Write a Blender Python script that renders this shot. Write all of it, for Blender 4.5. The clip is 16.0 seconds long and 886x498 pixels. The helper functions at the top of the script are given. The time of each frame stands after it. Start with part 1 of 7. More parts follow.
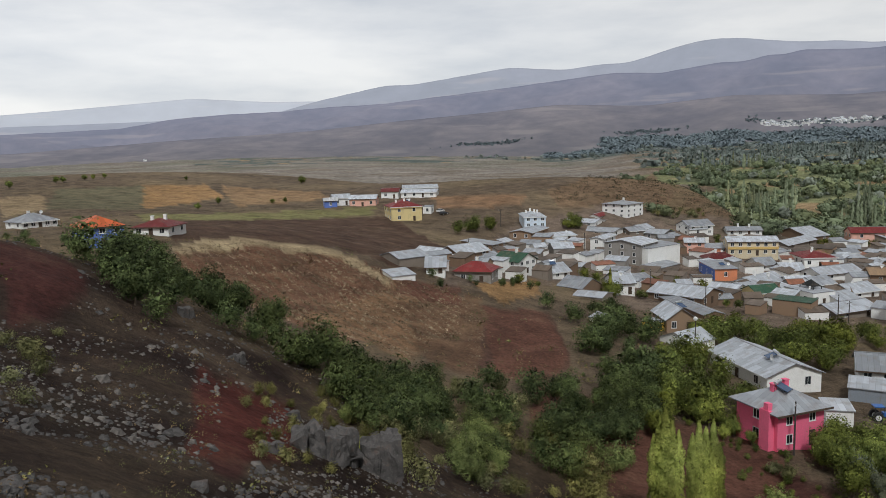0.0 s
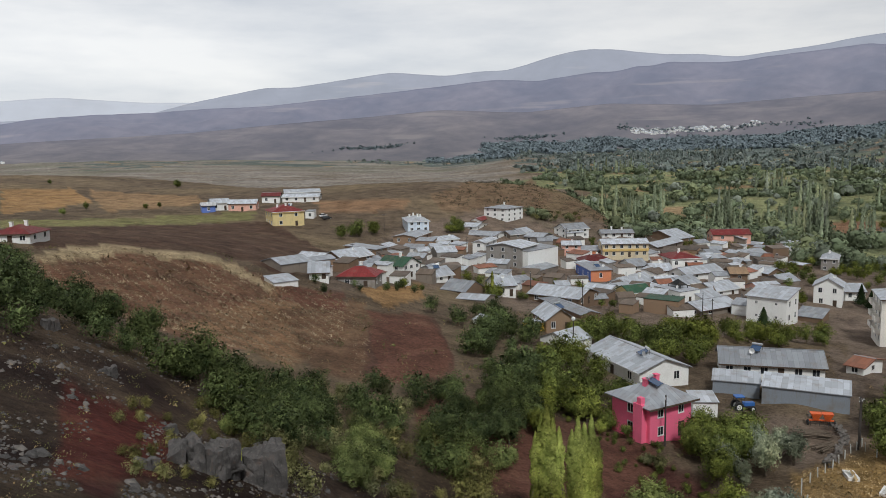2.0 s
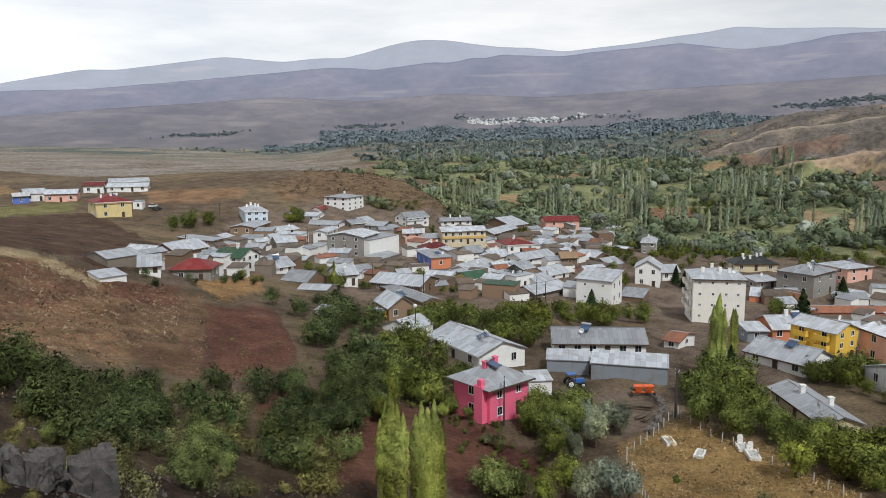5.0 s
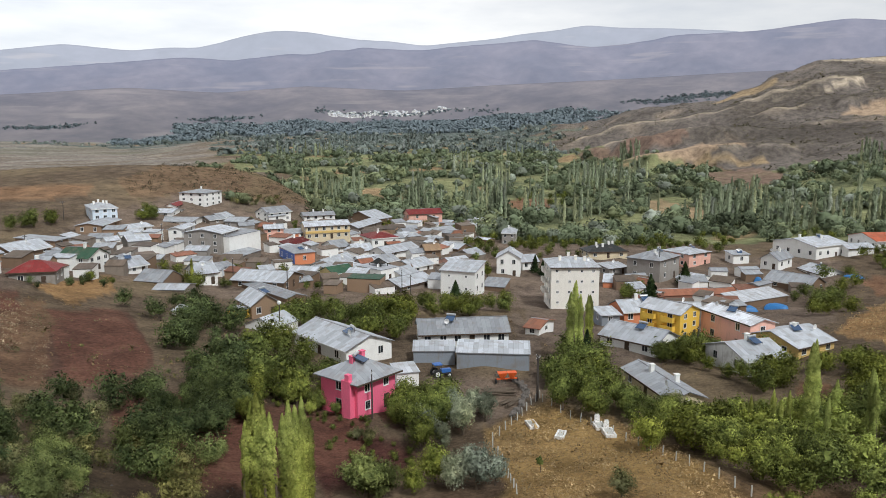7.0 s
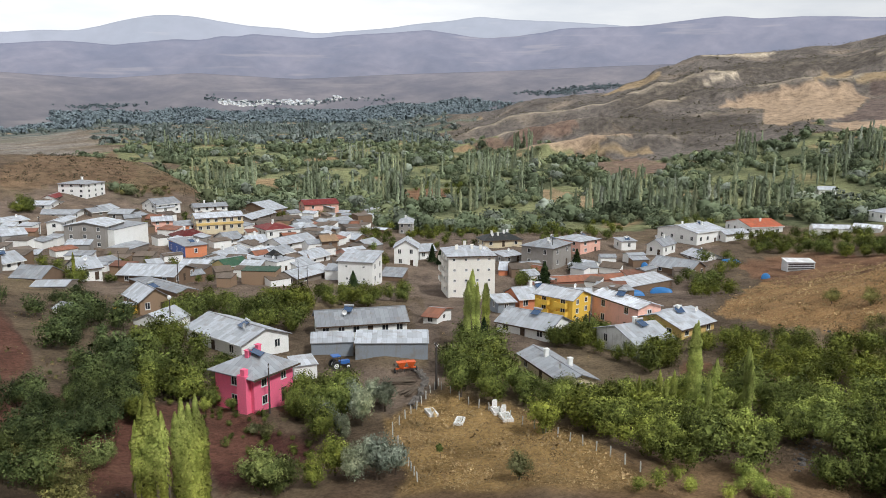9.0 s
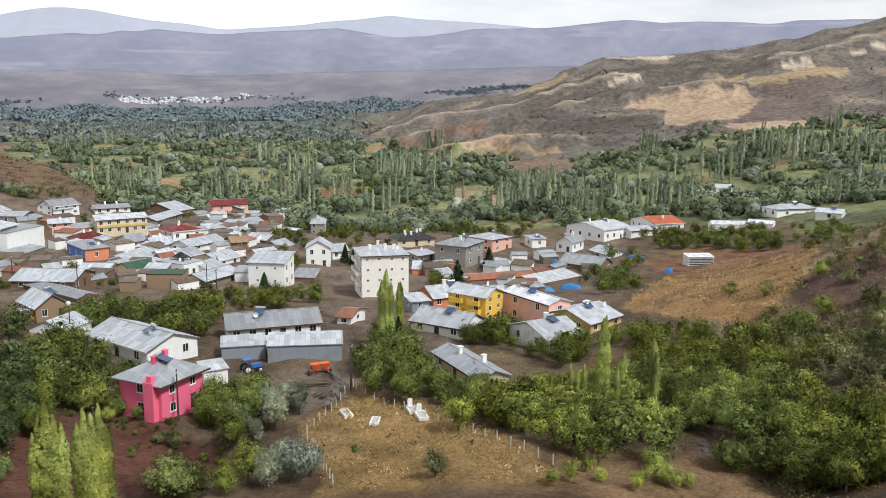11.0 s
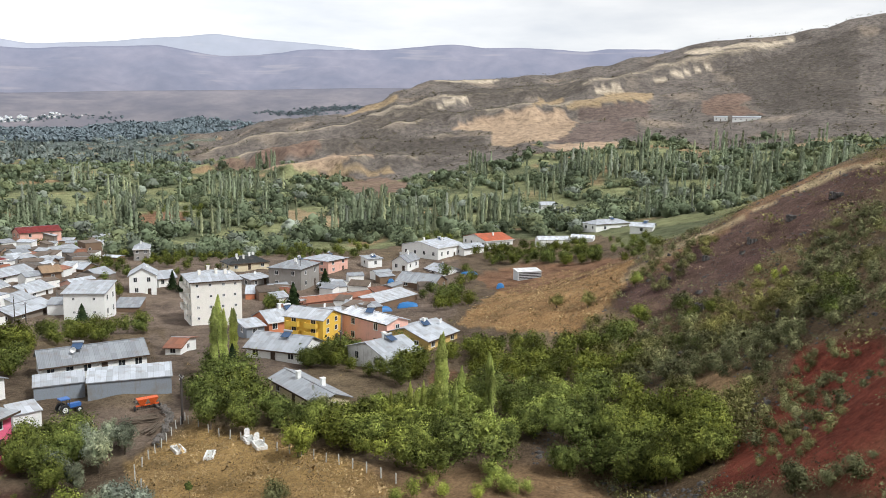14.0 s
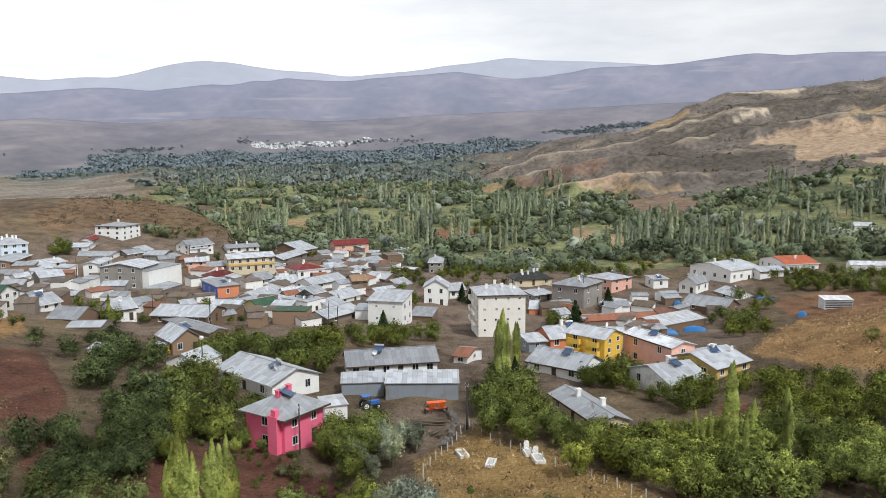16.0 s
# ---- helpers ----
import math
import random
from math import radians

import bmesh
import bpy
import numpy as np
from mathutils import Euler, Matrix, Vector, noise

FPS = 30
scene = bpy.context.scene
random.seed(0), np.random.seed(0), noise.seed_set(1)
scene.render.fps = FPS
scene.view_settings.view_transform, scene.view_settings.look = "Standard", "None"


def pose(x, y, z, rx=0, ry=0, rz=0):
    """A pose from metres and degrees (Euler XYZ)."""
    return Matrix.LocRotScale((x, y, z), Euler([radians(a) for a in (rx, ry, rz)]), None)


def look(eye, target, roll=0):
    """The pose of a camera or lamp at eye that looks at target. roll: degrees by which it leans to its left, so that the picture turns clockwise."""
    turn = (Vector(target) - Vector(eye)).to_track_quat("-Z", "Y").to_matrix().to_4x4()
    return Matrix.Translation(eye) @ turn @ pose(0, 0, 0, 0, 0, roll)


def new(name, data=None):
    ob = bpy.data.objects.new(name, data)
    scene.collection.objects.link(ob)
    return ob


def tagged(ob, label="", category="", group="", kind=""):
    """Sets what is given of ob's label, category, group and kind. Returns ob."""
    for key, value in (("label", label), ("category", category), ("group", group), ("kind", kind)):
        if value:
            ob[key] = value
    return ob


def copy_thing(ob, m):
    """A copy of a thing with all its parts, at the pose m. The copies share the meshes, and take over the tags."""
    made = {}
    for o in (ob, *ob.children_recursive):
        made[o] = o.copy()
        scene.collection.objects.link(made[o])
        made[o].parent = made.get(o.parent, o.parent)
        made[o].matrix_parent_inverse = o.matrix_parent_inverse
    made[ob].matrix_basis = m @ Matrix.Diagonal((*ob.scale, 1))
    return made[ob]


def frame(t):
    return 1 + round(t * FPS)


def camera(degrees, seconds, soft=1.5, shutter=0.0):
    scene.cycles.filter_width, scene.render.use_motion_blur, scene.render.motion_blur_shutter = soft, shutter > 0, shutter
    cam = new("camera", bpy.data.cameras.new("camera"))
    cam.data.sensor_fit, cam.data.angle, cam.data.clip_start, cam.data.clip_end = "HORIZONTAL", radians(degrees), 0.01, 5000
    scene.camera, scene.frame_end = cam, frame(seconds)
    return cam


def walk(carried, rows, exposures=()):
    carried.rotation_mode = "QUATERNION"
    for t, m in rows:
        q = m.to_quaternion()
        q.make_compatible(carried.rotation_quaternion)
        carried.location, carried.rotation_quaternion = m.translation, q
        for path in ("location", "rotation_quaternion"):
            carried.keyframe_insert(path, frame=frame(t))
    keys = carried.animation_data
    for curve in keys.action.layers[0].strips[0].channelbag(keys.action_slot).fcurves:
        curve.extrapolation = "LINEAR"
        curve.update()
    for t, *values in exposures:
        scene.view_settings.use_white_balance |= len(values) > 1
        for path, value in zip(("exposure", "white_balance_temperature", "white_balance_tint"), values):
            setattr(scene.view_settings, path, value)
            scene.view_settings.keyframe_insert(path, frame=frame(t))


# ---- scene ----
cam = camera(59.08, 16.0, soft=0.6)
EYE = 50.0  # height of the eye over the datum; the village lies at about 5
TURNS = [
    (0.0, -12.66, -7.91, 1.60),
    (0.5, -15.61, -7.55, 1.42),
    (1.0, -17.80, -7.50, 1.23),
    (1.5, -19.79, -7.59, 1.37),
    (2.0, -21.16, -7.78, 1.04),
    (2.5, -23.02, -7.42, 0.99),
    (3.0, -24.80, -7.33, 0.79),
    (5.5, -36.06, -9.16, 0.12),
    (6.0, -39.60, -9.28, -0.06),
    (6.5, -41.30, -9.03, 0.36),
    (7.0, -42.76, -9.25, 0.12),
    (7.5, -44.78, -9.12, -0.13),
    (8.0, -46.71, -9.20, 0.00),
    (8.5, -48.85, -9.63, -0.12),
    (9.0, -50.30, -9.97, -0.35),
    (11.5, -59.02, -9.68, -0.81),
    (12.0, -61.57, -9.33, -0.93),
    (12.5, -63.60, -9.15, -0.89),
    (13.0, -65.48, -9.29, -0.88),
    (13.5, -67.39, -8.95, -0.97),
    (14.0, -68.79, -8.30, -0.89),
    (14.5, -66.63, -8.61, -0.71),
    (15.0, -61.70, -8.47, 0.30),
    (15.5, -53.86, -8.06, 0.23),
    (16.0, -48.20, -7.10, 0.33),
]
walk(cam, [(t, pose(0, 0, EYE, 90 + pitch, roll, yaw)) for t, yaw, pitch, roll in TURNS], [(0.0, -0.34), (3.0, -0.22), (5.5, 0.05), (8.0, 0.16), (12.5, 0.46), (14.5, 0.44), (16.0, 0.27)])

# ---- overcast sky and a veiled sun ----
world = bpy.data.worlds.new("overcast_sky")
scene.world = world
world.use_nodes = True
wt = world.node_tree
wt.nodes.clear()
SUN_ELEVATION, SUN_AZIMUTH = 50.0, 190.0


def link(tree, a, b):
    tree.links.new(a, b)


w_out = wt.nodes.new("ShaderNodeOutputWorld")
w_bg = wt.nodes.new("ShaderNodeBackground")
sky = wt.nodes.new("ShaderNodeTexSky")
sky.sky_type, sky.sun_disc = "NISHITA", False
sky.sun_elevation, sky.sun_rotation = radians(SUN_ELEVATION), radians(SUN_AZIMUTH)
sky_dim = wt.nodes.new("ShaderNodeMix")
sky_dim.data_type, sky_dim.blend_type = "RGBA", "MULTIPLY"
sky_dim.inputs[0].default_value = 1.0
sky_dim.inputs[7].default_value = (0.09, 0.09, 0.09, 1)
link(wt, sky.outputs[0], sky_dim.inputs[6])
w_co = wt.nodes.new("ShaderNodeTexCoord")
w_map = wt.nodes.new("ShaderNodeMapping")
w_map.inputs["Scale"].default_value = (1.6, 1.6, 7.0)
link(wt, w_co.outputs["Generated"], w_map.inputs[0])
w_noise = wt.nodes.new("ShaderNodeTexNoise")
w_noise.inputs["Scale"].default_value, w_noise.inputs["Detail"].default_value = 1.9, 6.0
w_noise.inputs["Roughness"].default_value = 0.55
link(wt, w_map.outputs[0], w_noise.inputs["Vector"])
w_ramp = wt.nodes.new("ShaderNodeValToRGB")
w_ramp.color_ramp.elements[0].position, w_ramp.color_ramp.elements[0].color = 0.32, (0.66, 0.69, 0.74, 1)
w_ramp.color_ramp.elements[1].position, w_ramp.color_ramp.elements[1].color = 0.62, (0.93, 0.93, 0.93, 1)
link(wt, w_noise.outputs[0], w_ramp.inputs[0])
w_mix = wt.nodes.new("ShaderNodeMix")
w_mix.data_type = "RGBA"
w_mix.inputs[0].default_value = 0.88
link(wt, sky_dim.outputs[2], w_mix.inputs[6])
link(wt, w_ramp.outputs[0], w_mix.inputs[7])
w_sep = wt.nodes.new("ShaderNodeSeparateXYZ")
link(wt, w_co.outputs["Generated"], w_sep.inputs[0])
w_dim = wt.nodes.new("ShaderNodeMapRange")
for i_, v_ in ((1, 0.12), (2, 0.8), (3, 1.0), (4, 0.5)):
    w_dim.inputs[i_].default_value = v_
link(wt, w_sep.outputs[2], w_dim.inputs[0])
w_top = wt.nodes.new("ShaderNodeVectorMath")  # the cloud is thickest overhead
w_top.operation = "SCALE"
link(wt, w_mix.outputs[2], w_top.inputs[0])
link(wt, w_dim.outputs[0], w_top.inputs["Scale"])
w_side = wt.nodes.new("ShaderNodeVectorMath")  # and thinnest to the north-west
w_side.operation = "DOT_PRODUCT"
w_side.inputs[1].default_value = (-0.5, 0.85, 0)
link(wt, w_co.outputs["Generated"], w_side.inputs[0])
w_thin = wt.nodes.new("ShaderNodeMapRange")
for i_, v_ in ((1, -0.4), (2, 1.0), (3, 0.86), (4, 1.33)):
    w_thin.inputs[i_].default_value = v_
link(wt, w_side.outputs["Value"], w_thin.inputs[0])
w_all = wt.nodes.new("ShaderNodeVectorMath")
w_all.operation = "SCALE"
link(wt, w_top.outputs[0], w_all.inputs[0])
link(wt, w_thin.outputs[0], w_all.inputs["Scale"])
link(wt, w_all.outputs[0], w_bg.inputs[0])
w_bg.inputs[1].default_value = 1.0
link(wt, w_bg.outputs[0], w_out.inputs[0])

sun_data = bpy.data.lights.new("veiled_sun", "SUN")
sun_data.energy, sun_data.angle, sun_data.color = 2.6, radians(10), (0.985, 1.0, 0.985)
sun = new("veiled_sun", sun_data)
_a, _e = radians(SUN_AZIMUTH), radians(SUN_ELEVATION)
sun.matrix_world = look((math.sin(_a) * math.cos(_e) * 900, math.cos(_a) * math.cos(_e) * 900, 900 * math.sin(_e)), (0, 0, 0))

# ---- materials ----
MATS = {}


def nodes_of(name):
    m = bpy.data.materials.new(name)
    m.use_nodes = True
    t = m.node_tree
    t.nodes.clear()
    out = t.nodes.new("ShaderNodeOutputMaterial")
    p = t.nodes.new("ShaderNodeBsdfPrincipled")
    link(t, p.outputs[0], out.inputs[0])
    MATS[name] = m
    return m, t, p


def add(t, kind, **values):
    n = t.nodes.new("ShaderNode" + kind)
    for k, v in values.items():
        n.inputs[k].default_value = v
    return n


def noise_node(t, co, scale, detail=4.0, rough=0.55):
    n = add(t, "TexNoise", Scale=scale, Detail=detail, Roughness=rough)
    link(t, co, n.inputs["Vector"])
    return n.outputs[0]


def remap(t, value, a, b, lo, hi):
    n = t.nodes.new("ShaderNodeMapRange")
    for i, v in ((1, a), (2, b), (3, lo), (4, hi)):
        n.inputs[i].default_value = v
    link(t, value, n.inputs[0])
    return n.outputs[0]


def mix(t, fac, a, b, mode="MIX"):
    n = t.nodes.new("ShaderNodeMix")
    n.data_type, n.blend_type = "RGBA", mode
    for sock, v in ((n.inputs[0], fac), (n.inputs[6], a), (n.inputs[7], b)):
        if isinstance(v, (int, float)):
            sock.default_value = v
        elif isinstance(v, tuple):
            sock.default_value = (*v, 1)
        else:
            link(t, v, sock)
    return n.outputs[2]


def scaled(t, colour, value):
    """The colour times a value."""
    n = t.nodes.new("ShaderNodeVectorMath")
    n.operation = "SCALE"
    if isinstance(colour, tuple):
        n.inputs[0].default_value = colour
    else:
        link(t, colour, n.inputs[0])
    link(t, value, n.inputs["Scale"])
    return n.outputs[0]


def bump(t, p, value, strength, dist):
    n = add(t, "Bump", Strength=strength, Distance=dist)
    link(t, value, n.inputs["Height"])
    link(t, n.outputs[0], p.inputs["Normal"])


def wall_material(name, colour, wear=0.35, stain=(0.2, 0.17, 0.14), rough=0.9):
    m, t, p = nodes_of(name)
    co = add(t, "TexCoord").outputs["Object"]
    big, fine = noise_node(t, co, 0.45, 5), noise_node(t, co, 5.0, 6, 0.7)
    c = scaled(t, colour, remap(t, fine, 0.3, 0.7, 0.86, 1.1))
    streak = add(t, "Mapping")
    streak.inputs["Scale"].default_value = (2.2, 2.2, 0.25)
    link(t, co, streak.inputs[0])
    runs = noise_node(t, streak.outputs[0], 1.0, 5, 0.65)
    c = mix(t, remap(t, big, 0.5, 0.75, 0.0, wear), c, stain)
    c = mix(t, remap(t, runs, 0.55, 0.8, 0.0, wear), c, stain)
    link(t, c, p.inputs["Base Color"])
    p.inputs["Roughness"].default_value = rough
    bump(t, p, fine, 0.3, 0.03)
    return m


WALLS = {
    "white": (0.85, 0.85, 0.83), "cream_white": (0.84, 0.81, 0.75), "pale_yellow": (0.74, 0.6, 0.3), "cream": (0.66, 0.57, 0.4),
    "pale_blue": (0.62, 0.7, 0.78), "grey_wall": (0.3, 0.28, 0.26), "salmon": (0.8, 0.46, 0.37), "orange": (0.66, 0.24, 0.12),
    "tan": (0.3, 0.2, 0.13), "blue": (0.12, 0.2, 0.55), "pink": (0.88, 0.16, 0.28), "yellow": (0.82, 0.53, 0.08),
    "ochre": (0.66, 0.46, 0.17), "whitewash": (0.72, 0.72, 0.71), "sheet": (0.24, 0.27, 0.31), "slatted": (0.6, 0.62, 0.64),
}
for n_, c_ in WALLS.items():
    wall_material(n_, c_, 0.7 if n_ in ("whitewash", "sheet", "grey_wall") else 0.14 if n_ in ("pink", "yellow", "white", "cream_white") else 0.3)
wall_material("mud", (0.2, 0.13, 0.085), 0.4, (0.09, 0.07, 0.05))
wall_material("stone", (0.24, 0.2, 0.165), 0.5, (0.1, 0.085, 0.07))
wall_material("brick", (0.28, 0.13, 0.09), 0.4)
wall_material("concrete", (0.35, 0.33, 0.31), 0.4)
wall_material("dark_door", (0.07, 0.045, 0.03), 0.2)
wall_material("window_paint", (0.75, 0.75, 0.74), 0.1)


def roof_material(name, colour, gloss=0.55, metal=0.25):
    """Roofing sheets: each strip of sheet differs a little, with lapped joints, stains and rust."""
    m, t, p = nodes_of("roof_" + name)
    uv = add(t, "UVMap").outputs[0]
    co = add(t, "TexCoord").outputs["Object"]
    sep = add(t, "SeparateXYZ")
    link(t, uv, sep.inputs[0])
    strip = add(t, "Math")
    strip.operation = "MULTIPLY"
    strip.inputs[1].default_value = 1.15
    link(t, sep.outputs[0], strip.inputs[0])
    fl = add(t, "Math")
    fl.operation = "FLOOR"
    link(t, strip.outputs[0], fl.inputs[0])
    row = add(t, "Math")
    row.operation = "MULTIPLY"
    row.inputs[1].default_value = 0.42
    link(t, sep.outputs[1], row.inputs[0])
    fr = add(t, "Math")
    fr.operation = "FLOOR"
    link(t, row.outputs[0], fr.inputs[0])
    cell = add(t, "CombineXYZ")
    link(t, fl.outputs[0], cell.inputs[0])
    link(t, fr.outputs[0], cell.inputs[1])
    info = add(t, "ObjectInfo")
    link(t, info.outputs["Random"], cell.inputs[2])
    wn = add(t, "TexWhiteNoise")
    link(t, cell.outputs[0], wn.inputs["Vector"])
    frac = add(t, "Math")
    frac.operation = "FRACT"
    link(t, strip.outputs[0], frac.inputs[0])
    seam = remap(t, frac.outputs[0], 0.0, 0.09, 0.62, 1.0)
    c = scaled(t, colour, remap(t, wn.outputs[0], 0, 1, 0.78, 1.1))
    c = scaled(t, c, remap(t, info.outputs["Random"], 0, 1, 0.62, 1.24))
    c = scaled(t, c, seam)
    big, fine = noise_node(t, co, 0.5, 6, 0.65), noise_node(t, co, 3.0, 5, 0.7)
    c = scaled(t, c, remap(t, fine, 0.3, 0.7, 0.9, 1.06))
    c = mix(t, remap(t, big, 0.5, 0.74, 0, 0.6), c, (0.22, 0.16, 0.12))
    link(t, c, p.inputs["Base Color"])
    link(t, remap(t, fine, 0.3, 0.7, gloss - 0.1, gloss + 0.15), p.inputs["Roughness"])
    p.inputs["Metallic"].default_value = metal
    ribs = add(t, "Math")
    ribs.operation = "PINGPONG"
    ribs.inputs[1].default_value = 0.125
    link(t, sep.outputs[0], ribs.inputs[0])
    bump(t, p, ribs.outputs[0], 0.5, 0.2)
    return m


ROOFS = {"grey": (0.5, 0.53, 0.575), "red": (0.22, 0.025, 0.025), "dark_red": (0.19, 0.018, 0.018), "green": (0.03, 0.09, 0.05), "brown": (0.16, 0.12, 0.09),
         "tan": (0.3, 0.2, 0.12), "slate": (0.035, 0.04, 0.04), "rust": (0.3, 0.12, 0.07), "pale_roof": (0.68, 0.71, 0.76), "tile_red": (0.5, 0.12, 0.05),
         "white": (0.7, 0.71, 0.72), "orange_roof": (0.6, 0.13, 0.04)}
for n_, c_ in ROOFS.items():
    roof_material(n_, c_)

m_glass, t_, p_ = nodes_of("window_glass")
p_.inputs["Base Color"].default_value = (0.03, 0.035, 0.04, 1)
p_.inputs["Roughness"].default_value = 0.12
m_panel, t_, p_ = nodes_of("solar_panel")
g_ = noise_node(t_, add(t_, "TexCoord").outputs["Object"], 2.0)
link(t_, mix(t_, g_, (0.03, 0.06, 0.13), (0.06, 0.11, 0.2)), p_.inputs["Base Color"])
p_.inputs["Roughness"].default_value = 0.15
m_tank, t_, p_ = nodes_of("tank_metal")
p_.inputs["Base Color"].default_value = (0.6, 0.62, 0.64, 1)
p_.inputs["Roughness"].default_value, p_.inputs["Metallic"].default_value = 0.35, 0.6


def plain_material(name, colour, rough=0.8, metal=0.0, spread=0.25, scale=6.0):
    m, t, p = nodes_of(name)
    co = add(t, "TexCoord").outputs["Object"]
    f = noise_node(t, co, scale, 5, 0.65)
    link(t, scaled(t, colour, remap(t, f, 0.3, 0.7, 1 - spread, 1 + spread)), p.inputs["Base Color"])
    p.inputs["Roughness"].default_value, p.inputs["Metallic"].default_value = rough, metal
    bump(t, p, f, 0.4, 0.05)
    return m


def foliage(name, dark, light, clump=0.9, spread_of=0.2, warmth=1.0):
    m, t, p = nodes_of(name)
    geo, info = add(t, "NewGeometry"), add(t, "ObjectInfo")
    pos = geo.outputs["Position"]
    near, tree_wide, wide = noise_node(t, pos, clump, 2), noise_node(t, pos, 0.21, 1), noise_node(t, pos, 0.05, 2)
    c = mix(t, remap(t, near, 0.3, 0.7, 0, 1), dark, light)
    c = scaled(t, c, remap(t, geo.outputs["Random Per Island"], 0, 1, 1 - spread_of, 1 + spread_of))
    c = scaled(t, c, remap(t, tree_wide, 0.36, 0.64, 0.62, 1.5))
    warm = mix(t, 1.0, c, (1.14, 1.04, 0.72), "MULTIPLY")
    c = mix(t, remap(t, wide, 0.42, 0.6, 0, warmth), c, warm)
    c = scaled(t, c, remap(t, info.outputs["Random"], 0, 1, 0.75, 1.3))
    link(t, c, p.inputs["Base Color"])
    p.inputs["Roughness"].default_value = 0.7
    p.inputs["Specular IOR Level"].default_value = 0.06
    return m


foliage("leaf_bush", (0.042, 0.058, 0.017), (0.225, 0.265, 0.072))
foliage("leaf_dark", (0.02, 0.032, 0.014), (0.11, 0.138, 0.055), 0.9, 0.2, 0.4)
foliage("leaf_bushy", (0.1, 0.125, 0.03), (0.335, 0.38, 0.095))
foliage("leaf_olive", (0.06, 0.08, 0.028), (0.215, 0.25, 0.09), 0.9, 0.2, 0.3)
foliage("leaf_shrub", (0.07, 0.076, 0.032), (0.25, 0.25, 0.13))
foliage("leaf_willow", (0.1, 0.13, 0.095), (0.36, 0.4, 0.32))
foliage("leaf_poplar", (0.2, 0.24, 0.062), (0.37, 0.41, 0.125))
# mountain-foot trees: distance haze painted into the leaf colour
foliage("leaf_belt_hazed", (0.12, 0.15, 0.165), (0.135, 0.165, 0.18), 0.9, 0.06, 0.0)
foliage("leaf_pine", (0.012, 0.025, 0.012), (0.035, 0.055, 0.025))


def woodland(name, dark, light, silver, yellow):
    """Foliage of a wood, whose trees differ: the attribute tint holds each tree's share of silver and of yellow, and its lightness."""
    m, t, p = nodes_of(name)
    geo = add(t, "NewGeometry")
    tint = t.nodes.new("ShaderNodeVertexColor")
    tint.layer_name = "tint"
    sep = add(t, "SeparateColor")
    link(t, tint.outputs[0], sep.inputs[0])
    c = mix(t, remap(t, geo.outputs["Random Per Island"], 0, 1, 0.2, 0.8), dark, light)
    c = mix(t, sep.outputs[0], c, silver)
    c = mix(t, sep.outputs[1], c, yellow)
    c = scaled(t, c, sep.outputs[2])
    c = scaled(t, c, remap(t, noise_node(t, geo.outputs["Position"], 0.012, 4), 0.35, 0.65, 0.8, 1.2))
    link(t, c, p.inputs["Base Color"])
    p.inputs["Roughness"].default_value = 0.75
    p.inputs["Specular IOR Level"].default_value = 0.06


woodland("leaf_wood", (0.105, 0.135, 0.082), (0.19, 0.225, 0.135), (0.27, 0.3, 0.25), (0.22, 0.245, 0.13))
woodland("leaf_pale", (0.2, 0.24, 0.155), (0.32, 0.36, 0.24), (0.36, 0.39, 0.31), (0.36, 0.375, 0.22))
# far valley trees: paler and bluer, with haze in the leaf colour
woodland("leaf_far_hazed", (0.16, 0.19, 0.175), (0.19, 0.225, 0.205), (0.24, 0.265, 0.25), (0.22, 0.245, 0.21))
foliage("leaf_heath", (0.045, 0.043, 0.03), (0.1, 0.095, 0.06))
foliage("leaf_dry", (0.17, 0.12, 0.075), (0.36, 0.28, 0.19), 0.9, 0.2, 0.0)
foliage("dry_grass", (0.17, 0.11, 0.055), (0.38, 0.28, 0.15), 0.9, 0.2, 0.0)
plain_material("bark", (0.12, 0.09, 0.065))
m_rock, t_, p_ = nodes_of("rock")
co_ = add(t_, "NewGeometry").outputs["Position"]
r1_, r2_ = noise_node(t_, co_, 1.3, 6, 0.65), noise_node(t_, co_, 7.0, 5, 0.7)
c_ = scaled(t_, (0.095, 0.088, 0.085), remap(t_, r1_, 0.3, 0.7, 0.5, 1.5))
c_ = mix(t_, remap(t_, r2_, 0.55, 0.72, 0, 0.6), c_, (0.24, 0.22, 0.2))
c_ = mix(t_, remap(t_, r1_, 0.56, 0.7, 0, 0.6), c_, (0.13, 0.075, 0.055))
link(t_, c_, p_.inputs["Base Color"])
p_.inputs["Roughness"].default_value = 0.92
bump(t_, p_, r2_, 0.9, 0.12)
plain_material("pale_rock", (0.15, 0.133, 0.12), 0.9, 0, 0.45, 3.0)
plain_material("wood_pole", (0.06, 0.05, 0.045))
plain_material("marble", (0.75, 0.74, 0.72))
plain_material("post_paint", (0.5, 0.5, 0.47))
plain_material("tarp_blue", (0.02, 0.16, 0.42), 0.5)
plain_material("orange_paint", (0.75, 0.13, 0.03), 0.5)
plain_material("dark_metal", (0.05, 0.045, 0.045), 0.6, 0.4)
plain_material("rubber", (0.025, 0.025, 0.025), 0.9)
plain_material("blue_paint", (0.04, 0.14, 0.42), 0.45)
plain_material("white_paint", (0.75, 0.75, 0.75), 0.4)

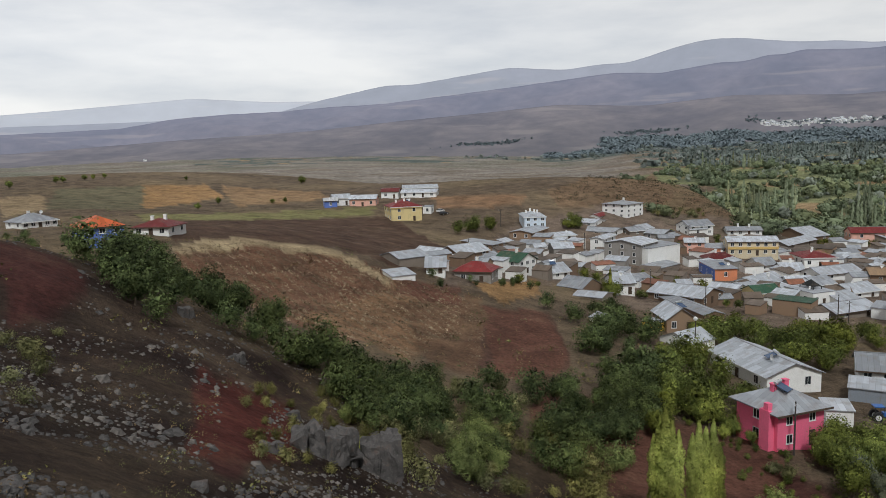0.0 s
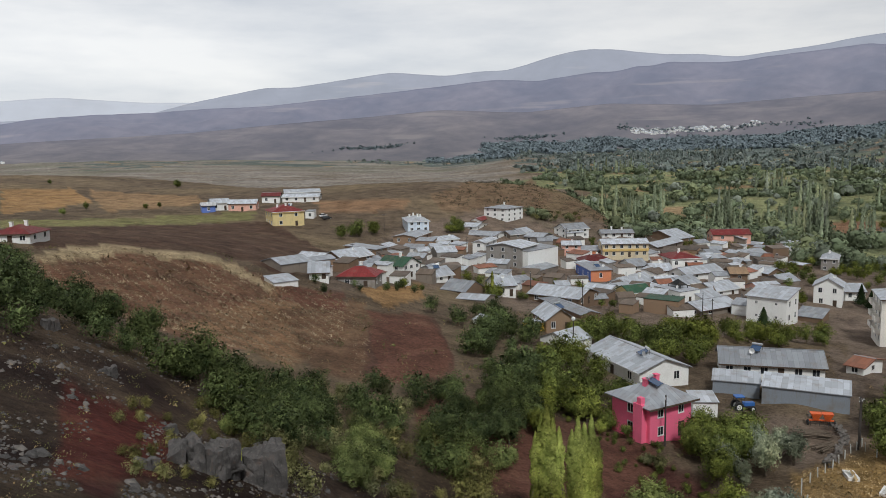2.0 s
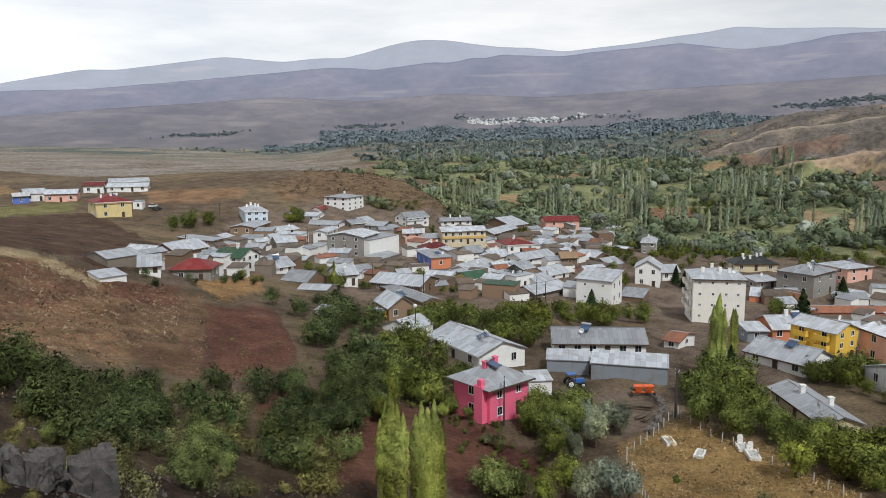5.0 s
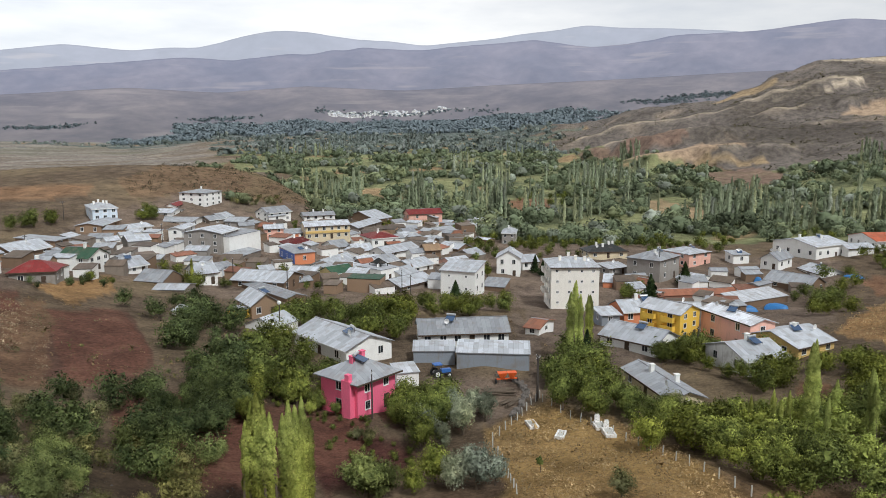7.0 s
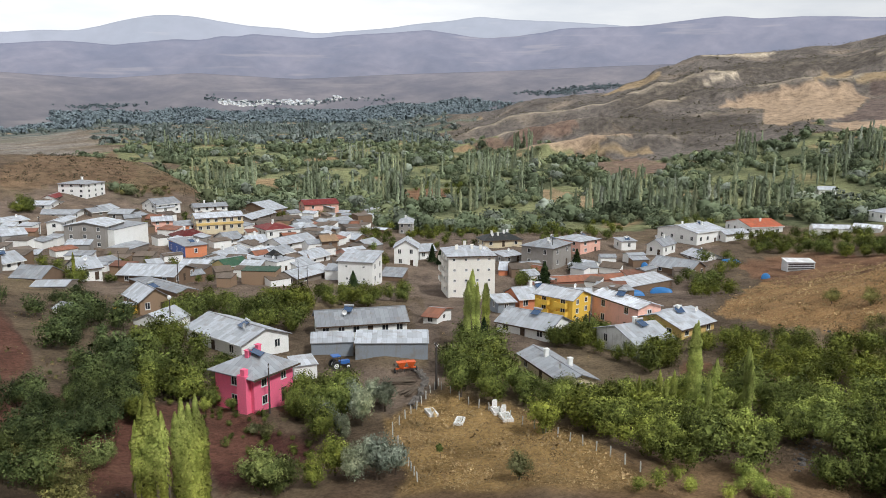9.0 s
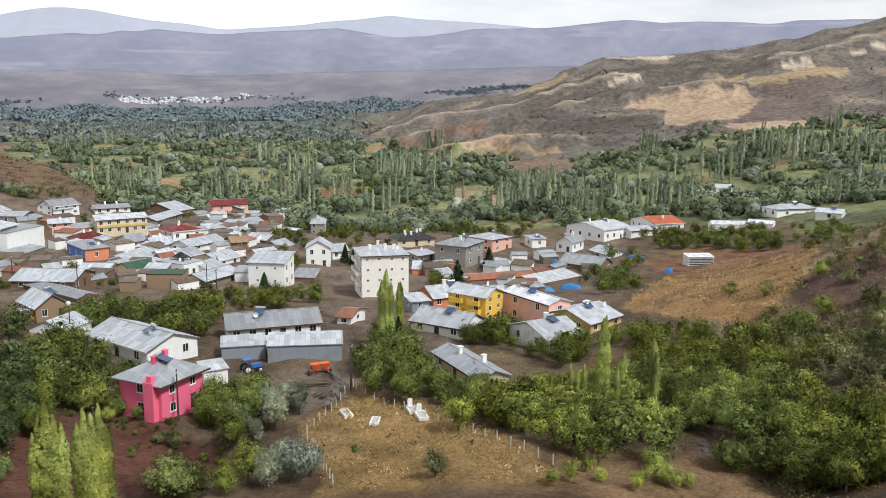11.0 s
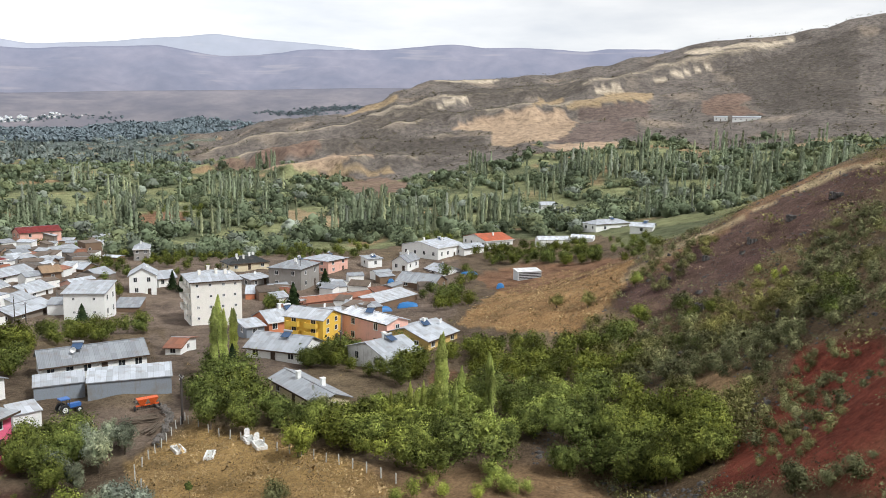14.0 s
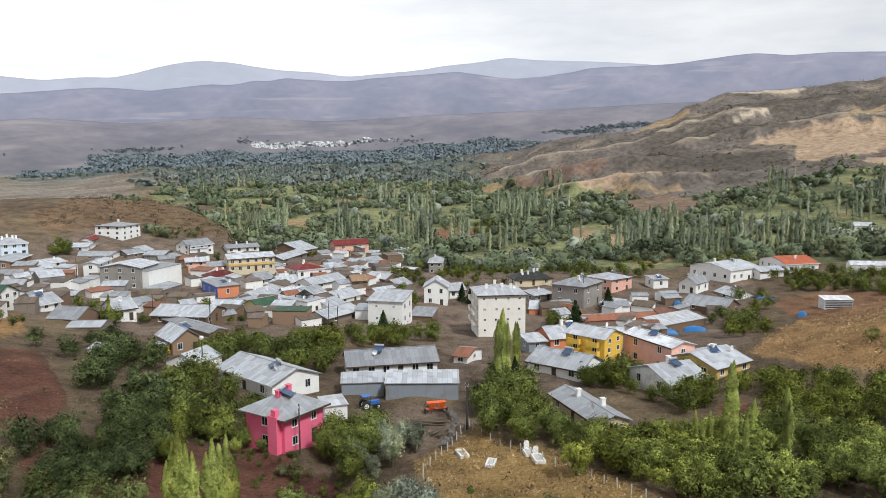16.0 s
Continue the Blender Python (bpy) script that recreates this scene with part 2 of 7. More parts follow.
# the ground: land use, and haze on its far parts, in an attribute, grain in the nodes
m_ground, t_, p_ = nodes_of("ground")
co_ = add(t_, "NewGeometry").outputs["Position"]
at_ = t_.nodes.new("ShaderNodeVertexColor")
at_.layer_name = "land"
far_, mid_, fin_ = noise_node(t_, co_, 0.012, 6, 0.6), noise_node(t_, co_, 0.16, 6, 0.65), noise_node(t_, co_, 1.7, 6, 0.75)
c_ = scaled(t_, at_.outputs[0], remap(t_, far_, 0.3, 0.7, 0.8, 1.2))
c_ = scaled(t_, c_, remap(t_, mid_, 0.3, 0.7, 0.55, 1.45))
c_ = scaled(t_, c_, remap(t_, fin_, 0.3, 0.7, 0.58, 1.58))
c_ = mix(t_, remap(t_, mid_, 0.54, 0.68, 0, 0.16), c_, (0.21, 0.16, 0.085))
link(t_, c_, p_.inputs["Base Color"])
p_.inputs["Roughness"].default_value = 0.95
p_.inputs["Specular IOR Level"].default_value = 0.1
bump(t_, p_, fin_, 1.0, 0.7)


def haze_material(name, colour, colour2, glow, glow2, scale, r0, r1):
    """Far mountains, with the haze of miles of rainy air painted in as emission: glow at the distance r0, glow2 at r1.
    """
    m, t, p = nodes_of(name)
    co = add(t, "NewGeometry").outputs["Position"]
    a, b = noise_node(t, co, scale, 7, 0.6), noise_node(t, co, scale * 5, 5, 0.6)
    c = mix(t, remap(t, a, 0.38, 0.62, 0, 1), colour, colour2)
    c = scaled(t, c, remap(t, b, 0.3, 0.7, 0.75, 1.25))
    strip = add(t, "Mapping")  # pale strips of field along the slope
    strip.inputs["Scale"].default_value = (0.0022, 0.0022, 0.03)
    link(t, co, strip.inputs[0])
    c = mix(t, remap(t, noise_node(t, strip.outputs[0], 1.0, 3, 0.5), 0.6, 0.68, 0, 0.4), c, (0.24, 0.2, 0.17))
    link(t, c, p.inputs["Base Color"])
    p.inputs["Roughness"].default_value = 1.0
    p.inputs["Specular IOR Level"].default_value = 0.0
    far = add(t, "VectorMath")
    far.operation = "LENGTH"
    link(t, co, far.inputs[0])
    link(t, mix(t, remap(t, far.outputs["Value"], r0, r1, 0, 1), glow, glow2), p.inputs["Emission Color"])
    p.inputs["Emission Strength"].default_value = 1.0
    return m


# further ranges are bluer and glow more, haze put into colour and emission
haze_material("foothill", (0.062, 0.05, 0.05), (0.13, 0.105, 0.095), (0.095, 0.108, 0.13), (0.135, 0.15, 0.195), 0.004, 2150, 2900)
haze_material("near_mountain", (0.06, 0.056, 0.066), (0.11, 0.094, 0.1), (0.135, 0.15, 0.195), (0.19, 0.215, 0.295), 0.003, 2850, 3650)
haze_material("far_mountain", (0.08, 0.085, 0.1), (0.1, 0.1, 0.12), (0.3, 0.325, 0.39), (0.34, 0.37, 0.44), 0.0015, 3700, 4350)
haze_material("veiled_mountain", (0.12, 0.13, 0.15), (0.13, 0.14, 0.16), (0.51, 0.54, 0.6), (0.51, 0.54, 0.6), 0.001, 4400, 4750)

# ---- the lie of the land ----
HILLS = []


def hill(x, y, h, r):
    HILLS.append((x, y, h, r))


hill(1477, -260, -47.7, 420)
hill(-96, 115, 9.4, 75)
hill(272, -127, 52.3, 84)
hill(-31, 429, -10.5, 120)
hill(26, 37, -6.3, 22)
hill(0, -100, 33.8, 28)
hill(130, -75, 27.6, 42)
hill(-98, -17, 20.3, 28)
hill(1393, 557, 134.9, 420)
hill(811, 390, -8.6, 252)
hill(50, -87, 14.6, 28)
hill(62, 85, -4.5, 29)
hill(0, -600, 62.8, 168)
hill(-500, 0, 48.6, 140)
hill(-300, 520, 29.6, 168)
hill(-52, 30, 6.6, 17)
hill(52, -30, -6.2, 17)
hill(94, 16, 8.5, 27)
hill(752, -274, 94.0, 224)
hill(12, -1, -3.2, 16)
hill(236, 131, 7.3, 76)
hill(225, 366, 61.4, 120)
hill(164, 18, 5.4, 46)
hill(700, 1212, -32.5, 392)
hill(24, 123, 0.5, 35)
hill(595, 73, 33.7, 168)
hill(2598, -1500, 103.6, 840)
hill(-96, 115, 15.1, 42)
hill(3188, 854, -7.3, 924)
hill(-7, 19, 1.8, 16)
hill(28, 71, -4.4, 21)
hill(45, -2, -9.8, 16)
hill(-285, 2484, 34.6, 700)
hill(126, 49, -4.2, 38)
hill(-50, 598, 48.5, 168)
hill(274, 752, -13.5, 224)
hill(97, -26, 21.1, 28)
hill(187, -33, 27.5, 53)
hill(163, 240, 1.6, 81)
hill(49, 189, -2.3, 55)
hill(749, -34, -53.8, 210)
hill(399, 229, 10.2, 129)
hill(376, 55, 10.0, 106)
hill(-34, 73, 10.3, 22)
hill(-150, 260, 12.3, 84)
hill(-17, 36, 2.0, 16)
hill(-39, 46, -2.9, 17)
hill(1014, 2175, -14.3, 672)
hill(1879, 1493, 18.1, 672)
hill(954, 547, -107.4, 308)
hill(405, 496, -15.9, 179)
hill(-1928, 2298, -13.6, 840)
hill(58, -16, 18.8, 17)
hill(72, 1, -9.7, 20)
hill(115, 4, -14.6, 32)
hill(37, 26, 0.9, 16)
hill(70, 48, -2.9, 24)
hill(228, 41, -17.1, 65)
hill(953, 303, 29.6, 280)
hill(4, 262, 6.0, 73)
hill(268, 297, -47.3, 112)
hill(1231, -217, 244.5, 350)
hill(12, 22, -1.9, 16)
hill(25, 0, -0.3, 16)
hill(2318, 621, 88.0, 672)
hill(576, 817, 26.9, 280)
hill(81, 150, -0.8, 48)
hill(238, 1481, 9.5, 420)
hill(-466, 1739, -18.4, 504)
hill(486, 116, -42.0, 140)
hill(21, 96, 1.6, 27)
hill(-7, 190, 12.7, 53)
hill(-98, -17, 20.2, 50)
hill(8, 54, 2.5, 16)
hill(0, 1000, 4.1, 280)
hill(-13, 48, -0.7, 16)
hill(50, -87, 15.8, 50)
hill(-18, 93, 7.4, 27)
hill(564, 379, 5.9, 190)
hill(85, -8, -11.8, 24)
hill(145, -39, -11.1, 42)
hill(23, 9, 4.4, 16)
hill(4, 11, -3.8, 16)
hill(-3, 130, -4.1, 36)
hill(112, 96, 4.1, 41)
hill(900, 16, -116.1, 252)
hill(788, 136, 53.8, 224)
hill(149, 121, -4.2, 54)
hill(124, 273, -9.7, 84)
hill(3, 75, -1.6, 21)
hill(-163, 598, -30.4, 174)
hill(-114, 415, 8.8, 120)
hill(232, 575, -15.4, 174)
hill(-52, 30, 8.6, 30)
hill(-600, 1039, 2.7, 336)
hill(0, 3200, -18.6, 896)


def ripple(x, y, size, seed):
    """Smooth noise of about -1 to 1 out of crossed waves."""
    v, k = 0.0, 2 * math.pi / size
    for i in range(5):
        a = seed * 1.7 + i * 2.399
        v = v + np.sin(k * (1 + 0.31 * i) * (x * math.cos(a) + y * math.sin(a)) + 1.9 * np.sin(k * 0.37 * (y * math.cos(a) - x * math.sin(a)) + seed + i) + 5 * i)
    return v / 3.0


def along(a, *knots):
    """A value that glides from knot to knot of (heading, value)."""
    ka, kv = zip(*knots)
    i = np.clip(np.searchsorted(ka, a) - 1, 0, len(ka) - 2)
    ka, kv = np.array(ka, float), np.array(kv, float)
    t = np.clip((a - ka[i]) / (ka[i + 1] - ka[i]), 0, 1)
    return kv[i] + (kv[i + 1] - kv[i]) * t * t * (3 - 2 * t)


SPURS = []


def spur(face, back, *knots):
    """A low ridge down the far hillside; knots of heading, distance and height; face and back: the widths of its two slopes."""
    SPURS.append((face, back, knots))


spur(26, 90, (50, 1120, 0), (53, 1130, 16), (60, 1120, 17), (66, 1150, 18), (74, 1210, 15), (82, 1260, 0))
spur(22, 80, (50, 980, 0), (54, 960, 18), (58, 930, 23), (61, 925, 22), (66, 940, 12), (72, 960, 0))
spur(20, 70, (54, 855, 0), (58, 850, 14), (62, 845, 20), (65, 850, 14), (70, 870, 0))
spur(24, 80, (61, 1040, 0), (65, 1030, 16), (70, 1040, 14), (75, 1050, 17), (80, 1080, 12), (86, 1120, 0))
spur(30, 80, (76, 1190, 0), (80, 1210, 20), (84, 1260, 18), (88, 1310, 16), (94, 1380, 0))


def spur_at(a, r):
    """Height of the spurs, and how near the ground lies to one of their crests."""
    h, crest = 0.0, 0.0
    for face, back, knots in SPURS:
        rk = along(a, *[(k[0], k[1]) for k in knots]) + 9 * ripple(a * 15, r * 0 + face, 60, 33)
        hk = along(a, *[(k[0], k[2]) for k in knots])
        d = r - rk
        h = h + hk * np.exp(-((d / np.where(d < 0, face, back)) ** 2))
        crest = np.maximum(crest, np.exp(-(((d - 8) / 15) ** 2)) * np.clip(hk / 9, 0, 1))
    return h, crest


def foot_of_hill(a):
    """Distance at which the far hillside begins to rise from the valley."""
    return along(a, (20, 1200), (46, 1150), (52, 1060), (56, 900), (60, 830), (66, 770), (72, 770), (78, 810), (84, 850), (104, 850))


def far_land(a, r):
    """The valley floor beyond the village and the hill on its far side, by heading and distance, over the eye."""
    rf, rc = foot_of_hill(a), along(a, (20, 2150), (46, 2100), (52, 1500), (57, 1380), (62, 1320), (68, 1380), (74, 1410), (82, 1430), (104, 1450))
    z0 = along(a, (20, -52), (40, -54), (66, -54), (72, -52), (78, -48), (84, -43), (90, -35), (96, -26), (102, -17))
    zf = along(a, (20, -42), (46, -42), (56, -47), (66, -47), (72, -27), (76, -16), (83, -4), (88, -10), (97, 1), (104, 4))
    el = along(a, (20, -0.9), (46, -0.6), (52, -0.1), (57.5, 0.95), (61.5, 1.45), (63.9, 2.2), (65.6, 3.15), (68, 3.95), (72, 4.0), (76, 4.45), (80, 4.95), (82.5, 5.6), (87, 6.45), (90.6, 6.75), (93.8, 7.35), (96, 7.85), (104, 9))
    zc = rc * np.tan(np.radians(el))
    u, s = np.clip((r - 470) / (rf - 470), 0, 1), np.clip((r - rf) / (rc - rf), 0, 1)
    z = z0 + (zf - z0) * u + (zc - zf) * (0.75 * s + 0.25 * s ** 3)
    hill_side = np.clip((a - 48) / 6, 0, 1)
    z = z - np.clip(r - rc, 0, 450) * 0.16 * hill_side
    h, crest = spur_at(a, r)
    worn = hill_side * np.clip((r - rf) / 80, 0, 1) * np.clip((rc + 60 - r) / 120, 0, 1)
    z = z + h + worn * (1.8 * ripple(r * np.sin(np.radians(a)), r * np.cos(np.radians(a)), 210, 61) + 1.1 * np.abs(ripple(a * 14, r * 0.35, 62, 62)) - 0.7)
    return z


def height(x, y):
    """Height of the ground; the eye stands at EYE above the datum."""
    x, y = np.asarray(x, float), np.asarray(y, float)
    r = np.hypot(x, y)
    z = -1.8 - 42 * (1 - np.exp(-r / 55))
    for hx, hy, h, hr in HILLS:
        z = z + h * np.exp(-((x - hx) ** 2 + (y - hy) ** 2) / (2 * hr * hr))
    brow = np.exp(-((r / 8) ** 2))
    z = z * (1 - brow) + brow * (-1.65 - 0.7 * r)
    a = np.degrees(np.arctan2(x, y))
    deg = np.clip(a, 20, 104)
    start = 340 + 130 * np.clip((deg - 68) / 10, 0, 1) + 170 * np.clip((34 - deg) / 8, 0, 1)
    w = np.clip((r - start) / 130, 0, 1) * np.clip((a - 20) / 8, 0, 1) * np.clip((150 - a) / 30, 0, 1)
    w = w * w * (3 - 2 * w)
    z = z * (1 - w) + far_land(deg, r) * w
    rough = np.clip(r / 60, 0.15, 1) * np.clip((r - 6) / 20, 0, 1)
    z = z + rough * (0.35 * ripple(x, y, 23, 1) + 0.12 * ripple(x, y, 7, 2))
    z = z + np.clip((r - 500) / 600, 0, 1) * (1.6 * ripple(x, y, 260, 3) + 0.8 * ripple(x, y, 90, 4))
    far = np.clip((r - 2300) / 900, 0, 1)
    return EYE + z * (1 - far) - 70 * far


# ---- mesh helpers ----
class Build:
    """Collects vertices, faces and sheet coordinates of one part."""

    def __init__(self):
        self.v, self.f, self.uv = [], [], []

    def face(self, pts, uv=None):
        n = len(self.v)
        self.v += [tuple(p) for p in pts]
        self.f.append(tuple(range(n, n + len(pts))))
        self.uv += uv or [(0, 0)] * len(pts)

    def box(self, x0, y0, z0, x1, y1, z1):
        a = [(x0, y0), (x1, y0), (x1, y1), (x0, y1)]
        self.face([(*p, z1) for p in a])
        self.face([(*p, z0) for p in a[::-1]])
        for i in range(4):
            p, q = a[i], a[(i + 1) % 4]
            self.face([(*p, z0), (*q, z0), (*q, z1), (*p, z1)])
        return self

    def slab(self, pts, thick):
        """A plate under the polygon pts, with sheet coordinates along its eave and down its fall."""
        p = [Vector(q) for q in pts]
        nrm = (p[1] - p[0]).cross(p[2] - p[0]).normalized()
        if nrm.z < 0:
            p, nrm = p[::-1], -nrm
        along = Vector((-nrm.y, nrm.x, 0))
        along = along.normalized() if along.length > 1e-4 else Vector((1, 0, 0))
        down = nrm.cross(along)
        self.face(p, [(q.dot(along), q.dot(down)) for q in p])
        low = [q - Vector((0, 0, thick)) for q in p]
        self.face(low[::-1])
        for i in range(len(p)):
            j = (i + 1) % len(p)
            self.face([low[i], low[j], p[j], p[i]])

    def tube(self, p, q, r0, r1, n=7):
        p, q = Vector(p), Vector(q)
        d = (q - p).normalized()
        a = d.orthogonal().normalized()
        b = d.cross(a)
        ring = [[c + (a * math.cos(2 * math.pi * i / n) + b * math.sin(2 * math.pi * i / n)) * r for i in range(n)] for c, r in ((p, r0), (q, r1))]
        for i in range(n):
            j = (i + 1) % n
            self.face([ring[0][i], ring[0][j], ring[1][j], ring[1][i]])
        self.face(ring[1])
        self.face(ring[0][::-1])
        return self

    def mesh(self, name, material):
        me = bpy.data.meshes.new(name)
        me.from_pydata(self.v, [], self.f)
        lay = me.uv_layers.new(name="UVMap")
        lay.data.foreach_set("uv", np.array(self.uv, float).ravel())
        me.materials.append(MATS[material])
        return me


def part(name, data, material, parent, label="", at=None):
    me = data.mesh(name, material) if isinstance(data, Build) else data
    ob = new(name, me)
    if parent is not None:
        ob.parent = parent
    if at is not None:
        ob.matrix_basis = at
    return tagged(ob, label) if label else ob


def raw_mesh(name, verts, quads, material, smooth=False, normals=None):
    """A mesh of like-sided faces out of arrays; normals: for each vertex, the way its spray of leaves faces."""
    me = bpy.data.meshes.new(name)
    n, k = len(verts), len(quads)
    sides = len(quads[0])
    me.vertices.add(n)
    me.vertices.foreach_set("co", np.asarray(verts, np.float32).ravel())
    me.loops.add(sides * k)
    me.loops.foreach_set("vertex_index", np.asarray(quads, np.int32).ravel())
    me.polygons.add(k)
    me.polygons.foreach_set("loop_start", np.arange(0, sides * k, sides, dtype=np.int32))
    if smooth:
        me.polygons.foreach_set("use_smooth", np.ones(k, bool))
    me.update(calc_edges=True)
    if normals is not None:
        me.attributes.new("custom_normal", "FLOAT_VECTOR", "POINT").data.foreach_set("vector", np.asarray(normals, np.float32).ravel())
    me.materials.append(MATS[material])
    return me


# ---- the ground, one sheet out to the horizon ----
LAND = {"gold": (0.36, 0.215, 0.1), "olive": (0.16, 0.145, 0.09), "tan": (0.28, 0.18, 0.1), "straw": (0.34, 0.25, 0.15), "greenstrip": (0.22, 0.21, 0.09),
        "plough": (0.095, 0.057, 0.042), "brown": (0.19, 0.1, 0.063), "stubble": (0.26, 0.155, 0.09), "redbrown": (0.115, 0.06, 0.046), "red": (0.082, 0.03, 0.026), "yard": (0.185, 0.14, 0.11), "scree": (0.11, 0.066, 0.058), "rim": (0.46, 0.36, 0.22),
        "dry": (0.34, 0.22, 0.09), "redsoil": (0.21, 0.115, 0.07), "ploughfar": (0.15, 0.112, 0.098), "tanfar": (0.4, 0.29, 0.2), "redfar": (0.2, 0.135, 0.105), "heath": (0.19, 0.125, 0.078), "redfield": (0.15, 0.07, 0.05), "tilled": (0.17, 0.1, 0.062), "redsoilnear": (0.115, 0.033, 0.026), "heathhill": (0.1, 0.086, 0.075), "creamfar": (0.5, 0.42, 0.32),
        "redslope": (0.21, 0.055, 0.036)}
FIELDS = []


def field(use, *corners):
    FIELDS.append((use, corners))


field("heath", (134, 366), (156, 384), (444, 853), (234, 386), (265, 345), (228, 304), (190, 306), (169, 327), (147, 333), (129, 336))
field("yard", (30, 200), (98, 304), (145, 332), (199, 312), (257, 315), (298, 259), (146, 119), (131, 131), (92, 154), (77, 200), (39, 172))
field("yard", (273, 233), (268, 138), (283, 101), (175, 64), (135, 64), (108, 77), (117, 102))
field("gold", (-69, 471), (-36, 483), (-22, 419), (-54, 359))
field("olive", (-108, 442), (-69, 471), (-54, 359), (-89, 344))
field("tan", (-27, 475), (26, 440), (30, 396), (-15, 373))
field("straw", (-121, 395), (-108, 421), (-89, 344), (-92, 300))
field("greenstrip", (-52, 331), (20, 352), (46, 354), (42, 331), (-43, 284))
field("plough", (-35, 294), (49, 327), (55, 245), (31, 181), (16, 195), (-21, 181))
field("brown", (-20, 174), (-4, 188), (16, 187), (41, 160), (30, 129), (9, 109), (-15, 145))
field("stubble", (1, 125), (26, 167), (32, 140), (18, 106))
field("rim", (-21, 174), (-15, 185), (-7, 191), (16, 191), (26, 168), (24, 164), (15, 182), (-6, 183), (-18, 168))
field("redbrown", (39, 144), (58, 156), (47, 116), (23, 107))
field("red", (36, 104), (46, 103), (48, 81), (37, 69), (35, 82))
field("red", (52, 87), (61, 86), (60, 70), (52, 64), (44, 66))
field("red", (-25, 79), (-20, 84), (-15, 68), (-16, 58), (-17, 54))
field("red", (-4, 58), (-1, 61), (-1, 43), (-2, 32), (-3, 32))
field("yard", (81, 94), (95, 81), (78, 71), (74, 74))
field("yard", (71, 72), (81, 70), (95, 78), (113, 95), (139, 123), (136, 124), (109, 96), (93, 80), (81, 73))
field("dry", (72, 70), (89, 72), (82, 52), (76, 37), (57, 51))
field("yard", (102, 245), (120, 256), (106, 227), (95, 165), (128, 157), (222, 221), (228, 280), (151, 270))
field("yard", (219, 127), (255, 122), (221, 94), (162, 77), (189, 110))
field("gold", (160, 59), (224, 68), (264, 54), (191, 24), (167, 23), (145, 28))
field("redsoil", (254, 86), (277, 73), (265, 33), (191, 26), (201, 54))
field("redsoil", (124, 50), (131, 34), (121, 32), (118, 48))
field("stubble", (78, 373), (121, 360), (111, 338), (74, 344))
field("scree", (155, 23), (171, 23), (182, 13), (184, 2), (202, -10), (191, -18), (178, -26), (161, -24), (160, -16), (156, -8), (155, -3), (150, 2), (144, 10), (145, 17))
field("tan", (106, 7), (114, 1), (106, -1), (102, 3), (96, 4))
field("redslope", (92, -15), (102, -9), (94, -6), (85, -1), (70, 2), (47, -8))
field("tan", (67, 50), (76, 39), (87, 16), (73, 8), (59, 44))
field("stubble", (168, 23), (182, 13), (186, 2), (510, -25), (197, -19), (183, -26), (177, -26), (186, -18), (189, -9), (180, 2), (174, 13), (165, 21))

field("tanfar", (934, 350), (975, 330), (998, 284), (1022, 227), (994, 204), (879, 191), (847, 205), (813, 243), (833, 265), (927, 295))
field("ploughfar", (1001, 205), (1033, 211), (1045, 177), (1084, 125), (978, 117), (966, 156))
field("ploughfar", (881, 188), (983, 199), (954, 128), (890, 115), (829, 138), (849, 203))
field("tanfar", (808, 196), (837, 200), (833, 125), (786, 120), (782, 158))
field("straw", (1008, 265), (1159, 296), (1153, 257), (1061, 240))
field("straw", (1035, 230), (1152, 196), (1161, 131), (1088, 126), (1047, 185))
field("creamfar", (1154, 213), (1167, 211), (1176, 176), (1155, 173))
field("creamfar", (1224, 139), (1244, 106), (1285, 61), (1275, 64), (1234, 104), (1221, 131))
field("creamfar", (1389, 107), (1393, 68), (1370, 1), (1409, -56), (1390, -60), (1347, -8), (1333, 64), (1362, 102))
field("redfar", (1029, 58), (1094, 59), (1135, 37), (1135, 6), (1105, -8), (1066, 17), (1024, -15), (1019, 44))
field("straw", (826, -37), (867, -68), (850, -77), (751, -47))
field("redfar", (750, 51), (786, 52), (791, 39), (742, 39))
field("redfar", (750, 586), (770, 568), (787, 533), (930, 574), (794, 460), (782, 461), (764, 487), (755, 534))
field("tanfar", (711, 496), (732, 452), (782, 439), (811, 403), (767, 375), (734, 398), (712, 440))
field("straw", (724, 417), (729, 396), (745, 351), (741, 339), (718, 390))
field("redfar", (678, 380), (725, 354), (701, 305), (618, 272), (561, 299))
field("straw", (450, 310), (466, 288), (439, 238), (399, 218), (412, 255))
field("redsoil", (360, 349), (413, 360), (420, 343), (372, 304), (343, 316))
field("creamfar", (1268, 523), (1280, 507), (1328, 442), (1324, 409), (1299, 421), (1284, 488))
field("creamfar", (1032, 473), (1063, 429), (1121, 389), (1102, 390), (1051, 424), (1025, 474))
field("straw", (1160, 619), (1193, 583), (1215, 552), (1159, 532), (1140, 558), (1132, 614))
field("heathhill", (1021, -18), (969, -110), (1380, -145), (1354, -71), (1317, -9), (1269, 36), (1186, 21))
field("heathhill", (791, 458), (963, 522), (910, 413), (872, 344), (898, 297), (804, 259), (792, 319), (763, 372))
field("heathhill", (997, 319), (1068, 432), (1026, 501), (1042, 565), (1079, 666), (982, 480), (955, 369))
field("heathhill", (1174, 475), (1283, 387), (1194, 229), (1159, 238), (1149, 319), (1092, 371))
field("dry", (85, 68), (74, 62), (53, 50), (70, 28), (75, 37), (82, 47), (88, 61))
field("redfield", (38, 109), (43, 102), (47, 98), (61, 91), (62, 83), (52, 71), (30, 73), (31, 92))
field("redfield", (43, 157), (57, 157), (49, 124), (41, 109), (30, 106))
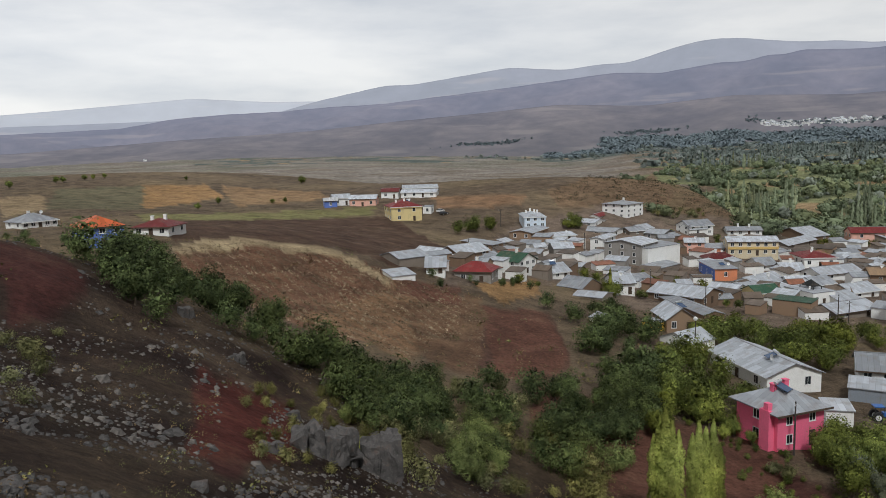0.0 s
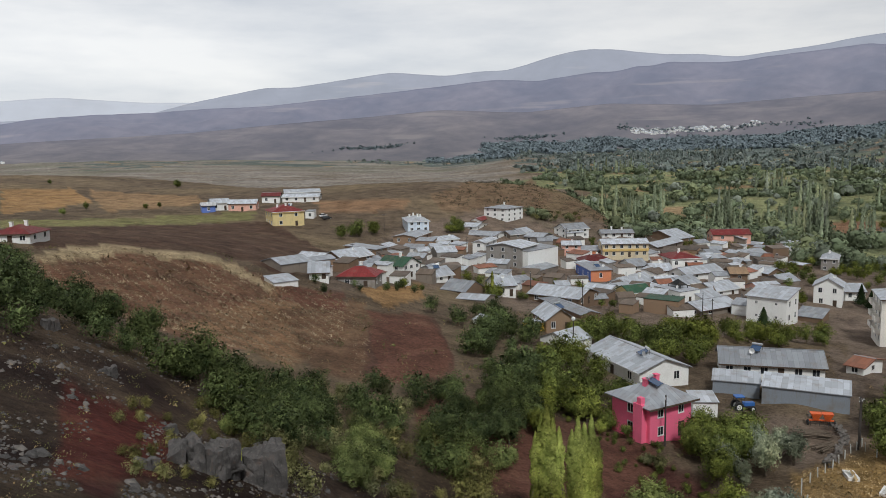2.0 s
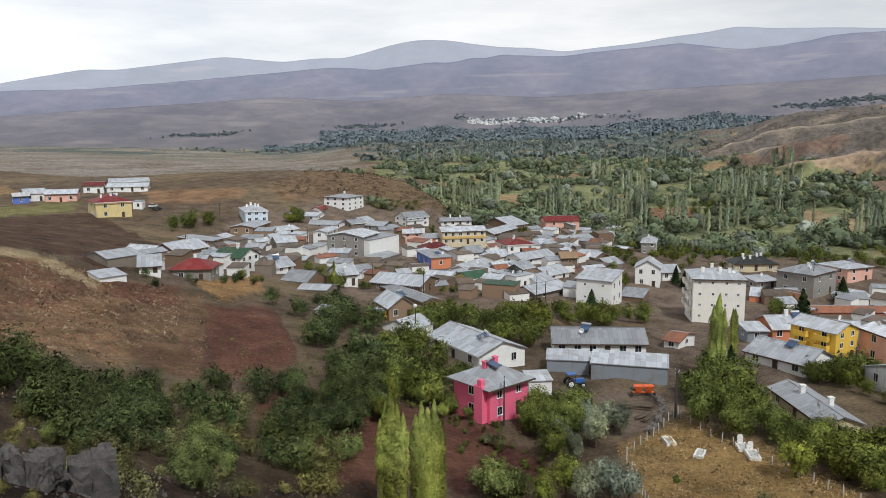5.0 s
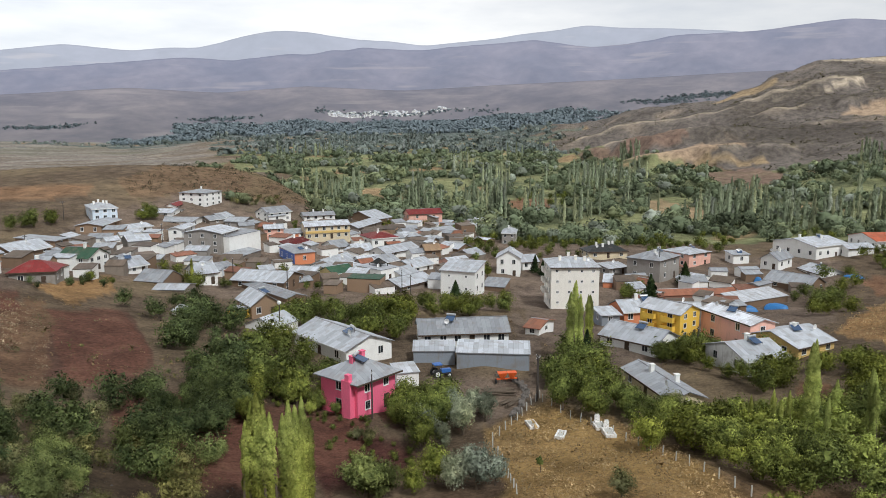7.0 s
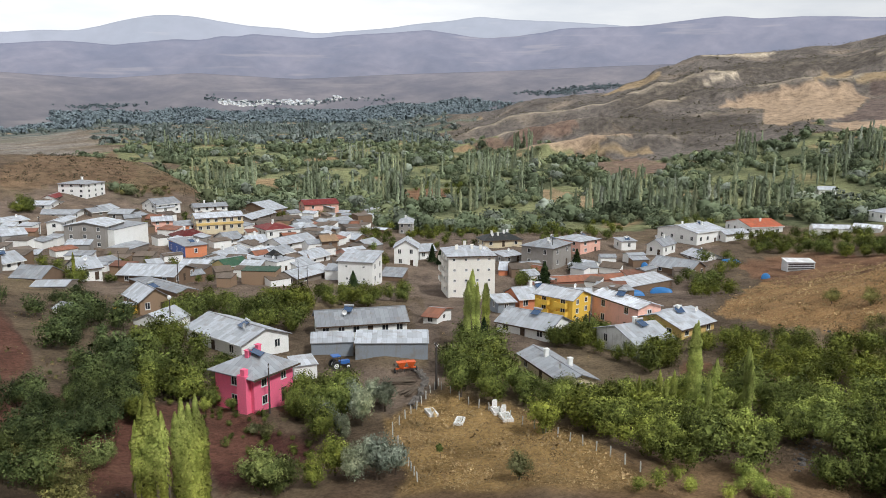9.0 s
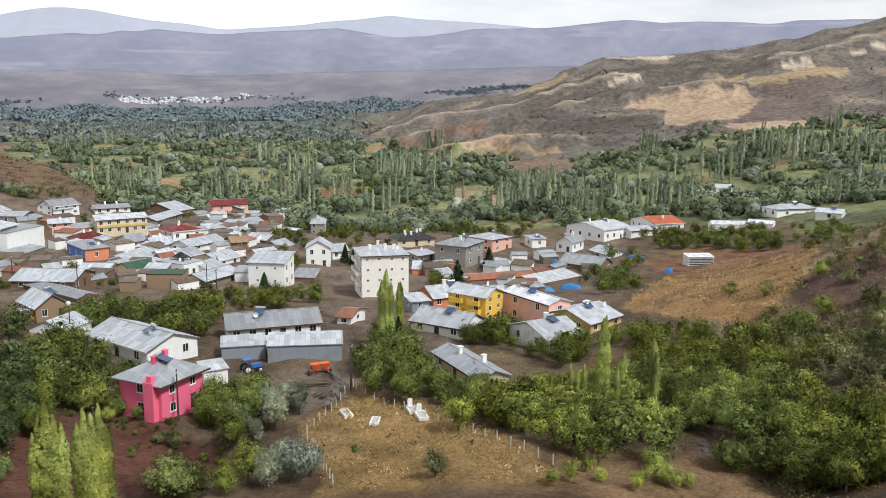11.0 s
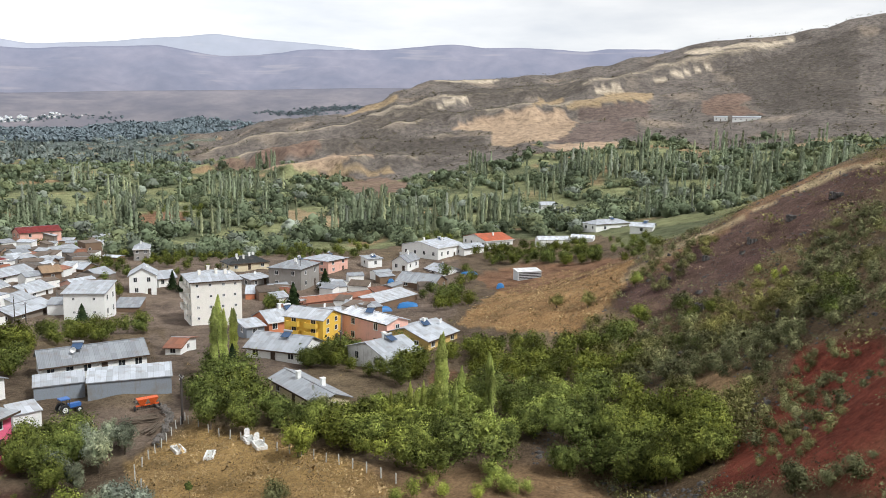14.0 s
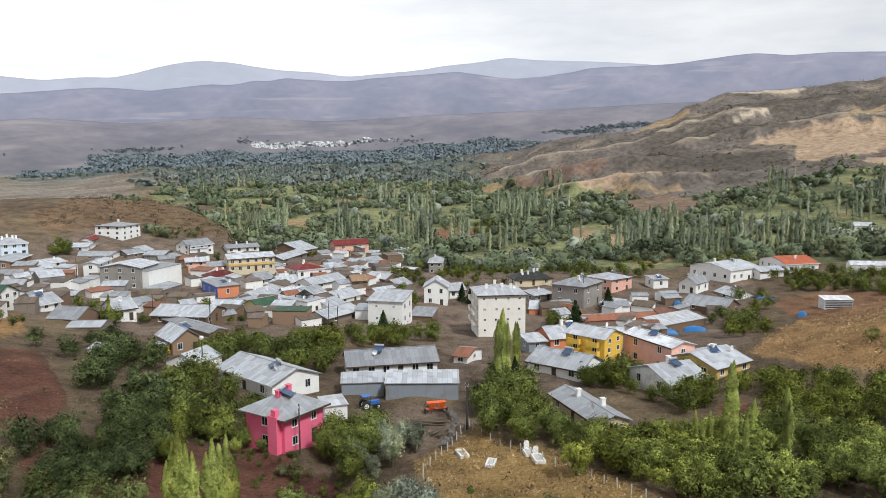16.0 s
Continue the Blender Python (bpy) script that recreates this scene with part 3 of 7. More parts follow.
field("tilled", (24, 150), (44, 165), (42, 152), (28, 106), (21, 108))
field("redfield", (29, 168), (42, 172), (37, 154), (23, 159))
field("gold", (47, 180), (71, 203), (63, 177), (48, 160))
field("redsoilnear", (-6, 60), (-4, 60), (1, 63), (0, 41), (-4, 34))
field("redslope", (104, -7), (90, -15), (48, -9), (69, 1), (81, -1), (91, -5))
field("tan", (114, 8), (110, 1), (98, -1), (92, 1), (98, 6))
field("rim", (171, 24), (188, 14), (184, 2), (192, -10), (191, -18), (181, -26), (177, -26), (186, -18), (188, -9), (181, 2), (180, 13), (167, 23))


def inside(x, y, corners):
    hit = np.zeros(np.shape(x), bool)
    for i in range(len(corners)):
        (x0, y0), (x1, y1) = corners[i], corners[i - 1]
        if y0 != y1:
            hit ^= ((y0 > y) != (y1 > y)) & (x < (x1 - x0) * (y - y0) / (y1 - y0) + x0)
    return hit


def valley(x, y, z):
    """Where the wooded valley floor lies."""
    r, a = np.hypot(x, y), np.degrees(np.arctan2(x, y))
    low = (r > 340 - 55 * np.clip((a - 78) / 6, 0, 1) + 12 * ripple(x, y, 90, 50)) & (a > 28 + 4 * ripple(x, y, 300, 51)) & (a < 108)
    low &= (r < np.minimum(foot_of_hill(np.clip(a, 20, 104)) + np.where(a > 66, 45, 15) * ripple(x, y, 130, 55), 2300)) | ((a < 50 + 3 * ripple(x, y, 220, 57)) & (r < 2150))
    return low | ((r > 1750) & (a < 30) & (a > -5) & (ripple(x, y * 2, 420, 54) > 0.15))


def blend(base, colour, amount):
    return base + (np.array(colour) - base) * np.clip(amount, 0, 1)[..., None]


def make_ground():
    az = np.radians(np.concatenate([np.arange(-22, 104, 0.22), np.arange(104, 338, 3.0)]))
    rr = np.concatenate([[0.02], np.geomspace(1.4, 560, 290), np.geomspace(565, 1400, 100), np.geomspace(1425, 4900, 60)])
    n, k = len(az), len(rr)
    r, a = np.meshgrid(rr, az, indexing="ij")
    x, y = r * np.sin(a) + 0.37, r * np.cos(a) - 0.61
    z = height(x, y)
    i = np.arange(k - 1)[:, None] * n
    j = np.arange(n)[None, :]
    jn = (j + 1) % n
    quads = np.stack([i + j, i + jn, i + n + jn, i + n + j], -1).reshape(-1, 4)[:, ::-1]
    me = raw_mesh("ground", np.stack([x, y, z], -1).reshape(-1, 3), quads, "ground", True)
    # land use, with haze painted into the far ground
    rel, deg = z - EYE, np.degrees(a)
    c = np.empty(x.shape + (3,))
    c[:] = (0.135, 0.1, 0.07)
    c = blend(c, (0.2, 0.15, 0.095), 0.2 + ripple(x, y, 130, 6) * 0.7)
    near = np.clip((105 - r) / 30, 0, 1) * (0.8 + 0.3 * ripple(x, y, 17, 5))
    c = blend(c, (0.032, 0.02, 0.017), near * np.clip((34 - deg) / 10, 0, 1))
    c = blend(c, (0.13, 0.085, 0.055), near * np.clip((deg - 34) / 10, 0, 1))
    c = blend(c, (0.14, 0.095, 0.055), np.clip((deg - 76) / 6, 0, 1) * np.clip((212 - r) / 12, 0, 1) * (0.8 + 0.4 * ripple(x, y, 35, 58)))
    upland = (r > foot_of_hill(np.clip(deg, 20, 104))) * np.clip((deg - 48) / 5, 0, 1)
    # the far hillside's colour is greyed to stand in for haze
    c = blend(c, (0.15, 0.13, 0.117), upland * 0.97)
    c = blend(c, (0.24, 0.195, 0.155), upland * (ripple(x, y, 160, 18) - 0.45) * 1.5)
    c = blend(c, (0.1, 0.086, 0.076), upland * (ripple(x, y, 90, 19) - 0.2) * 1.3)
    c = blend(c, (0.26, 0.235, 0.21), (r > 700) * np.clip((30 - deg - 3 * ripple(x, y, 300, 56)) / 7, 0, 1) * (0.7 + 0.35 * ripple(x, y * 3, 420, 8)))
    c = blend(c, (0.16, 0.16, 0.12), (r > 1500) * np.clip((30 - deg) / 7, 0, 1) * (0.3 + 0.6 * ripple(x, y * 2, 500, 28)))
    crest = spur_at(np.clip(deg, 20, 104), r)[1]
    v = valley(x, y, z)
    # ground under the mountain-foot trees, in their hazed colour
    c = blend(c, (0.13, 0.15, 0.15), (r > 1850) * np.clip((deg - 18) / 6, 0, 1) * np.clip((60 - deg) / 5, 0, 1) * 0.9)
    c = blend(c, (0.11, 0.125, 0.068), v * 0.95)
    c = blend(c, (0.21, 0.22, 0.11), v * (0.25 - ripple(x, y, 120, 14)) * 1.6)
    # the valley floor fades to blue-grey with distance, painted haze
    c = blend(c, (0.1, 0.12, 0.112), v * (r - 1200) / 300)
    c = blend(c, (0.3, 0.21, 0.12), v * (ripple(x, y, 140, 12) - 0.62) * 4.0)
    c = blend(c, (0.42, 0.35, 0.26), upland * (crest - 0.35) * (1.1 + 0.5 * ripple(x, y, 60, 20)))
    for use, corners in FIELDS:
        wob = np.clip(r * 0.005, 0.3, 1.2)
        m = inside(x + wob * ripple(x, y, 25, 11), y + wob * ripple(x, y, 25, 13), corners)
        soft = 0.88 + 0.14 * ripple(x[m], y[m], 30, 16)
        c[m] += (np.array(LAND[use]) - c[m]) * np.clip(soft, 0.5, 1)[:, None]
    for last in (int((rr < 130).sum()), int((rr < 100).sum())):
        q = c[:last]
        q[1:-1, 1:-1] = 0.4 * q[1:-1, 1:-1] + 0.15 * (q[:-2, 1:-1] + q[2:, 1:-1] + q[1:-1, :-2] + q[1:-1, 2:])
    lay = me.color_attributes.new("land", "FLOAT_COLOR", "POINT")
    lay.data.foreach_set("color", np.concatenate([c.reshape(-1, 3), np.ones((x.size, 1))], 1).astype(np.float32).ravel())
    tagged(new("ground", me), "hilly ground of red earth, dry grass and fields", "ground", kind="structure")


make_ground()


# ---- mountains in the distance ----
def range_of_mountains(name, label, material, knots, r0, r1, foot, relief, seed, power=1.25):
    az = np.arange(-40, 116, 0.36)
    s = np.linspace(0, 1, 40)
    ka, ke = zip(*knots)
    el = np.interp(az, ka, ke)
    el = np.convolve(np.pad(el, 2, "edge"), np.hanning(7)[1:-1] / np.hanning(7).sum(), "valid")
    S, A = np.meshgrid(s, np.radians(az), indexing="ij")
    R = r0 + (r1 - r0) * S
    x, y = R * np.sin(A), R * np.cos(A)
    top = r1 * np.tan(np.radians(el))[None, :]

    def rise(S, top, x, y):
        z = foot + (top - foot) * S ** power
        bend = np.sin(math.pi * S) ** 0.7
        return z + relief * bend * (ripple(x, y, 900, seed) + 0.5 * ripple(x, y, 330, seed + 1) + 0.25 * ripple(x, y, 120, seed + 2)) + relief * 0.05 * ripple(x, y, 160, seed + 5)

    z = rise(S, top, x, y)
    back = np.stack([(r1 + 60) * np.sin(np.radians(az)), (r1 + 60) * np.cos(np.radians(az)), np.full(len(az), foot - 20.0)], -1)
    v = np.concatenate([np.stack([x, y, z], -1).reshape(-1, 3), back])
    v[:, 2] += EYE
    n = len(az)
    i = np.arange(len(s))[:, None] * n
    j = np.arange(n - 1)[None, :]
    q = np.stack([i + j, i + n + j, i + n + j + 1, i + j + 1], -1).reshape(-1, 4)
    tagged(new(name, raw_mesh(name, v, q, material, True)), label, "mountains", kind="structure")

    def ground(a, r):
        xx, yy = r * math.sin(radians(a)), r * math.cos(radians(a))
        return xx, yy, EYE + float(rise(np.array((r - r0) / (r1 - r0)), r1 * math.tan(radians(float(np.interp(a, az, el)))), xx, yy))

    return ground


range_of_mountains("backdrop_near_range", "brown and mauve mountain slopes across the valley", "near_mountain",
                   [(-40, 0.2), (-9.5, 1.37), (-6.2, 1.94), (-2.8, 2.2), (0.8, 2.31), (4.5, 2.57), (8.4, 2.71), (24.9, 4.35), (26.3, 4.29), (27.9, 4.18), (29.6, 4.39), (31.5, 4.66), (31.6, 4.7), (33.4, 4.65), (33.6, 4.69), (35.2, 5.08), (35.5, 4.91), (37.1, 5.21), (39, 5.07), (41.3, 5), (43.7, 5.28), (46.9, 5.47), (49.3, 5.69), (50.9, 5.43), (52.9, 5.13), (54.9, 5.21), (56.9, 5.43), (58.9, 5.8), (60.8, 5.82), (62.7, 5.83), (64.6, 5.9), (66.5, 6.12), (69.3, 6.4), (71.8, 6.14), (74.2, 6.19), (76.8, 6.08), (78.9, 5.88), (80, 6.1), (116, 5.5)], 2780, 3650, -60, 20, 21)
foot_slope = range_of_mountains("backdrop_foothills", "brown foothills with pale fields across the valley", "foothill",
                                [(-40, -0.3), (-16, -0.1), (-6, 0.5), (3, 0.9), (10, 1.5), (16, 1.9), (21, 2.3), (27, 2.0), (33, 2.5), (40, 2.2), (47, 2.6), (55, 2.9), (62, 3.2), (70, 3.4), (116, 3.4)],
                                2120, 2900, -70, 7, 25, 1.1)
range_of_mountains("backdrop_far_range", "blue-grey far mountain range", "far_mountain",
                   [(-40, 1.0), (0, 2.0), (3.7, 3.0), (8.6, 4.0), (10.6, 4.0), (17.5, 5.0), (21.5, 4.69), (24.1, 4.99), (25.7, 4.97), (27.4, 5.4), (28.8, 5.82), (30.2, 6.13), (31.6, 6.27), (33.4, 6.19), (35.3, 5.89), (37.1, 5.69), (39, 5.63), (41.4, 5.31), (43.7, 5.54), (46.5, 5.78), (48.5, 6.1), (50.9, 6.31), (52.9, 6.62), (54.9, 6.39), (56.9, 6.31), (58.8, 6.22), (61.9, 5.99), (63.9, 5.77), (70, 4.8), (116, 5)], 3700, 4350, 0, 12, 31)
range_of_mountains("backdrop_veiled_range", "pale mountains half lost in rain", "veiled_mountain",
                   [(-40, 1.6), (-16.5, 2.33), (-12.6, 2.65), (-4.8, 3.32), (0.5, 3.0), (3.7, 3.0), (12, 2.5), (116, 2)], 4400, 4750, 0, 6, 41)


# ---- trees ----
TREES = {}
SHAPE = {  # crown width and base in parts of the height, leaf size, leaves, clumps
    "bush": (1.0, 0.06, 0.021, 4400, 54), "bushy": (0.9, 0.06, 0.02, 4200, 46), "shrub": (1.1, 0.02, 0.022, 2800, 30), "willow": (0.75, 0.05, 0.018, 4800, 44),
    "poplar": (0.115, 0.03, 0.0085, 5600, 30), "pine": (0.72, 0.08, 0.024, 2600, 24), "sapling": (0.45, 0.4, 0.04, 120, 6),
}
WORDS = {
    "bush": ("broad leafy green fruit tree in a garden", "tree"), "bushy": ("yellow-green leafy bush in the thicket", "bush"), "shrub": ("dry grey-green shrub on the slope", "shrub"),
    "willow": ("silvery grey-green willow bush", "willow"), "poplar": ("slim upright pale green poplar", "poplar"), "pine": ("dark green conifer beside houses", "conifer"),
    "sapling": ("thin young tree with few leaves", "sapling"),
}


def leaf_quads(c, size, g, up=0.0, out=None):
    """Small leaf sprays as triangles round the points c, turned towards the directions out."""
    n = len(c)
    nor = g.normal(size=(n, 3))
    if out is not None:
        nor = nor * 0.45 + out / np.maximum(np.linalg.norm(out, axis=1), 1e-6)[:, None]
    nor /= np.linalg.norm(nor, axis=1)[:, None]
    w = g.normal(size=(n, 3))
    w[:, 2] += up * 2
    a = w - nor * (w * nor).sum(1)[:, None]
    a /= np.linalg.norm(a, axis=1)[:, None]
    b = np.cross(nor, a)
    s = size * g.uniform(0.6, 1.35, (n, 1))
    v = np.stack([c + a * s * 1.15, c - a * s * 0.65 + b * s * 0.66, c - a * s * 0.65 - b * s * 0.66], 1)
    return v.reshape(-1, 3), np.arange(3 * n).reshape(-1, 3)


def facing(out, g, jitter=0.28):
    """The way each spray of leaves faces as a whole, for its three corners."""
    d = out / np.maximum(np.linalg.norm(out, axis=1), 1e-6)[:, None] + g.normal(0, jitter, out.shape)
    return np.repeat(d / np.maximum(np.linalg.norm(d, axis=1), 1e-6)[:, None], 3, axis=0)


def outward(kind, pts):
    """Which way the leaves of a crown face."""
    d = pts - np.array([0, 0, 0.45])
    if kind in ("poplar", "pine"):
        d[:, 2] = 0.12
    else:
        d[:, 2] += 0.14
    return d


def crown_points(kind, g):
    w, base, size, n, clumps = SHAPE[kind]
    if kind == "poplar":
        h = base + (1 - base) * g.uniform(0, 1, n) ** 0.9
        rad = w / 2 * np.clip(np.minimum((h - base) * 6 + 0.3, (1.01 - h) * 5), 0.05, 1) * (0.9 + 0.14 * np.sin(h * 31 + g.uniform(0, 6)))
        th = g.uniform(0, 2 * math.pi, n)
        q = rad * g.uniform(0.45, 1, n)
        return np.stack([q * np.cos(th), q * np.sin(th), h], -1), size, np.stack([np.cos(th), np.sin(th), np.full(n, 0.3)], -1)
    if kind == "pine":
        h = base + (1 - base) * g.uniform(0, 1, n) ** 1.4
        rad = w / 2 * (1.03 - h) / (1 - base) * (0.75 + 0.3 * np.abs(np.sin(h * 24)))
        th = g.uniform(0, 2 * math.pi, n)
        q = rad * g.uniform(0.4, 1, n)
        return np.stack([q * np.cos(th), q * np.sin(th), h], -1), size, np.stack([np.cos(th), np.sin(th), np.full(n, 0.3)], -1)
    d = g.normal(size=(clumps, 3))
    d /= np.linalg.norm(d, axis=1)[:, None]
    rad = g.uniform(0.35, 0.92, (clumps, 1))
    mid = np.array([0, 0, (1 + base) / 2])
    c = mid + d * rad * np.array([w / 2 * 0.8, w / 2 * 0.8, (1 - base) / 2 * 0.8]) + g.normal(0, 0.03, (clumps, 3))
    cr = g.uniform(0.1, 0.2, clumps) * (w + 0.6) / 1.5
    who = g.integers(0, clumps, n)
    e = g.normal(size=(n, 3))
    e /= np.linalg.norm(e, axis=1)[:, None]
    pts = c[who] + e * (cr[who] * g.uniform(0.6, 1.08, n))[:, None]
    pts[:, 2] = np.maximum(pts[:, 2], 0.03)
    d = outward(kind, pts)
    return pts, size, e * 0.8 + 0.7 * d / np.maximum(np.linalg.norm(d, axis=1), 1e-6)[:, None]


def inner_leaves(pts, count, g):
    """Shaded leaves inside a crown, between its axis and its shell."""
    p = pts[g.integers(0, len(pts), count)].copy()
    k = g.uniform(0.25, 0.8, count)
    p[:, :2] *= k[:, None]
    p[:, 2] = 0.4 + (p[:, 2] - 0.4) * np.sqrt(k)
    return p


def build_tree(kind, seed, shade):
    g = np.random.default_rng(seed)
    root = new(kind if kind in ("poplar", "sapling", "shrub") else {"bush": "tree", "bushy": "bush", "willow": "willow", "pine": "conifer"}[kind], None)
    pts, size, out = crown_points(kind, g)
    w, base = SHAPE[kind][:2]
    b = Build()
    lean = g.uniform(-0.05, 0.05, 2)
    fork = (lean[0], lean[1], base + 0.18)
    thick = 0.012 if kind in ("poplar", "sapling") else 0.02
    b.tube((0, 0, -0.12), fork, thick * 1.6, thick, 7)
    if kind in ("poplar", "pine"):
        b.tube(fork, (0, 0, 0.93), thick, 0.003, 6)
    else:
        for i in range(6):
            q = pts[g.integers(0, len(pts))]
            b.tube(fork, tuple(q), thick * 0.6, 0.003, 5)
    part("trunk", b, "bark", root)
    v, q = leaf_quads(pts, size, g, 1.2 if kind in ("poplar", "willow") else 0.0, out)
    core = inner_leaves(pts, 300, g)
    nor = np.concatenate([facing(out, g), facing(outward(kind, core), g, 0.6)])
    v = np.concatenate([v, leaf_quads(core, size * 3.2, g, 0.0, outward(kind, core))[0]])
    q = np.arange(len(v)).reshape(-1, 3)
    part("crown", raw_mesh("crown", v, q, "leaf_" + ("bush" if kind == "sapling" else shade), False, nor), "", root)
    return tagged(root, *WORDS[kind])


tree_count = 0


def tree(kind, x, y, h, label=""):
    """A tree of height h; four of each kind are grown, the rest are turned and stretched copies."""
    global tree_count
    tree_count += 1
    g = random.Random(tree_count * 13)
    v = tree_count % 4
    wide = g.uniform(0.85, 1.2)
    m = Matrix.Translation((x, y, float(height(x, y)) - 0.05)) @ pose(0, 0, 0, 0, 0, g.uniform(0, 360)) @ Matrix.Diagonal((h * wide, h * g.uniform(0.85, 1.15) * wide, h, 1))
    key = (shade_of(kind, x, y), v)
    if key not in TREES:
        TREES[key] = build_tree(kind, 50 + v, key[0])
        TREES[key].matrix_basis = m
        return TREES[key]
    return copy_unscaled(TREES[key], m)


def copy_unscaled(ob, m):
    """copy_thing() with the whole pose in m, scale included."""
    keep = ob.scale.copy()
    ob.scale = (1, 1, 1)
    c = copy_thing(ob, m)
    ob.scale = keep
    return c


HOUSE_SPOTS = []


def grove(kind, count, low, high, *corners):
    g = random.Random(count * 7 + int(corners[0][0]) * 3 + int(corners[0][1]))
    xs, ys = [c[0] for c in corners], [c[1] for c in corners]
    done = tries = 0
    while done < count and tries < 4000:
        tries += 1
        x, y = g.uniform(min(xs), max(xs)), g.uniform(min(ys), max(ys))
        if not inside(np.array(x), np.array(y), corners):
            continue
        if any(math.hypot(x - hx, y - hy) < hr for hx, hy, hr in HOUSE_SPOTS):
            continue
        if math.hypot(x, y) > 112:
            plant(kind, x, y, g.uniform(low, high), np.random.default_rng(int(abs(x * 31 + y * 17))))
        else:
            tree(kind, x, y, g.uniform(low, high))
        done += 1


THICKETS = {}
GROWN = {}


def plant(kind, x, y, h, g):
    """One crown of a thicket."""
    w, base, size, n, clumps = SHAPE[kind]
    if kind not in GROWN:
        SHAPE[kind] = (w, base, size, 700 if kind == "shrub" else 1150, clumps)
        GROWN[kind] = [crown_points(kind, np.random.default_rng(900 + i)) for i in range(5)]
        SHAPE[kind] = (w, base, size, n, clumps)
    a, z = g.uniform(0, 6.28), float(height(x, y)) - 0.1
    p, _, out = GROWN[kind][int(g.integers(0, 5))]
    p = p * np.array([h * g.uniform(0.9, 1.3), h * g.uniform(0.9, 1.3), h])
    ca, sa = math.cos(a), math.sin(a)
    p = np.stack([x + p[:, 0] * ca - p[:, 1] * sa, y + p[:, 0] * sa + p[:, 1] * ca, z + p[:, 2]], -1)
    out = np.stack([out[:, 0] * ca - out[:, 1] * sa, out[:, 0] * sa + out[:, 1] * ca, out[:, 2]], -1)
    got = THICKETS.setdefault(shade_of(kind, x, y), [])
    got.append((leaf_quads(p, size * h * 1.35, g, 0.0, out)[0], facing(out, g)))
    core = inner_leaves(p - [x, y, 0], 70, g) + [x, y, 0]
    core[:, 2] = p[g.integers(0, len(p), 70), 2]
    out = core - [x, y, z + 0.4 * h]
    got.append((leaf_quads(core, size * h * 3.6, g, 0.0, out)[0], facing(out, g, 0.6)))


def shade_of(kind, x, y):
    """Broad-leaved growth on the near western slope is of a darker kind."""
    a, r = math.degrees(math.atan2(x, y)), math.hypot(x, y)
    if kind == "bushy" and a < 40 and 53 < r < 100:
        return "olive"
    return "dark" if kind == "bush" and a < 28 and r < 200 else kind


def thicket(kind, count, low, high, *corners):
    """Growth so dense that no plant stands apart: crowns joined into one sheet of leaves for each kind."""
    g = np.random.default_rng(count * 11 + int(abs(corners[0][0])) + 5)
    xs, ys = [c[0] for c in corners], [c[1] for c in corners]
    done = tries = 0
    while done < count and tries < 6000:
        tries += 1
        x, y = g.uniform(min(xs), max(xs)), g.uniform(min(ys), max(ys))
        if not inside(np.array(x), np.array(y), corners) or any(math.hypot(x - hx, y - hy) < hr for hx, hy, hr in HOUSE_SPOTS):
            continue
        plant(kind, x, y, g.uniform(low, high), g)
        done += 1


def plant_thickets():
    words = {"bush": ("garden_thicket", "dense green thicket of fruit trees and bushes"), "bushy": ("yellow_green_thicket", "dense yellow-green thicket of young leaves"),
             "olive": ("olive_thicket", "olive green open-branched bushes on the slope"), "dark": ("dark_thicket", "dense dark green bushes on the slope"), "shrub": ("shrub_thicket", "grey-green shrubs grown together on the slope"), "willow": ("willow_thicket", "silvery willow growth along a ditch")}
    for kind, got in THICKETS.items():
        v = np.concatenate([q[0] for q in got])
        tagged(new(words[kind][0], raw_mesh(words[kind][0], v, np.arange(len(v)).reshape(-1, 3), "leaf_" + kind, False, np.concatenate([q[1] for q in got]))), words[kind][1], "thicket", kind="stuff")


# ---- houses ----
SHARED = {}


def window_meshes(w, h):
    key = (round(w, 1), round(h, 1))
    if key not in SHARED:
        w, h = key
        f = Build()
        t = 0.09
        f.box(-w / 2 - t, -0.05, -t, w / 2 + t, 0.02, 0).box(-w / 2 - t, -0.05, h, w / 2 + t, 0.02, h + t)
        f.box(-w / 2 - t, -0.05, 0, -w / 2, 0.02, h).box(w / 2, -0.05, 0, w / 2 + t, 0.02, h).box(-0.03, -0.04, 0, 0.03, 0.02, h)
        f.box(-w / 2 - 0.14, -0.12, -t - 0.06, w / 2 + 0.14, 0.02, -t)
        p = Build().box(-w / 2, -0.015, 0, w / 2, 0.02, h)
        SHARED[key] = f.mesh("window", "window_paint"), p.mesh("pane", "window_glass")
    return SHARED[key]


def window(root, m, w=1.1, h=1.25):
    f, p = window_meshes(w, h)
    ob = part("window", f, "", root, at=m)
    part("pane", p, "", ob)


def heater_meshes():
    if "heater" not in SHARED:
        a = Build()
        a.slab([(-0.85, -1.5, 0.12), (0.85, -1.5, 0.12), (0.85, 0.0, 0.72), (-0.85, 0.0, 0.72)], 0.07)
        b = Build().tube((-0.9, 0.12, 0.95), (0.9, 0.12, 0.95), 0.22, 0.22, 12)
        c = Build().tube((0, 0, -0.6), (0, 0, 0.85), 0.03, 0.03, 5)
        SHARED["heater"] = a.mesh("panel", "solar_panel"), b.mesh("tank", "tank_metal"), c.mesh("leg", "dark_metal")
    return SHARED["heater"]


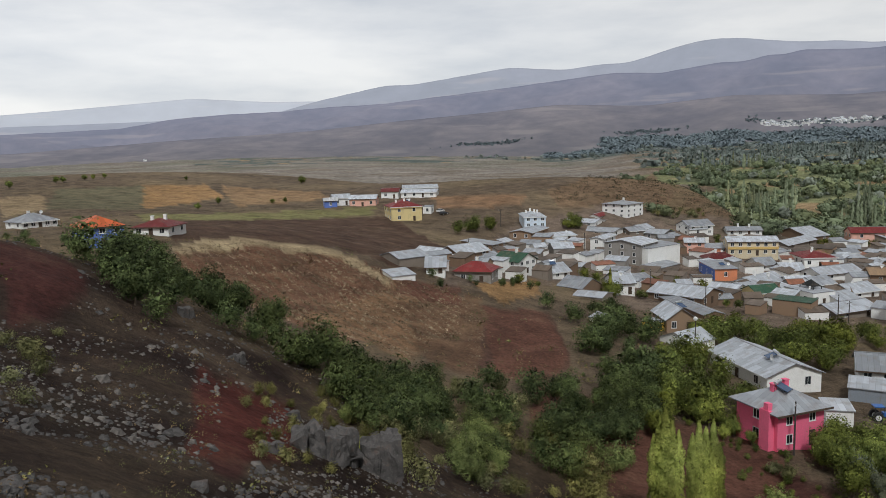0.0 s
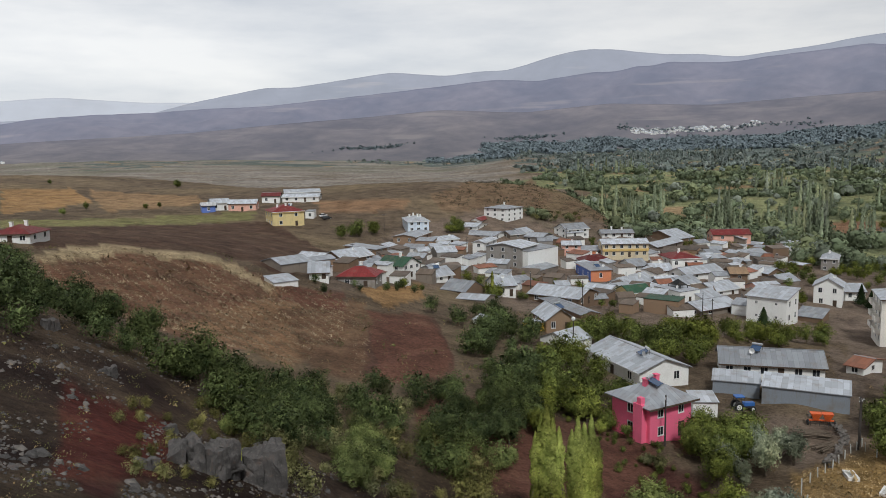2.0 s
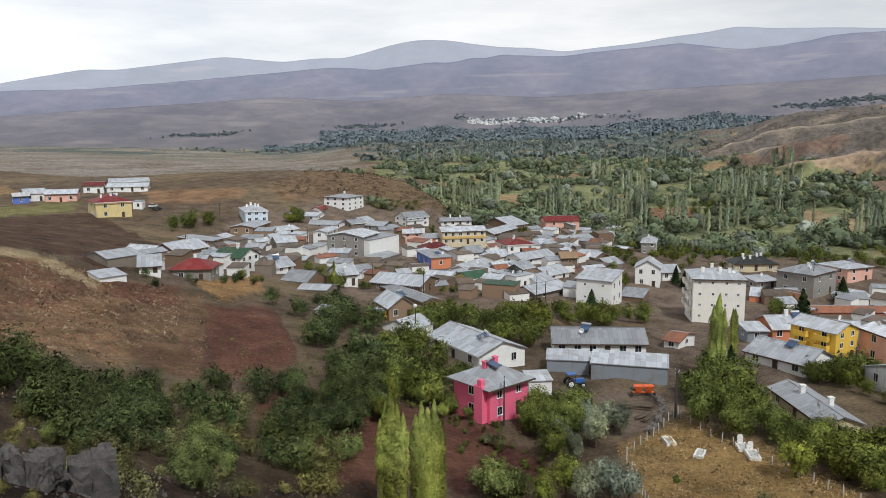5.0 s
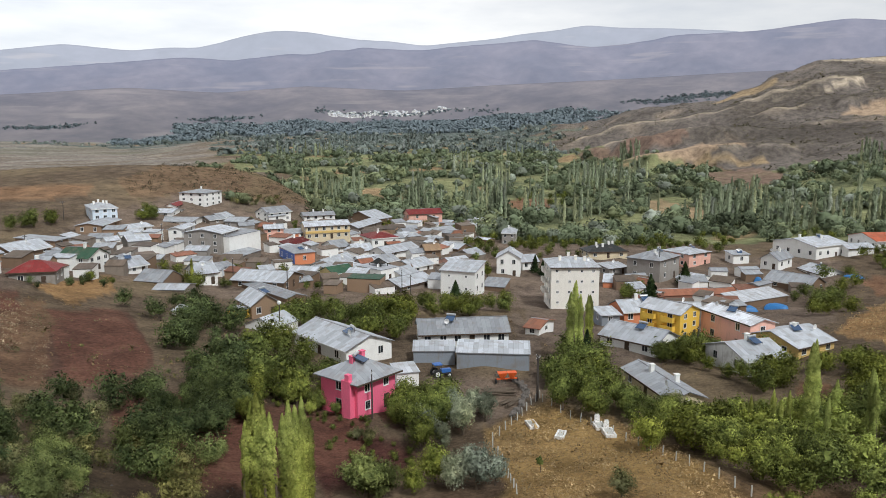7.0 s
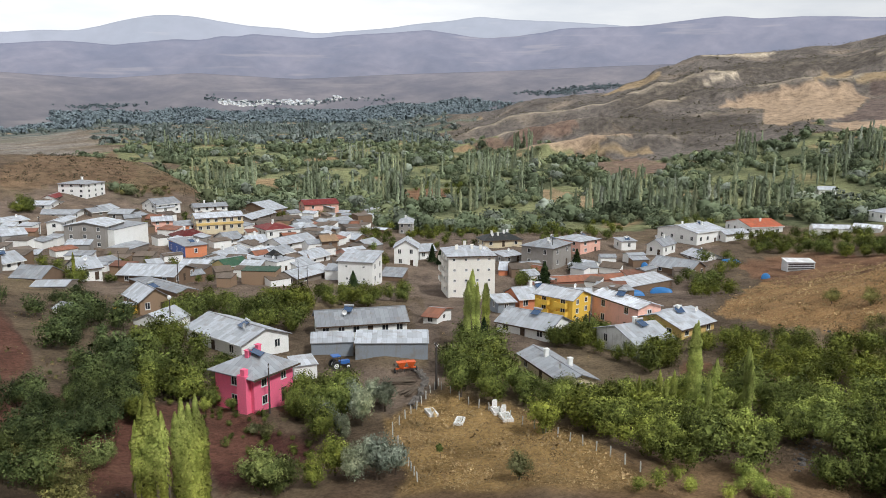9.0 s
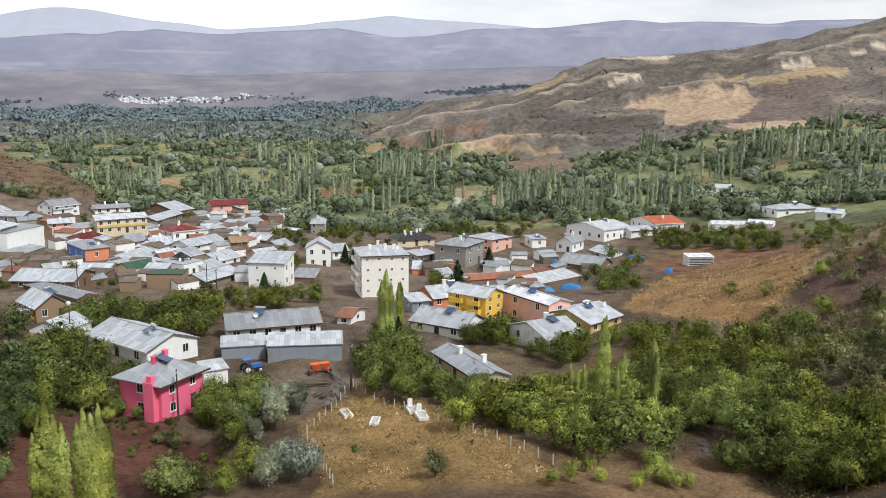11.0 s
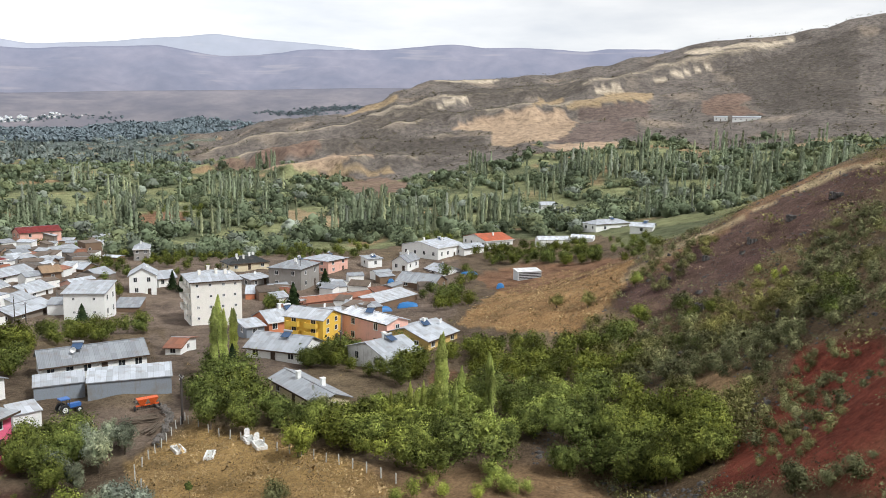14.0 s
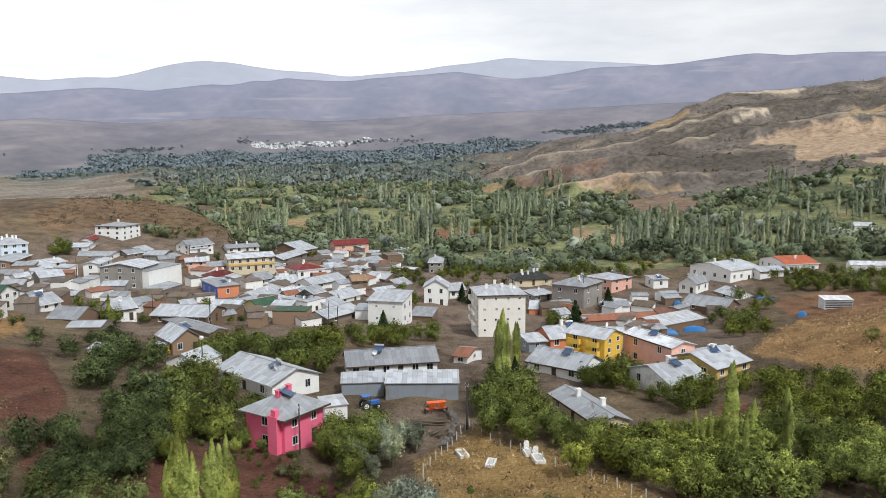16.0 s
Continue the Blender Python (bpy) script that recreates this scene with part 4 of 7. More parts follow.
def roof_plates(kind, w, d, h, rise, o):
    """Polygons of the roof's top faces; the facade lies at y = 0, the house behind it."""
    x0, x1, y0, y1, e = -w / 2 - o, w / 2 + o, -o, d + o, h
    if kind == "gable":
        m, k = d / 2, h + rise
        e = h - rise * o / (d / 2)
        return [[(x0, y0, e), (x1, y0, e), (x1, m, k), (x0, m, k)], [(x1, y1, e), (x0, y1, e), (x0, m, k), (x1, m, k)]]
    if kind == "end":
        k = h + rise
        e = h - rise * o / (w / 2)
        return [[(x0, y1, e), (x0, y0, e), (0, y0, k), (0, y1, k)], [(x1, y0, e), (x1, y1, e), (0, y1, k), (0, y0, k)]]
    if kind == "shed":
        return [[(x0, y0, h - 0.05), (x1, y0, h - 0.05), (x1, y1, h + rise), (x0, y1, h + rise)]]
    if kind == "flat":
        return [[(x0 + o - 0.1, y0 + o - 0.1, h), (x1 - o + 0.1, y0 + o - 0.1, h), (x1 - o + 0.1, y1 - o + 0.1, h + rise), (x0 + o - 0.1, y1 - o + 0.1, h + rise)]]
    k = h + rise
    e = h - 0.06
    if w >= d:
        a, b, m = -w / 2 + d * 0.45, w / 2 - d * 0.45, d / 2
        return [[(x0, y0, e), (x1, y0, e), (b, m, k), (a, m, k)], [(x1, y1, e), (x0, y1, e), (a, m, k), (b, m, k)],
                [(x0, y1, e), (x0, y0, e), (a, m, k)], [(x1, y0, e), (x1, y1, e), (b, m, k)]]
    a, b = w * 0.45, d - w * 0.45
    return [[(x0, y0, e), (x1, y0, e), (0, a, k)], [(x1, y1, e), (x0, y1, e), (0, b, k)],
            [(x0, y1, e), (x0, y0, e), (0, a, k), (0, b, k)], [(x1, y0, e), (x1, y1, e), (0, b, k), (0, a, k)]]


def roof_height(kind, w, d, h, rise, x, y):
    if kind == "gable":
        return h + rise * (1 - abs(y - d / 2) / (d / 2))
    if kind == "end":
        return h + rise * (1 - abs(x) / (w / 2))
    if kind in ("shed", "flat"):
        return h + rise * y / d
    return h + rise * min(1, max(0, min(y, d - y, w / 2 - abs(x)) / (min(w, d) / 2)))


house_count = 0


def house(x, y, z, turn, w, d, h, roof, rise, wall, cover, floors, cols, label, chimneys=0, heater=0, band="", dome=0, side="", small=0, balconies=0, slats=0, bay=0):
    """A house whose facade's foot has its middle at (x, y, z); turn: the heading of its depth, in degrees; w, d, h: width, depth and height of the eaves."""
    global house_count
    house_count += 1
    g = random.Random(house_count * 31)
    mean = floors == 1 and cols == 0
    root = new("shed" if mean else "house", None)
    root.matrix_basis = pose(x, y, z, 0, 0, turn)
    tagged(root, label, "shed" if mean else "house", "houses of the village")
    dx, dy = -math.sin(radians(turn)) * d / 2, math.cos(radians(turn)) * d / 2
    HOUSE_SPOTS.append((x + dx, y + dy, math.hypot(w, d) / 2 + 0.4))
    b = Build()
    x0, x1, lo = -w / 2, w / 2, -3.5
    a = [(x0, 0), (x1, 0), (x1, d), (x0, d)]
    tops = [roof_height(roof, w, d, h, rise, *q) if roof in ("shed", "flat") else h for q in a]
    for i in range(4):
        j = (i + 1) % 4
        pts = [(*a[i], lo), (*a[j], lo), (*a[j], tops[j] - 0.08), (*a[i], tops[i] - 0.08)]
        if roof == "gable" and i in (1, 3):
            pts.insert(3, (a[i][0], d / 2, h + rise - 0.1))
        if roof == "end" and i in (0, 2):
            pts.insert(3, (0, a[i][1], h + rise - 0.1))
        b.face(pts)
    part("wall", b, wall, root)
    o = 0.2 if mean else 0.8 if bay else 0.45
    b = Build()
    for pl in roof_plates(roof, w, d, h, rise, o):
        b.slab(pl, 0.14)
    top = part("roof", b, "roof_" + cover, root)
    if roof in ("gable", "hip") and w >= d:
        a0 = w / 2 + o - 0.02 if roof == "gable" else w / 2 - d * 0.45
        part("ridge_cap", Build().box(-a0, d / 2 - 0.16, h + rise - 0.05, a0, d / 2 + 0.16, h + rise + 0.05), "roof_pale_roof", top)
    elif roof == "end":
        part("ridge_cap", Build().box(-0.16, -o + 0.02, h + rise - 0.05, 0.16, d + o - 0.02, h + rise + 0.05), "roof_pale_roof", top)
    if not mean and roof in ("gable", "hip"):
        ez = h - 0.06 if roof == "hip" else h - rise * o / (d / 2)
        part("eaves_board", Build().box(x0 - o, -o - 0.05, ez - 0.26, x1 + o, -o, ez + 0.01), "window_paint" if g.random() < 0.6 else "dark_door", top)
    if not mean and math.hypot(x, y) < 300 and g.random() < 0.45:
        c = Build()
        n_, r_, dx_, dy_ = 12, 0.5, w * g.uniform(-0.35, 0.35), d * g.uniform(0.2, 0.4)
        dz_ = roof_height(roof, w, d, h, rise, dx_, dy_)
        rim_ = [(dx_ + r_ * math.cos(k * 2 * math.pi / n_), dy_ - 0.25, dz_ + 0.95 + r_ * math.sin(k * 2 * math.pi / n_)) for k in range(n_)]
        for k in range(n_):
            c.face([rim_[k], rim_[(k + 1) % n_], (dx_, dy_, dz_ + 0.85)])
            c.face([rim_[(k + 1) % n_], rim_[k], (dx_, dy_ + 0.03, dz_ + 0.85)])
        c.tube((dx_, dy_, dz_ - 0.3), (dx_, dy_, dz_ + 0.9), 0.035, 0.035, 5)
        part("satellite_dish", c, "white_paint", top, "white satellite dish")
    for i in range(chimneys):
        cx, cy = w * (-0.32 + 0.64 * (i + 0.5) / chimneys) + g.uniform(-0.4, 0.4), d * g.uniform(0.3, 0.7)
        cz = roof_height(roof, w, d, h, rise, cx, cy)
        c = Build().box(cx - 0.32, cy - 0.32, cz - 0.6, cx + 0.32, cy + 0.32, cz + 1.1)
        c.box(cx - 0.4, cy - 0.4, cz + 1.1, cx + 0.4, cy + 0.4, cz + 1.22)
        part("chimney", c, wall if wall in ("pink", "white", "cream_white") else "white", top)
    if heater:
        pm, tm, sm = heater_meshes()
        hx, hy = w * g.uniform(-0.2, 0.3), d * 0.45
        at = pose(hx, hy, roof_height(roof, w, d, h, rise, hx, hy) - 0.05, 0, 0, g.uniform(-30, 30))
        hd = part("solar_heater", tm, "", root, "roof-top solar water heater", at)
        part("panel", pm, "", hd)
        for lx, ly in ((-0.9, 0.1), (0.9, 0.1), (-0.9, -1.5), (0.9, -1.5)):
            part("leg", sm, "", hd, at=Matrix.Translation((lx, ly, 0)) @ Matrix.Diagonal((1, 1, 1.0 if ly > 0 else 0.22, 1)))
    if dome:
        c = Build()
        q = [(-w * 0.1, d * 0.3), (w * 0.28, d * 0.3), (w * 0.28, d * 0.75), (-w * 0.1, d * 0.75)]
        tip = (w * 0.09, d * 0.52, h + 2.6)
        for i in range(4):
            c.face([(*q[i], h + 0.9), (*q[(i + 1) % 4], h + 0.9), tip])
            c.tube((*q[i], h), (*q[i], h + 0.95), 0.12, 0.12, 6)
        part("roof_pavilion", c, "roof_slate", root, "dark pyramid-roofed roof pavilion")
    fh = h / max(1, floors)
    if band:
        part("balcony_band", Build().box(x0 - 0.06, -0.35, h - fh * 1.08 if floors > 1 and wall == "cream" else h - 0.7, x1 + 0.06, 0.05, h - fh * 0.78 if floors > 1 and wall == "cream" else h - 0.12), "ochre", root, "ochre painted band")
    if side:
        part("painted_side", Build().box(x0 - 0.03, -0.02, -1.0, x0, d, h - 0.15), side, root, "side wall painted " + side)
    if bay:
        part("chimney_breast", Build().box(x0 - 0.9, 0.6, -2.5, x0, 2.3, h + 0.2).box(x0 - 0.8, 0.9, h + 0.2, x0 - 0.1, 1.7, h + 1.1), wall, root)
    if slats:
        for i in range(5):
            part("slat", Build().box(x0 + 0.25, -0.06, 0.35 + i * 0.55, x1 - 0.25, 0, 0.65 + i * 0.55), "dark_metal", root)
    for f in range(1, floors) if balconies else ():
        for by in ((0.12, 0.42), (0.58, 0.88)) if d > 8 else ((0.25, 0.75),):
            c = Build().box(x0 - 1.1, d * by[0], f * fh - 0.1, x0, d * by[1], f * fh + 0.08).box(x0 - 1.1, d * by[0], f * fh + 0.08, x0 - 1.0, d * by[1], f * fh + 1.0)
            c.box(x0 - 1.0, d * by[0], f * fh + 0.08, x0, d * by[0] + 0.1, f * fh + 1.0).box(x0 - 1.0, d * by[1] - 0.1, f * fh + 0.08, x0, d * by[1], f * fh + 1.0)
            part("balcony", c, wall, root)
    wh = 0.5 if small else min(1.3, fh * 0.45)
    for f in range(floors):
        base = f * fh + fh * 0.34
        if cols:
            for i in range(cols):
                wx = x0 + w * (i + 0.5) / cols
                if f == 0 and i == cols // 2 and cols > 1 and not small:
                    dr = part("door", Build().box(-0.5, -0.05, 0, 0.5, 0.03, min(2.05, fh * 0.8)), "dark_door", root, at=pose(wx, 0, 0.05))
                    part("door_handle", Build().box(0.36, -0.09, 0.95, 0.42, -0.05, 1.07), "tank_metal", dr)
                    continue
                window(root, pose(wx + g.uniform(-0.15, 0.15), 0, base + 0.5 * small), 0.5 if small else 1.1 if w > 8 else 0.9, wh)
            k = max(1, int(d // 4))
            for i in range(k):
                wy = d * (i + 0.5) / k
                window(root, pose(x1, wy, base, 0, 0, 90), 1.0, min(1.3, fh * 0.45))
                window(root, pose(x0, wy, base, 0, 0, -90), 1.0, min(1.3, fh * 0.45))
    return root


FARM_Z = [float(height(*p_)) for p_ in ((497.6, 118.7), (989.7, 33.0), (984.1, 4.6))]
house(54.4, 313.3, 17.7, 4, 12.7, 12.9, 6.1, "hip", 2.4, "pale_yellow", "dark_red", 2, 2, "two-storey pale yellow house with dark red hipped roof", chimneys=3, heater=1, band="orange")
house(33.9, 186.7, 20.1, 21, 8.6, 9.4, 1.8, "gable", 1.2, "stone", "grey", 1, 0, "stone shed with a grey sheet-metal roof")
house(37.8, 180.2, 18.5, -14, 4.5, 7.9, 1.8, "gable", 2.0, "white", "grey", 1, 2, "small white house with a grey metal roof")
house(28.2, 168.8, 18.9, 15, 5.6, 5.4, 1.8, "shed", 0.8, "white", "grey", 1, 0, "low white shed with patched metal roofing")
house(47.2, 213.1, 16.6, 35, 6.4, 9.4, 1.8, "end", 1.6, "stone", "grey", 1, 0, "stone barn with a grey metal gable roof")
house(58.5, 222.6, 15.3, 30, 12.3, 8.9, 1.8, "gable", 2.0, "mud", "grey", 1, 3, "long mud-walled house with a grey metal roof")
house(73.8, 249.4, 12.7, 40, 6.9, 12.6, 2.6, "shed", 0.8, "tan", "grey", 1, 1, "tan plastered house with a single-pitch metal roof")
house(48.0, 185.0, 14.5, -29, 9.4, 8.3, 3.2, "hip", 2.0, "grey_wall", "red", 1, 2, "grey rendered house with a red hipped metal roof", chimneys=1)
house(63.5, 223.5, 13.2, 15, 6.7, 6.9, 1.8, "gable", 1.2, "white", "grey", 1, 2, "white house with pale metal roof and water heater", heater=1)
house(70.1, 207.8, 12.2, 34, 8.1, 8.9, 3.8, "end", 2.0, "white", "green", 2, 3, "white two-storey house with a dark green gable roof", chimneys=1)
house(80.9, 209.3, 9.7, 15, 6.0, 7.9, 2.1, "gable", 2.0, "white", "grey", 1, 2, "small white house with a sloping grey roof", heater=1)
house(98.1, 251.2, 9.8, -6, 7.3, 8.4, 2.3, "gable", 1.6, "grey_wall", "grey", 1, 0, "grey rendered barn with a low metal gable")
house(102.4, 293.2, 12.4, -11, 8.5, 17.5, 6.6, "hip", 1.2, "pale_blue", "grey", 3, 3, "three-storey pale blue house with roof chimneys", chimneys=4)
house(100.9, 283.8, 11.9, 50, 18.1, 8.8, 3.0, "gable", 0.8, "tan", "grey", 1, 2, "old tan house with a grey metal roof")
house(106.6, 274.5, 10.9, 12, 11.9, 8.9, 2.5, "gable", 0.9, "white", "grey", 1, 2, "low white house with a flat metal roof")
house(134.8, 304.4, 12.8, 43, 12.3, 13.7, 1.8, "end", 1.0, "white", "grey", 1, 2, "white house with a grey metal gable roof")
house(141.8, 316.4, 14.0, 47, 11.2, 4.9, 1.8, "gable", 1.0, "white", "red", 1, 1, "small village house with red metal roof")
house(147.3, 317.6, 14.3, -62, 12.6, 12.6, 6.0, "hip", 1.2, "white", "grey", 3, 3, "white three-storey house standing on the hillside", chimneys=1)
house(136.6, 288.8, 10.3, 39, 12.8, 14.2, 2.0, "end", 1.0, "white", "grey", 1, 2, "low house with a grey metal gable roof")
house(120.1, 262.8, 8.5, 46, 13.6, 4.7, 5.1, "gable", 0.6, "white", "grey", 2, 2, "white two-storey house with a pale flat gable roof")
house(124.9, 241.4, 6.5, 36, 12.8, 13.5, 7.3, "gable", 1.2, "grey_wall", "grey", 3, 2, "grey concrete three-storey house with bare walls")
house(129.8, 240.0, 6.2, 25, 17.4, 8.4, 6.3, "flat", 0.4, "white", "grey", 1, 0, "white rendered house with a blank slanted side wall")
house(127.3, 232.7, 5.0, 31, 14.9, 5.4, 1.8, "shed", 0.9, "stone", "grey", 1, 0, "stone outbuilding with poles along its roof")
house(143.2, 286.6, 10.3, 7, 7.3, 6.9, 1.9, "gable", 1.2, "stone", "grey", 1, 1, "stone house with a grey metal gable")
house(149.8, 290.9, 10.4, 29, 7.9, 6.9, 1.9, "gable", 1.4, "mud", "grey", 1, 1, "mud-walled house with a grey roof")
house(153.8, 281.1, 8.6, 34, 9.1, 8.0, 2.7, "end", 1.2, "grey_wall", "grey", 1, 2, "grey rendered house with a metal gable roof")
house(170.7, 285.4, 9.0, 6, 11.5, 8.9, 3.9, "gable", 2.0, "white", "grey", 2, 3, "white two-storey house with a steep grey roof")
house(164.9, 288.3, 9.0, -87, 7.1, 7.9, 2.7, "end", 2.0, "white", "grey", 1, 1, "white gable-ended house with a grey roof")
house(152.0, 258.5, 6.3, -25, 6.9, 6.9, 4.0, "gable", 1.2, "salmon", "grey", 2, 2, "salmon-coloured house with a flat metal roof")
house(189.9, 284.4, 7.8, -20, 13.6, 7.9, 2.2, "gable", 1.2, "white", "grey", 1, 4, "long white house with a low grey roof", chimneys=2)
house(170.5, 250.0, 5.3, -21, 17.4, 8.9, 5.3, "gable", 1.4, "cream", "grey", 2, 6, "long cream two-storey building with an ochre balcony band", band="orange")
house(163.1, 257.6, 5.8, -9, 12.6, 6.9, 1.9, "shed", 0.9, "orange", "grey", 1, 1, "orange house with a sheet-metal roof and water heater", heater=1)
house(151.8, 240.1, 4.9, -16, 10.7, 7.9, 1.8, "hip", 1.8, "white", "dark_red", 1, 2, "white house with a dark red hipped roof", chimneys=2)
house(138.4, 216.6, 4.1, -11, 7.1, 14.0, 3.7, "shed", 0.5, "orange", "grey", 1, 1, "orange house with one side wall painted blue", heater=1, side="blue")
house(162.7, 229.9, 3.5, -4, 6.3, 8.9, 2.0, "gable", 2.0, "white", "grey", 1, 2, "white house with a stepped metal roof")
house(213.6, 287.9, 3.7, -76, 19.4, 11.9, 2.8, "end", 3.0, "mud", "grey", 1, 2, "big mud-brick barn with a broad metal gable roof")
house(205.4, 268.9, 4.1, 28, 24.2, 7.9, 2.0, "gable", 1.5, "stone", "grey", 1, 2, "stone barn with a steep pale roof")
house(184.2, 231.7, 2.9, -15, 10.9, 12.6, 3.5, "hip", 1.6, "white", "dark_red", 1, 3, "white house with a crimson hipped roof", chimneys=1)
house(253.2, 286.4, 2.4, -22, 17.2, 8.9, 3.1, "gable", 2.0, "salmon", "red", 1, 2, "long low building under a faded red roof")
house(253.7, 286.5, -0.2, -62, 10.0, 7.9, 3.8, "end", 1.4, "stone", "grey", 1, 2, "grey block house with an open gable")
house(209.9, 246.8, 1.8, -5, 5.4, 6.9, 2.9, "gable", 1.2, "white", "grey", 1, 2, "small white house with a porch")
house(202.4, 228.8, 1.2, -70, 4.4, 6.9, 1.9, "gable", 1.6, "mud", "grey", 1, 1, "mud house with a patched metal roof")
house(233.6, 249.9, -0.2, -1, 11.1, 8.9, 2.5, "gable", 1.6, "stone", "grey", 1, 1, "stone barn with sagging roof sheets")
house(245.6, 249.0, -1.3, -22, 6.6, 7.9, 5.2, "flat", 0.3, "mud", "brown", 1, 2, "flat-roofed old mud-brick house")
house(181.3, 201.2, 2.3, -26, 5.4, 7.9, 3.3, "gable", 1.6, "mud", "tan", 1, 1, "mud-walled house with an earth-coloured roof")
house(206.4, 211.1, 0.7, 4, 7.3, 6.9, 1.8, "end", 1.6, "mud", "grey", 1, 1, "low mud house with pale roof sheets")
house(194.3, 191.7, 1.4, 7, 7.9, 8.4, 2.0, "gable", 2.0, "stone", "grey", 1, 0, "stone outhouse with a pale roof")
house(243.9, 222.8, -1.9, -51, 5.8, 12.1, 5.1, "hip", 1.6, "grey_wall", "grey", 2, 2, "grey block two-storey house with hipped metal roof", chimneys=1)
house(180.0, 164.4, 1.5, -51, 7.4, 8.9, 6.2, "end", 2.2, "white", "grey", 2, 2, "white two-storey house with a grey gable roof")
house(191.7, 165.3, 2.2, -28, 5.5, 7.9, 2.7, "gable", 1.8, "white", "grey", 1, 2, "low white house with a metal roof")
house(145.7, 151.8, 2.9, -63, 9.9, 8.9, 6.8, "shed", 1.6, "white", "grey", 2, 2, "tall white house with a skewed pale roof", small=1)
house(177.1, 182.5, 2.1, -8, 7.7, 7.9, 2.1, "gable", 1.4, "salmon", "grey", 1, 1, "salmon house with an arched gable")
house(158.4, 150.4, 1.9, -62, 6.6, 6.4, 1.8, "shed", 1.4, "mud", "grey", 1, 0, "lean-to shed with curling roof sheets")
house(144.9, 202.3, 3.3, 24, 15.5, 9.9, 1.8, "gable", 2.2, "white", "grey", 1, 2, "white village house with a pale metal roof", chimneys=2)
house(165.8, 221.0, 3.0, -18, 7.0, 8.9, 1.8, "gable", 2.0, "white", "grey", 1, 1, "white house with a broad grey metal roof", chimneys=1)
house(153.7, 200.2, 2.8, -8, 7.6, 7.9, 1.8, "gable", 2.0, "white", "grey", 1, 2, "white house pressed between its neighbours")
house(177.2, 212.6, 2.7, 7, 16.9, 8.9, 1.9, "gable", 1.8, "white", "grey", 1, 2, "white house with a wide patched roof")
house(160.7, 199.3, 2.7, 11, 7.8, 7.9, 1.8, "gable", 1.8, "stone", "grey", 1, 1, "small stone house with a grey roof")
house(163.9, 186.8, 2.4, 9, 10.3, 8.9, 1.9, "gable", 1.8, "white", "grey", 1, 2, "white house with an uneven metal roof")
house(152.1, 179.4, 2.5, 15, 8.2, 7.9, 1.8, "gable", 1.6, "white", "grey", 1, 2, "white house with a loose metal roof")
house(142.5, 164.9, 3.1, 9, 14.4, 8.9, 1.8, "gable", 1.6, "stone", "grey", 1, 2, "stone house with sheet-metal gables")
house(145.3, 180.7, 2.6, 9, 8.0, 10.2, 3.9, "flat", 0.3, "white", "grey", 1, 3, "white house with a roof terrace and dark pyramid cap", dome=1)
house(126.6, 169.2, 3.7, -55, 9.4, 5.4, 3.9, "flat", 0.3, "tan", "green", 1, 0, "tan walled barn with a green roof edge")
house(132.6, 186.6, 4.0, 2, 7.6, 6.9, 2.3, "gable", 1.6, "pale_yellow", "green", 1, 1, "pale yellow house with a green metal roof")
house(111.6, 180.7, 5.8, 32, 11.9, 15.4, 2.4, "end", 1.8, "mud", "grey", 1, 3, "mud-brick house under a broad grey roof")
house(128.9, 194.2, 4.2, 36, 10.6, 8.0, 1.8, "end", 1.4, "white", "grey", 1, 2, "white house with a steep grey roof")
house(132.5, 193.4, 3.5, 12, 4.6, 4.4, 3.4, "flat", 0.3, "cream", "grey", 1, 0, "cream rendered yard wall and store")
house(99.6, 176.2, 5.4, -92, 24.4, 5.4, 1.8, "gable", 0.8, "mud", "grey", 1, 0, "long mud stable with a grey metal roof")
house(82.7, 145.3, 8.8, -10, 6.3, 9.3, 3.0, "end", 2.2, "tan", "grey", 1, 2, "tan house with yellow porch and a large metal roof", heater=1)
house(82.7, 191.5, 8.6, 30, 8.9, 8.4, 1.8, "end", 2.2, "mud", "grey", 1, 0, "mud barn with a pale gable roof")
house(82.8, 182.1, 8.0, 44, 7.6, 7.9, 1.8, "end", 0.8, "stone", "grey", 1, 0, "stone barn with a folded metal roof")
house(92.0, 191.1, 7.5, -5, 5.3, 8.9, 3.3, "gable", 2.2, "white", "grey", 1, 2, "white house with a pale gabled roof")
house(68.5, 149.4, 10.1, 15, 4.2, 4.2, 1.8, "end", 0.8, "white", "grey", 1, 0, "tiny white shed with a pale roof")
house(79.2, 131.3, 8.9, 20, 7.2, 7.4, 1.8, "gable", 1.6, "white", "grey", 1, 0, "low shed with a pale roof among trees")
house(75.4, 114.2, 8.6, -91, 16.7, 9.8, 3.0, "gable", 1.8, "white", "grey", 1, 3, "grey-roofed white house behind the pink house", heater=1)
house(65.7, 85.1, 9.1, 8, 7.7, 7.5, 5.1, "hip", 2.2, "pink", "grey", 2, 2, "bright pink two-storey house with grey hipped roof", chimneys=2, heater=1, bay=1)
house(99.8, 102.0, 8.3, -36, 16.8, 7.9, 2.6, "gable", 1.9, "white", "grey", 1, 6, "long whitewashed house with an old grey roof", heater=1)
house(93.6, 88.8, 8.1, -48, 12.4, 5.4, 3.0, "shed", 0.7, "sheet", "grey", 1, 0, "long shed clad in blue-grey metal sheets")
house(88.3, 97.9, 8.0, -42, 7.2, 4.9, 2.6, "shed", 0.5, "sheet", "grey", 1, 0, "lower end of the metal-clad shed")
house(122.1, 100.7, 7.0, 18, 8.1, 3.0, 1.8, "end", 0.9, "white", "rust", 1, 1, "small white hut with a rusty roof")
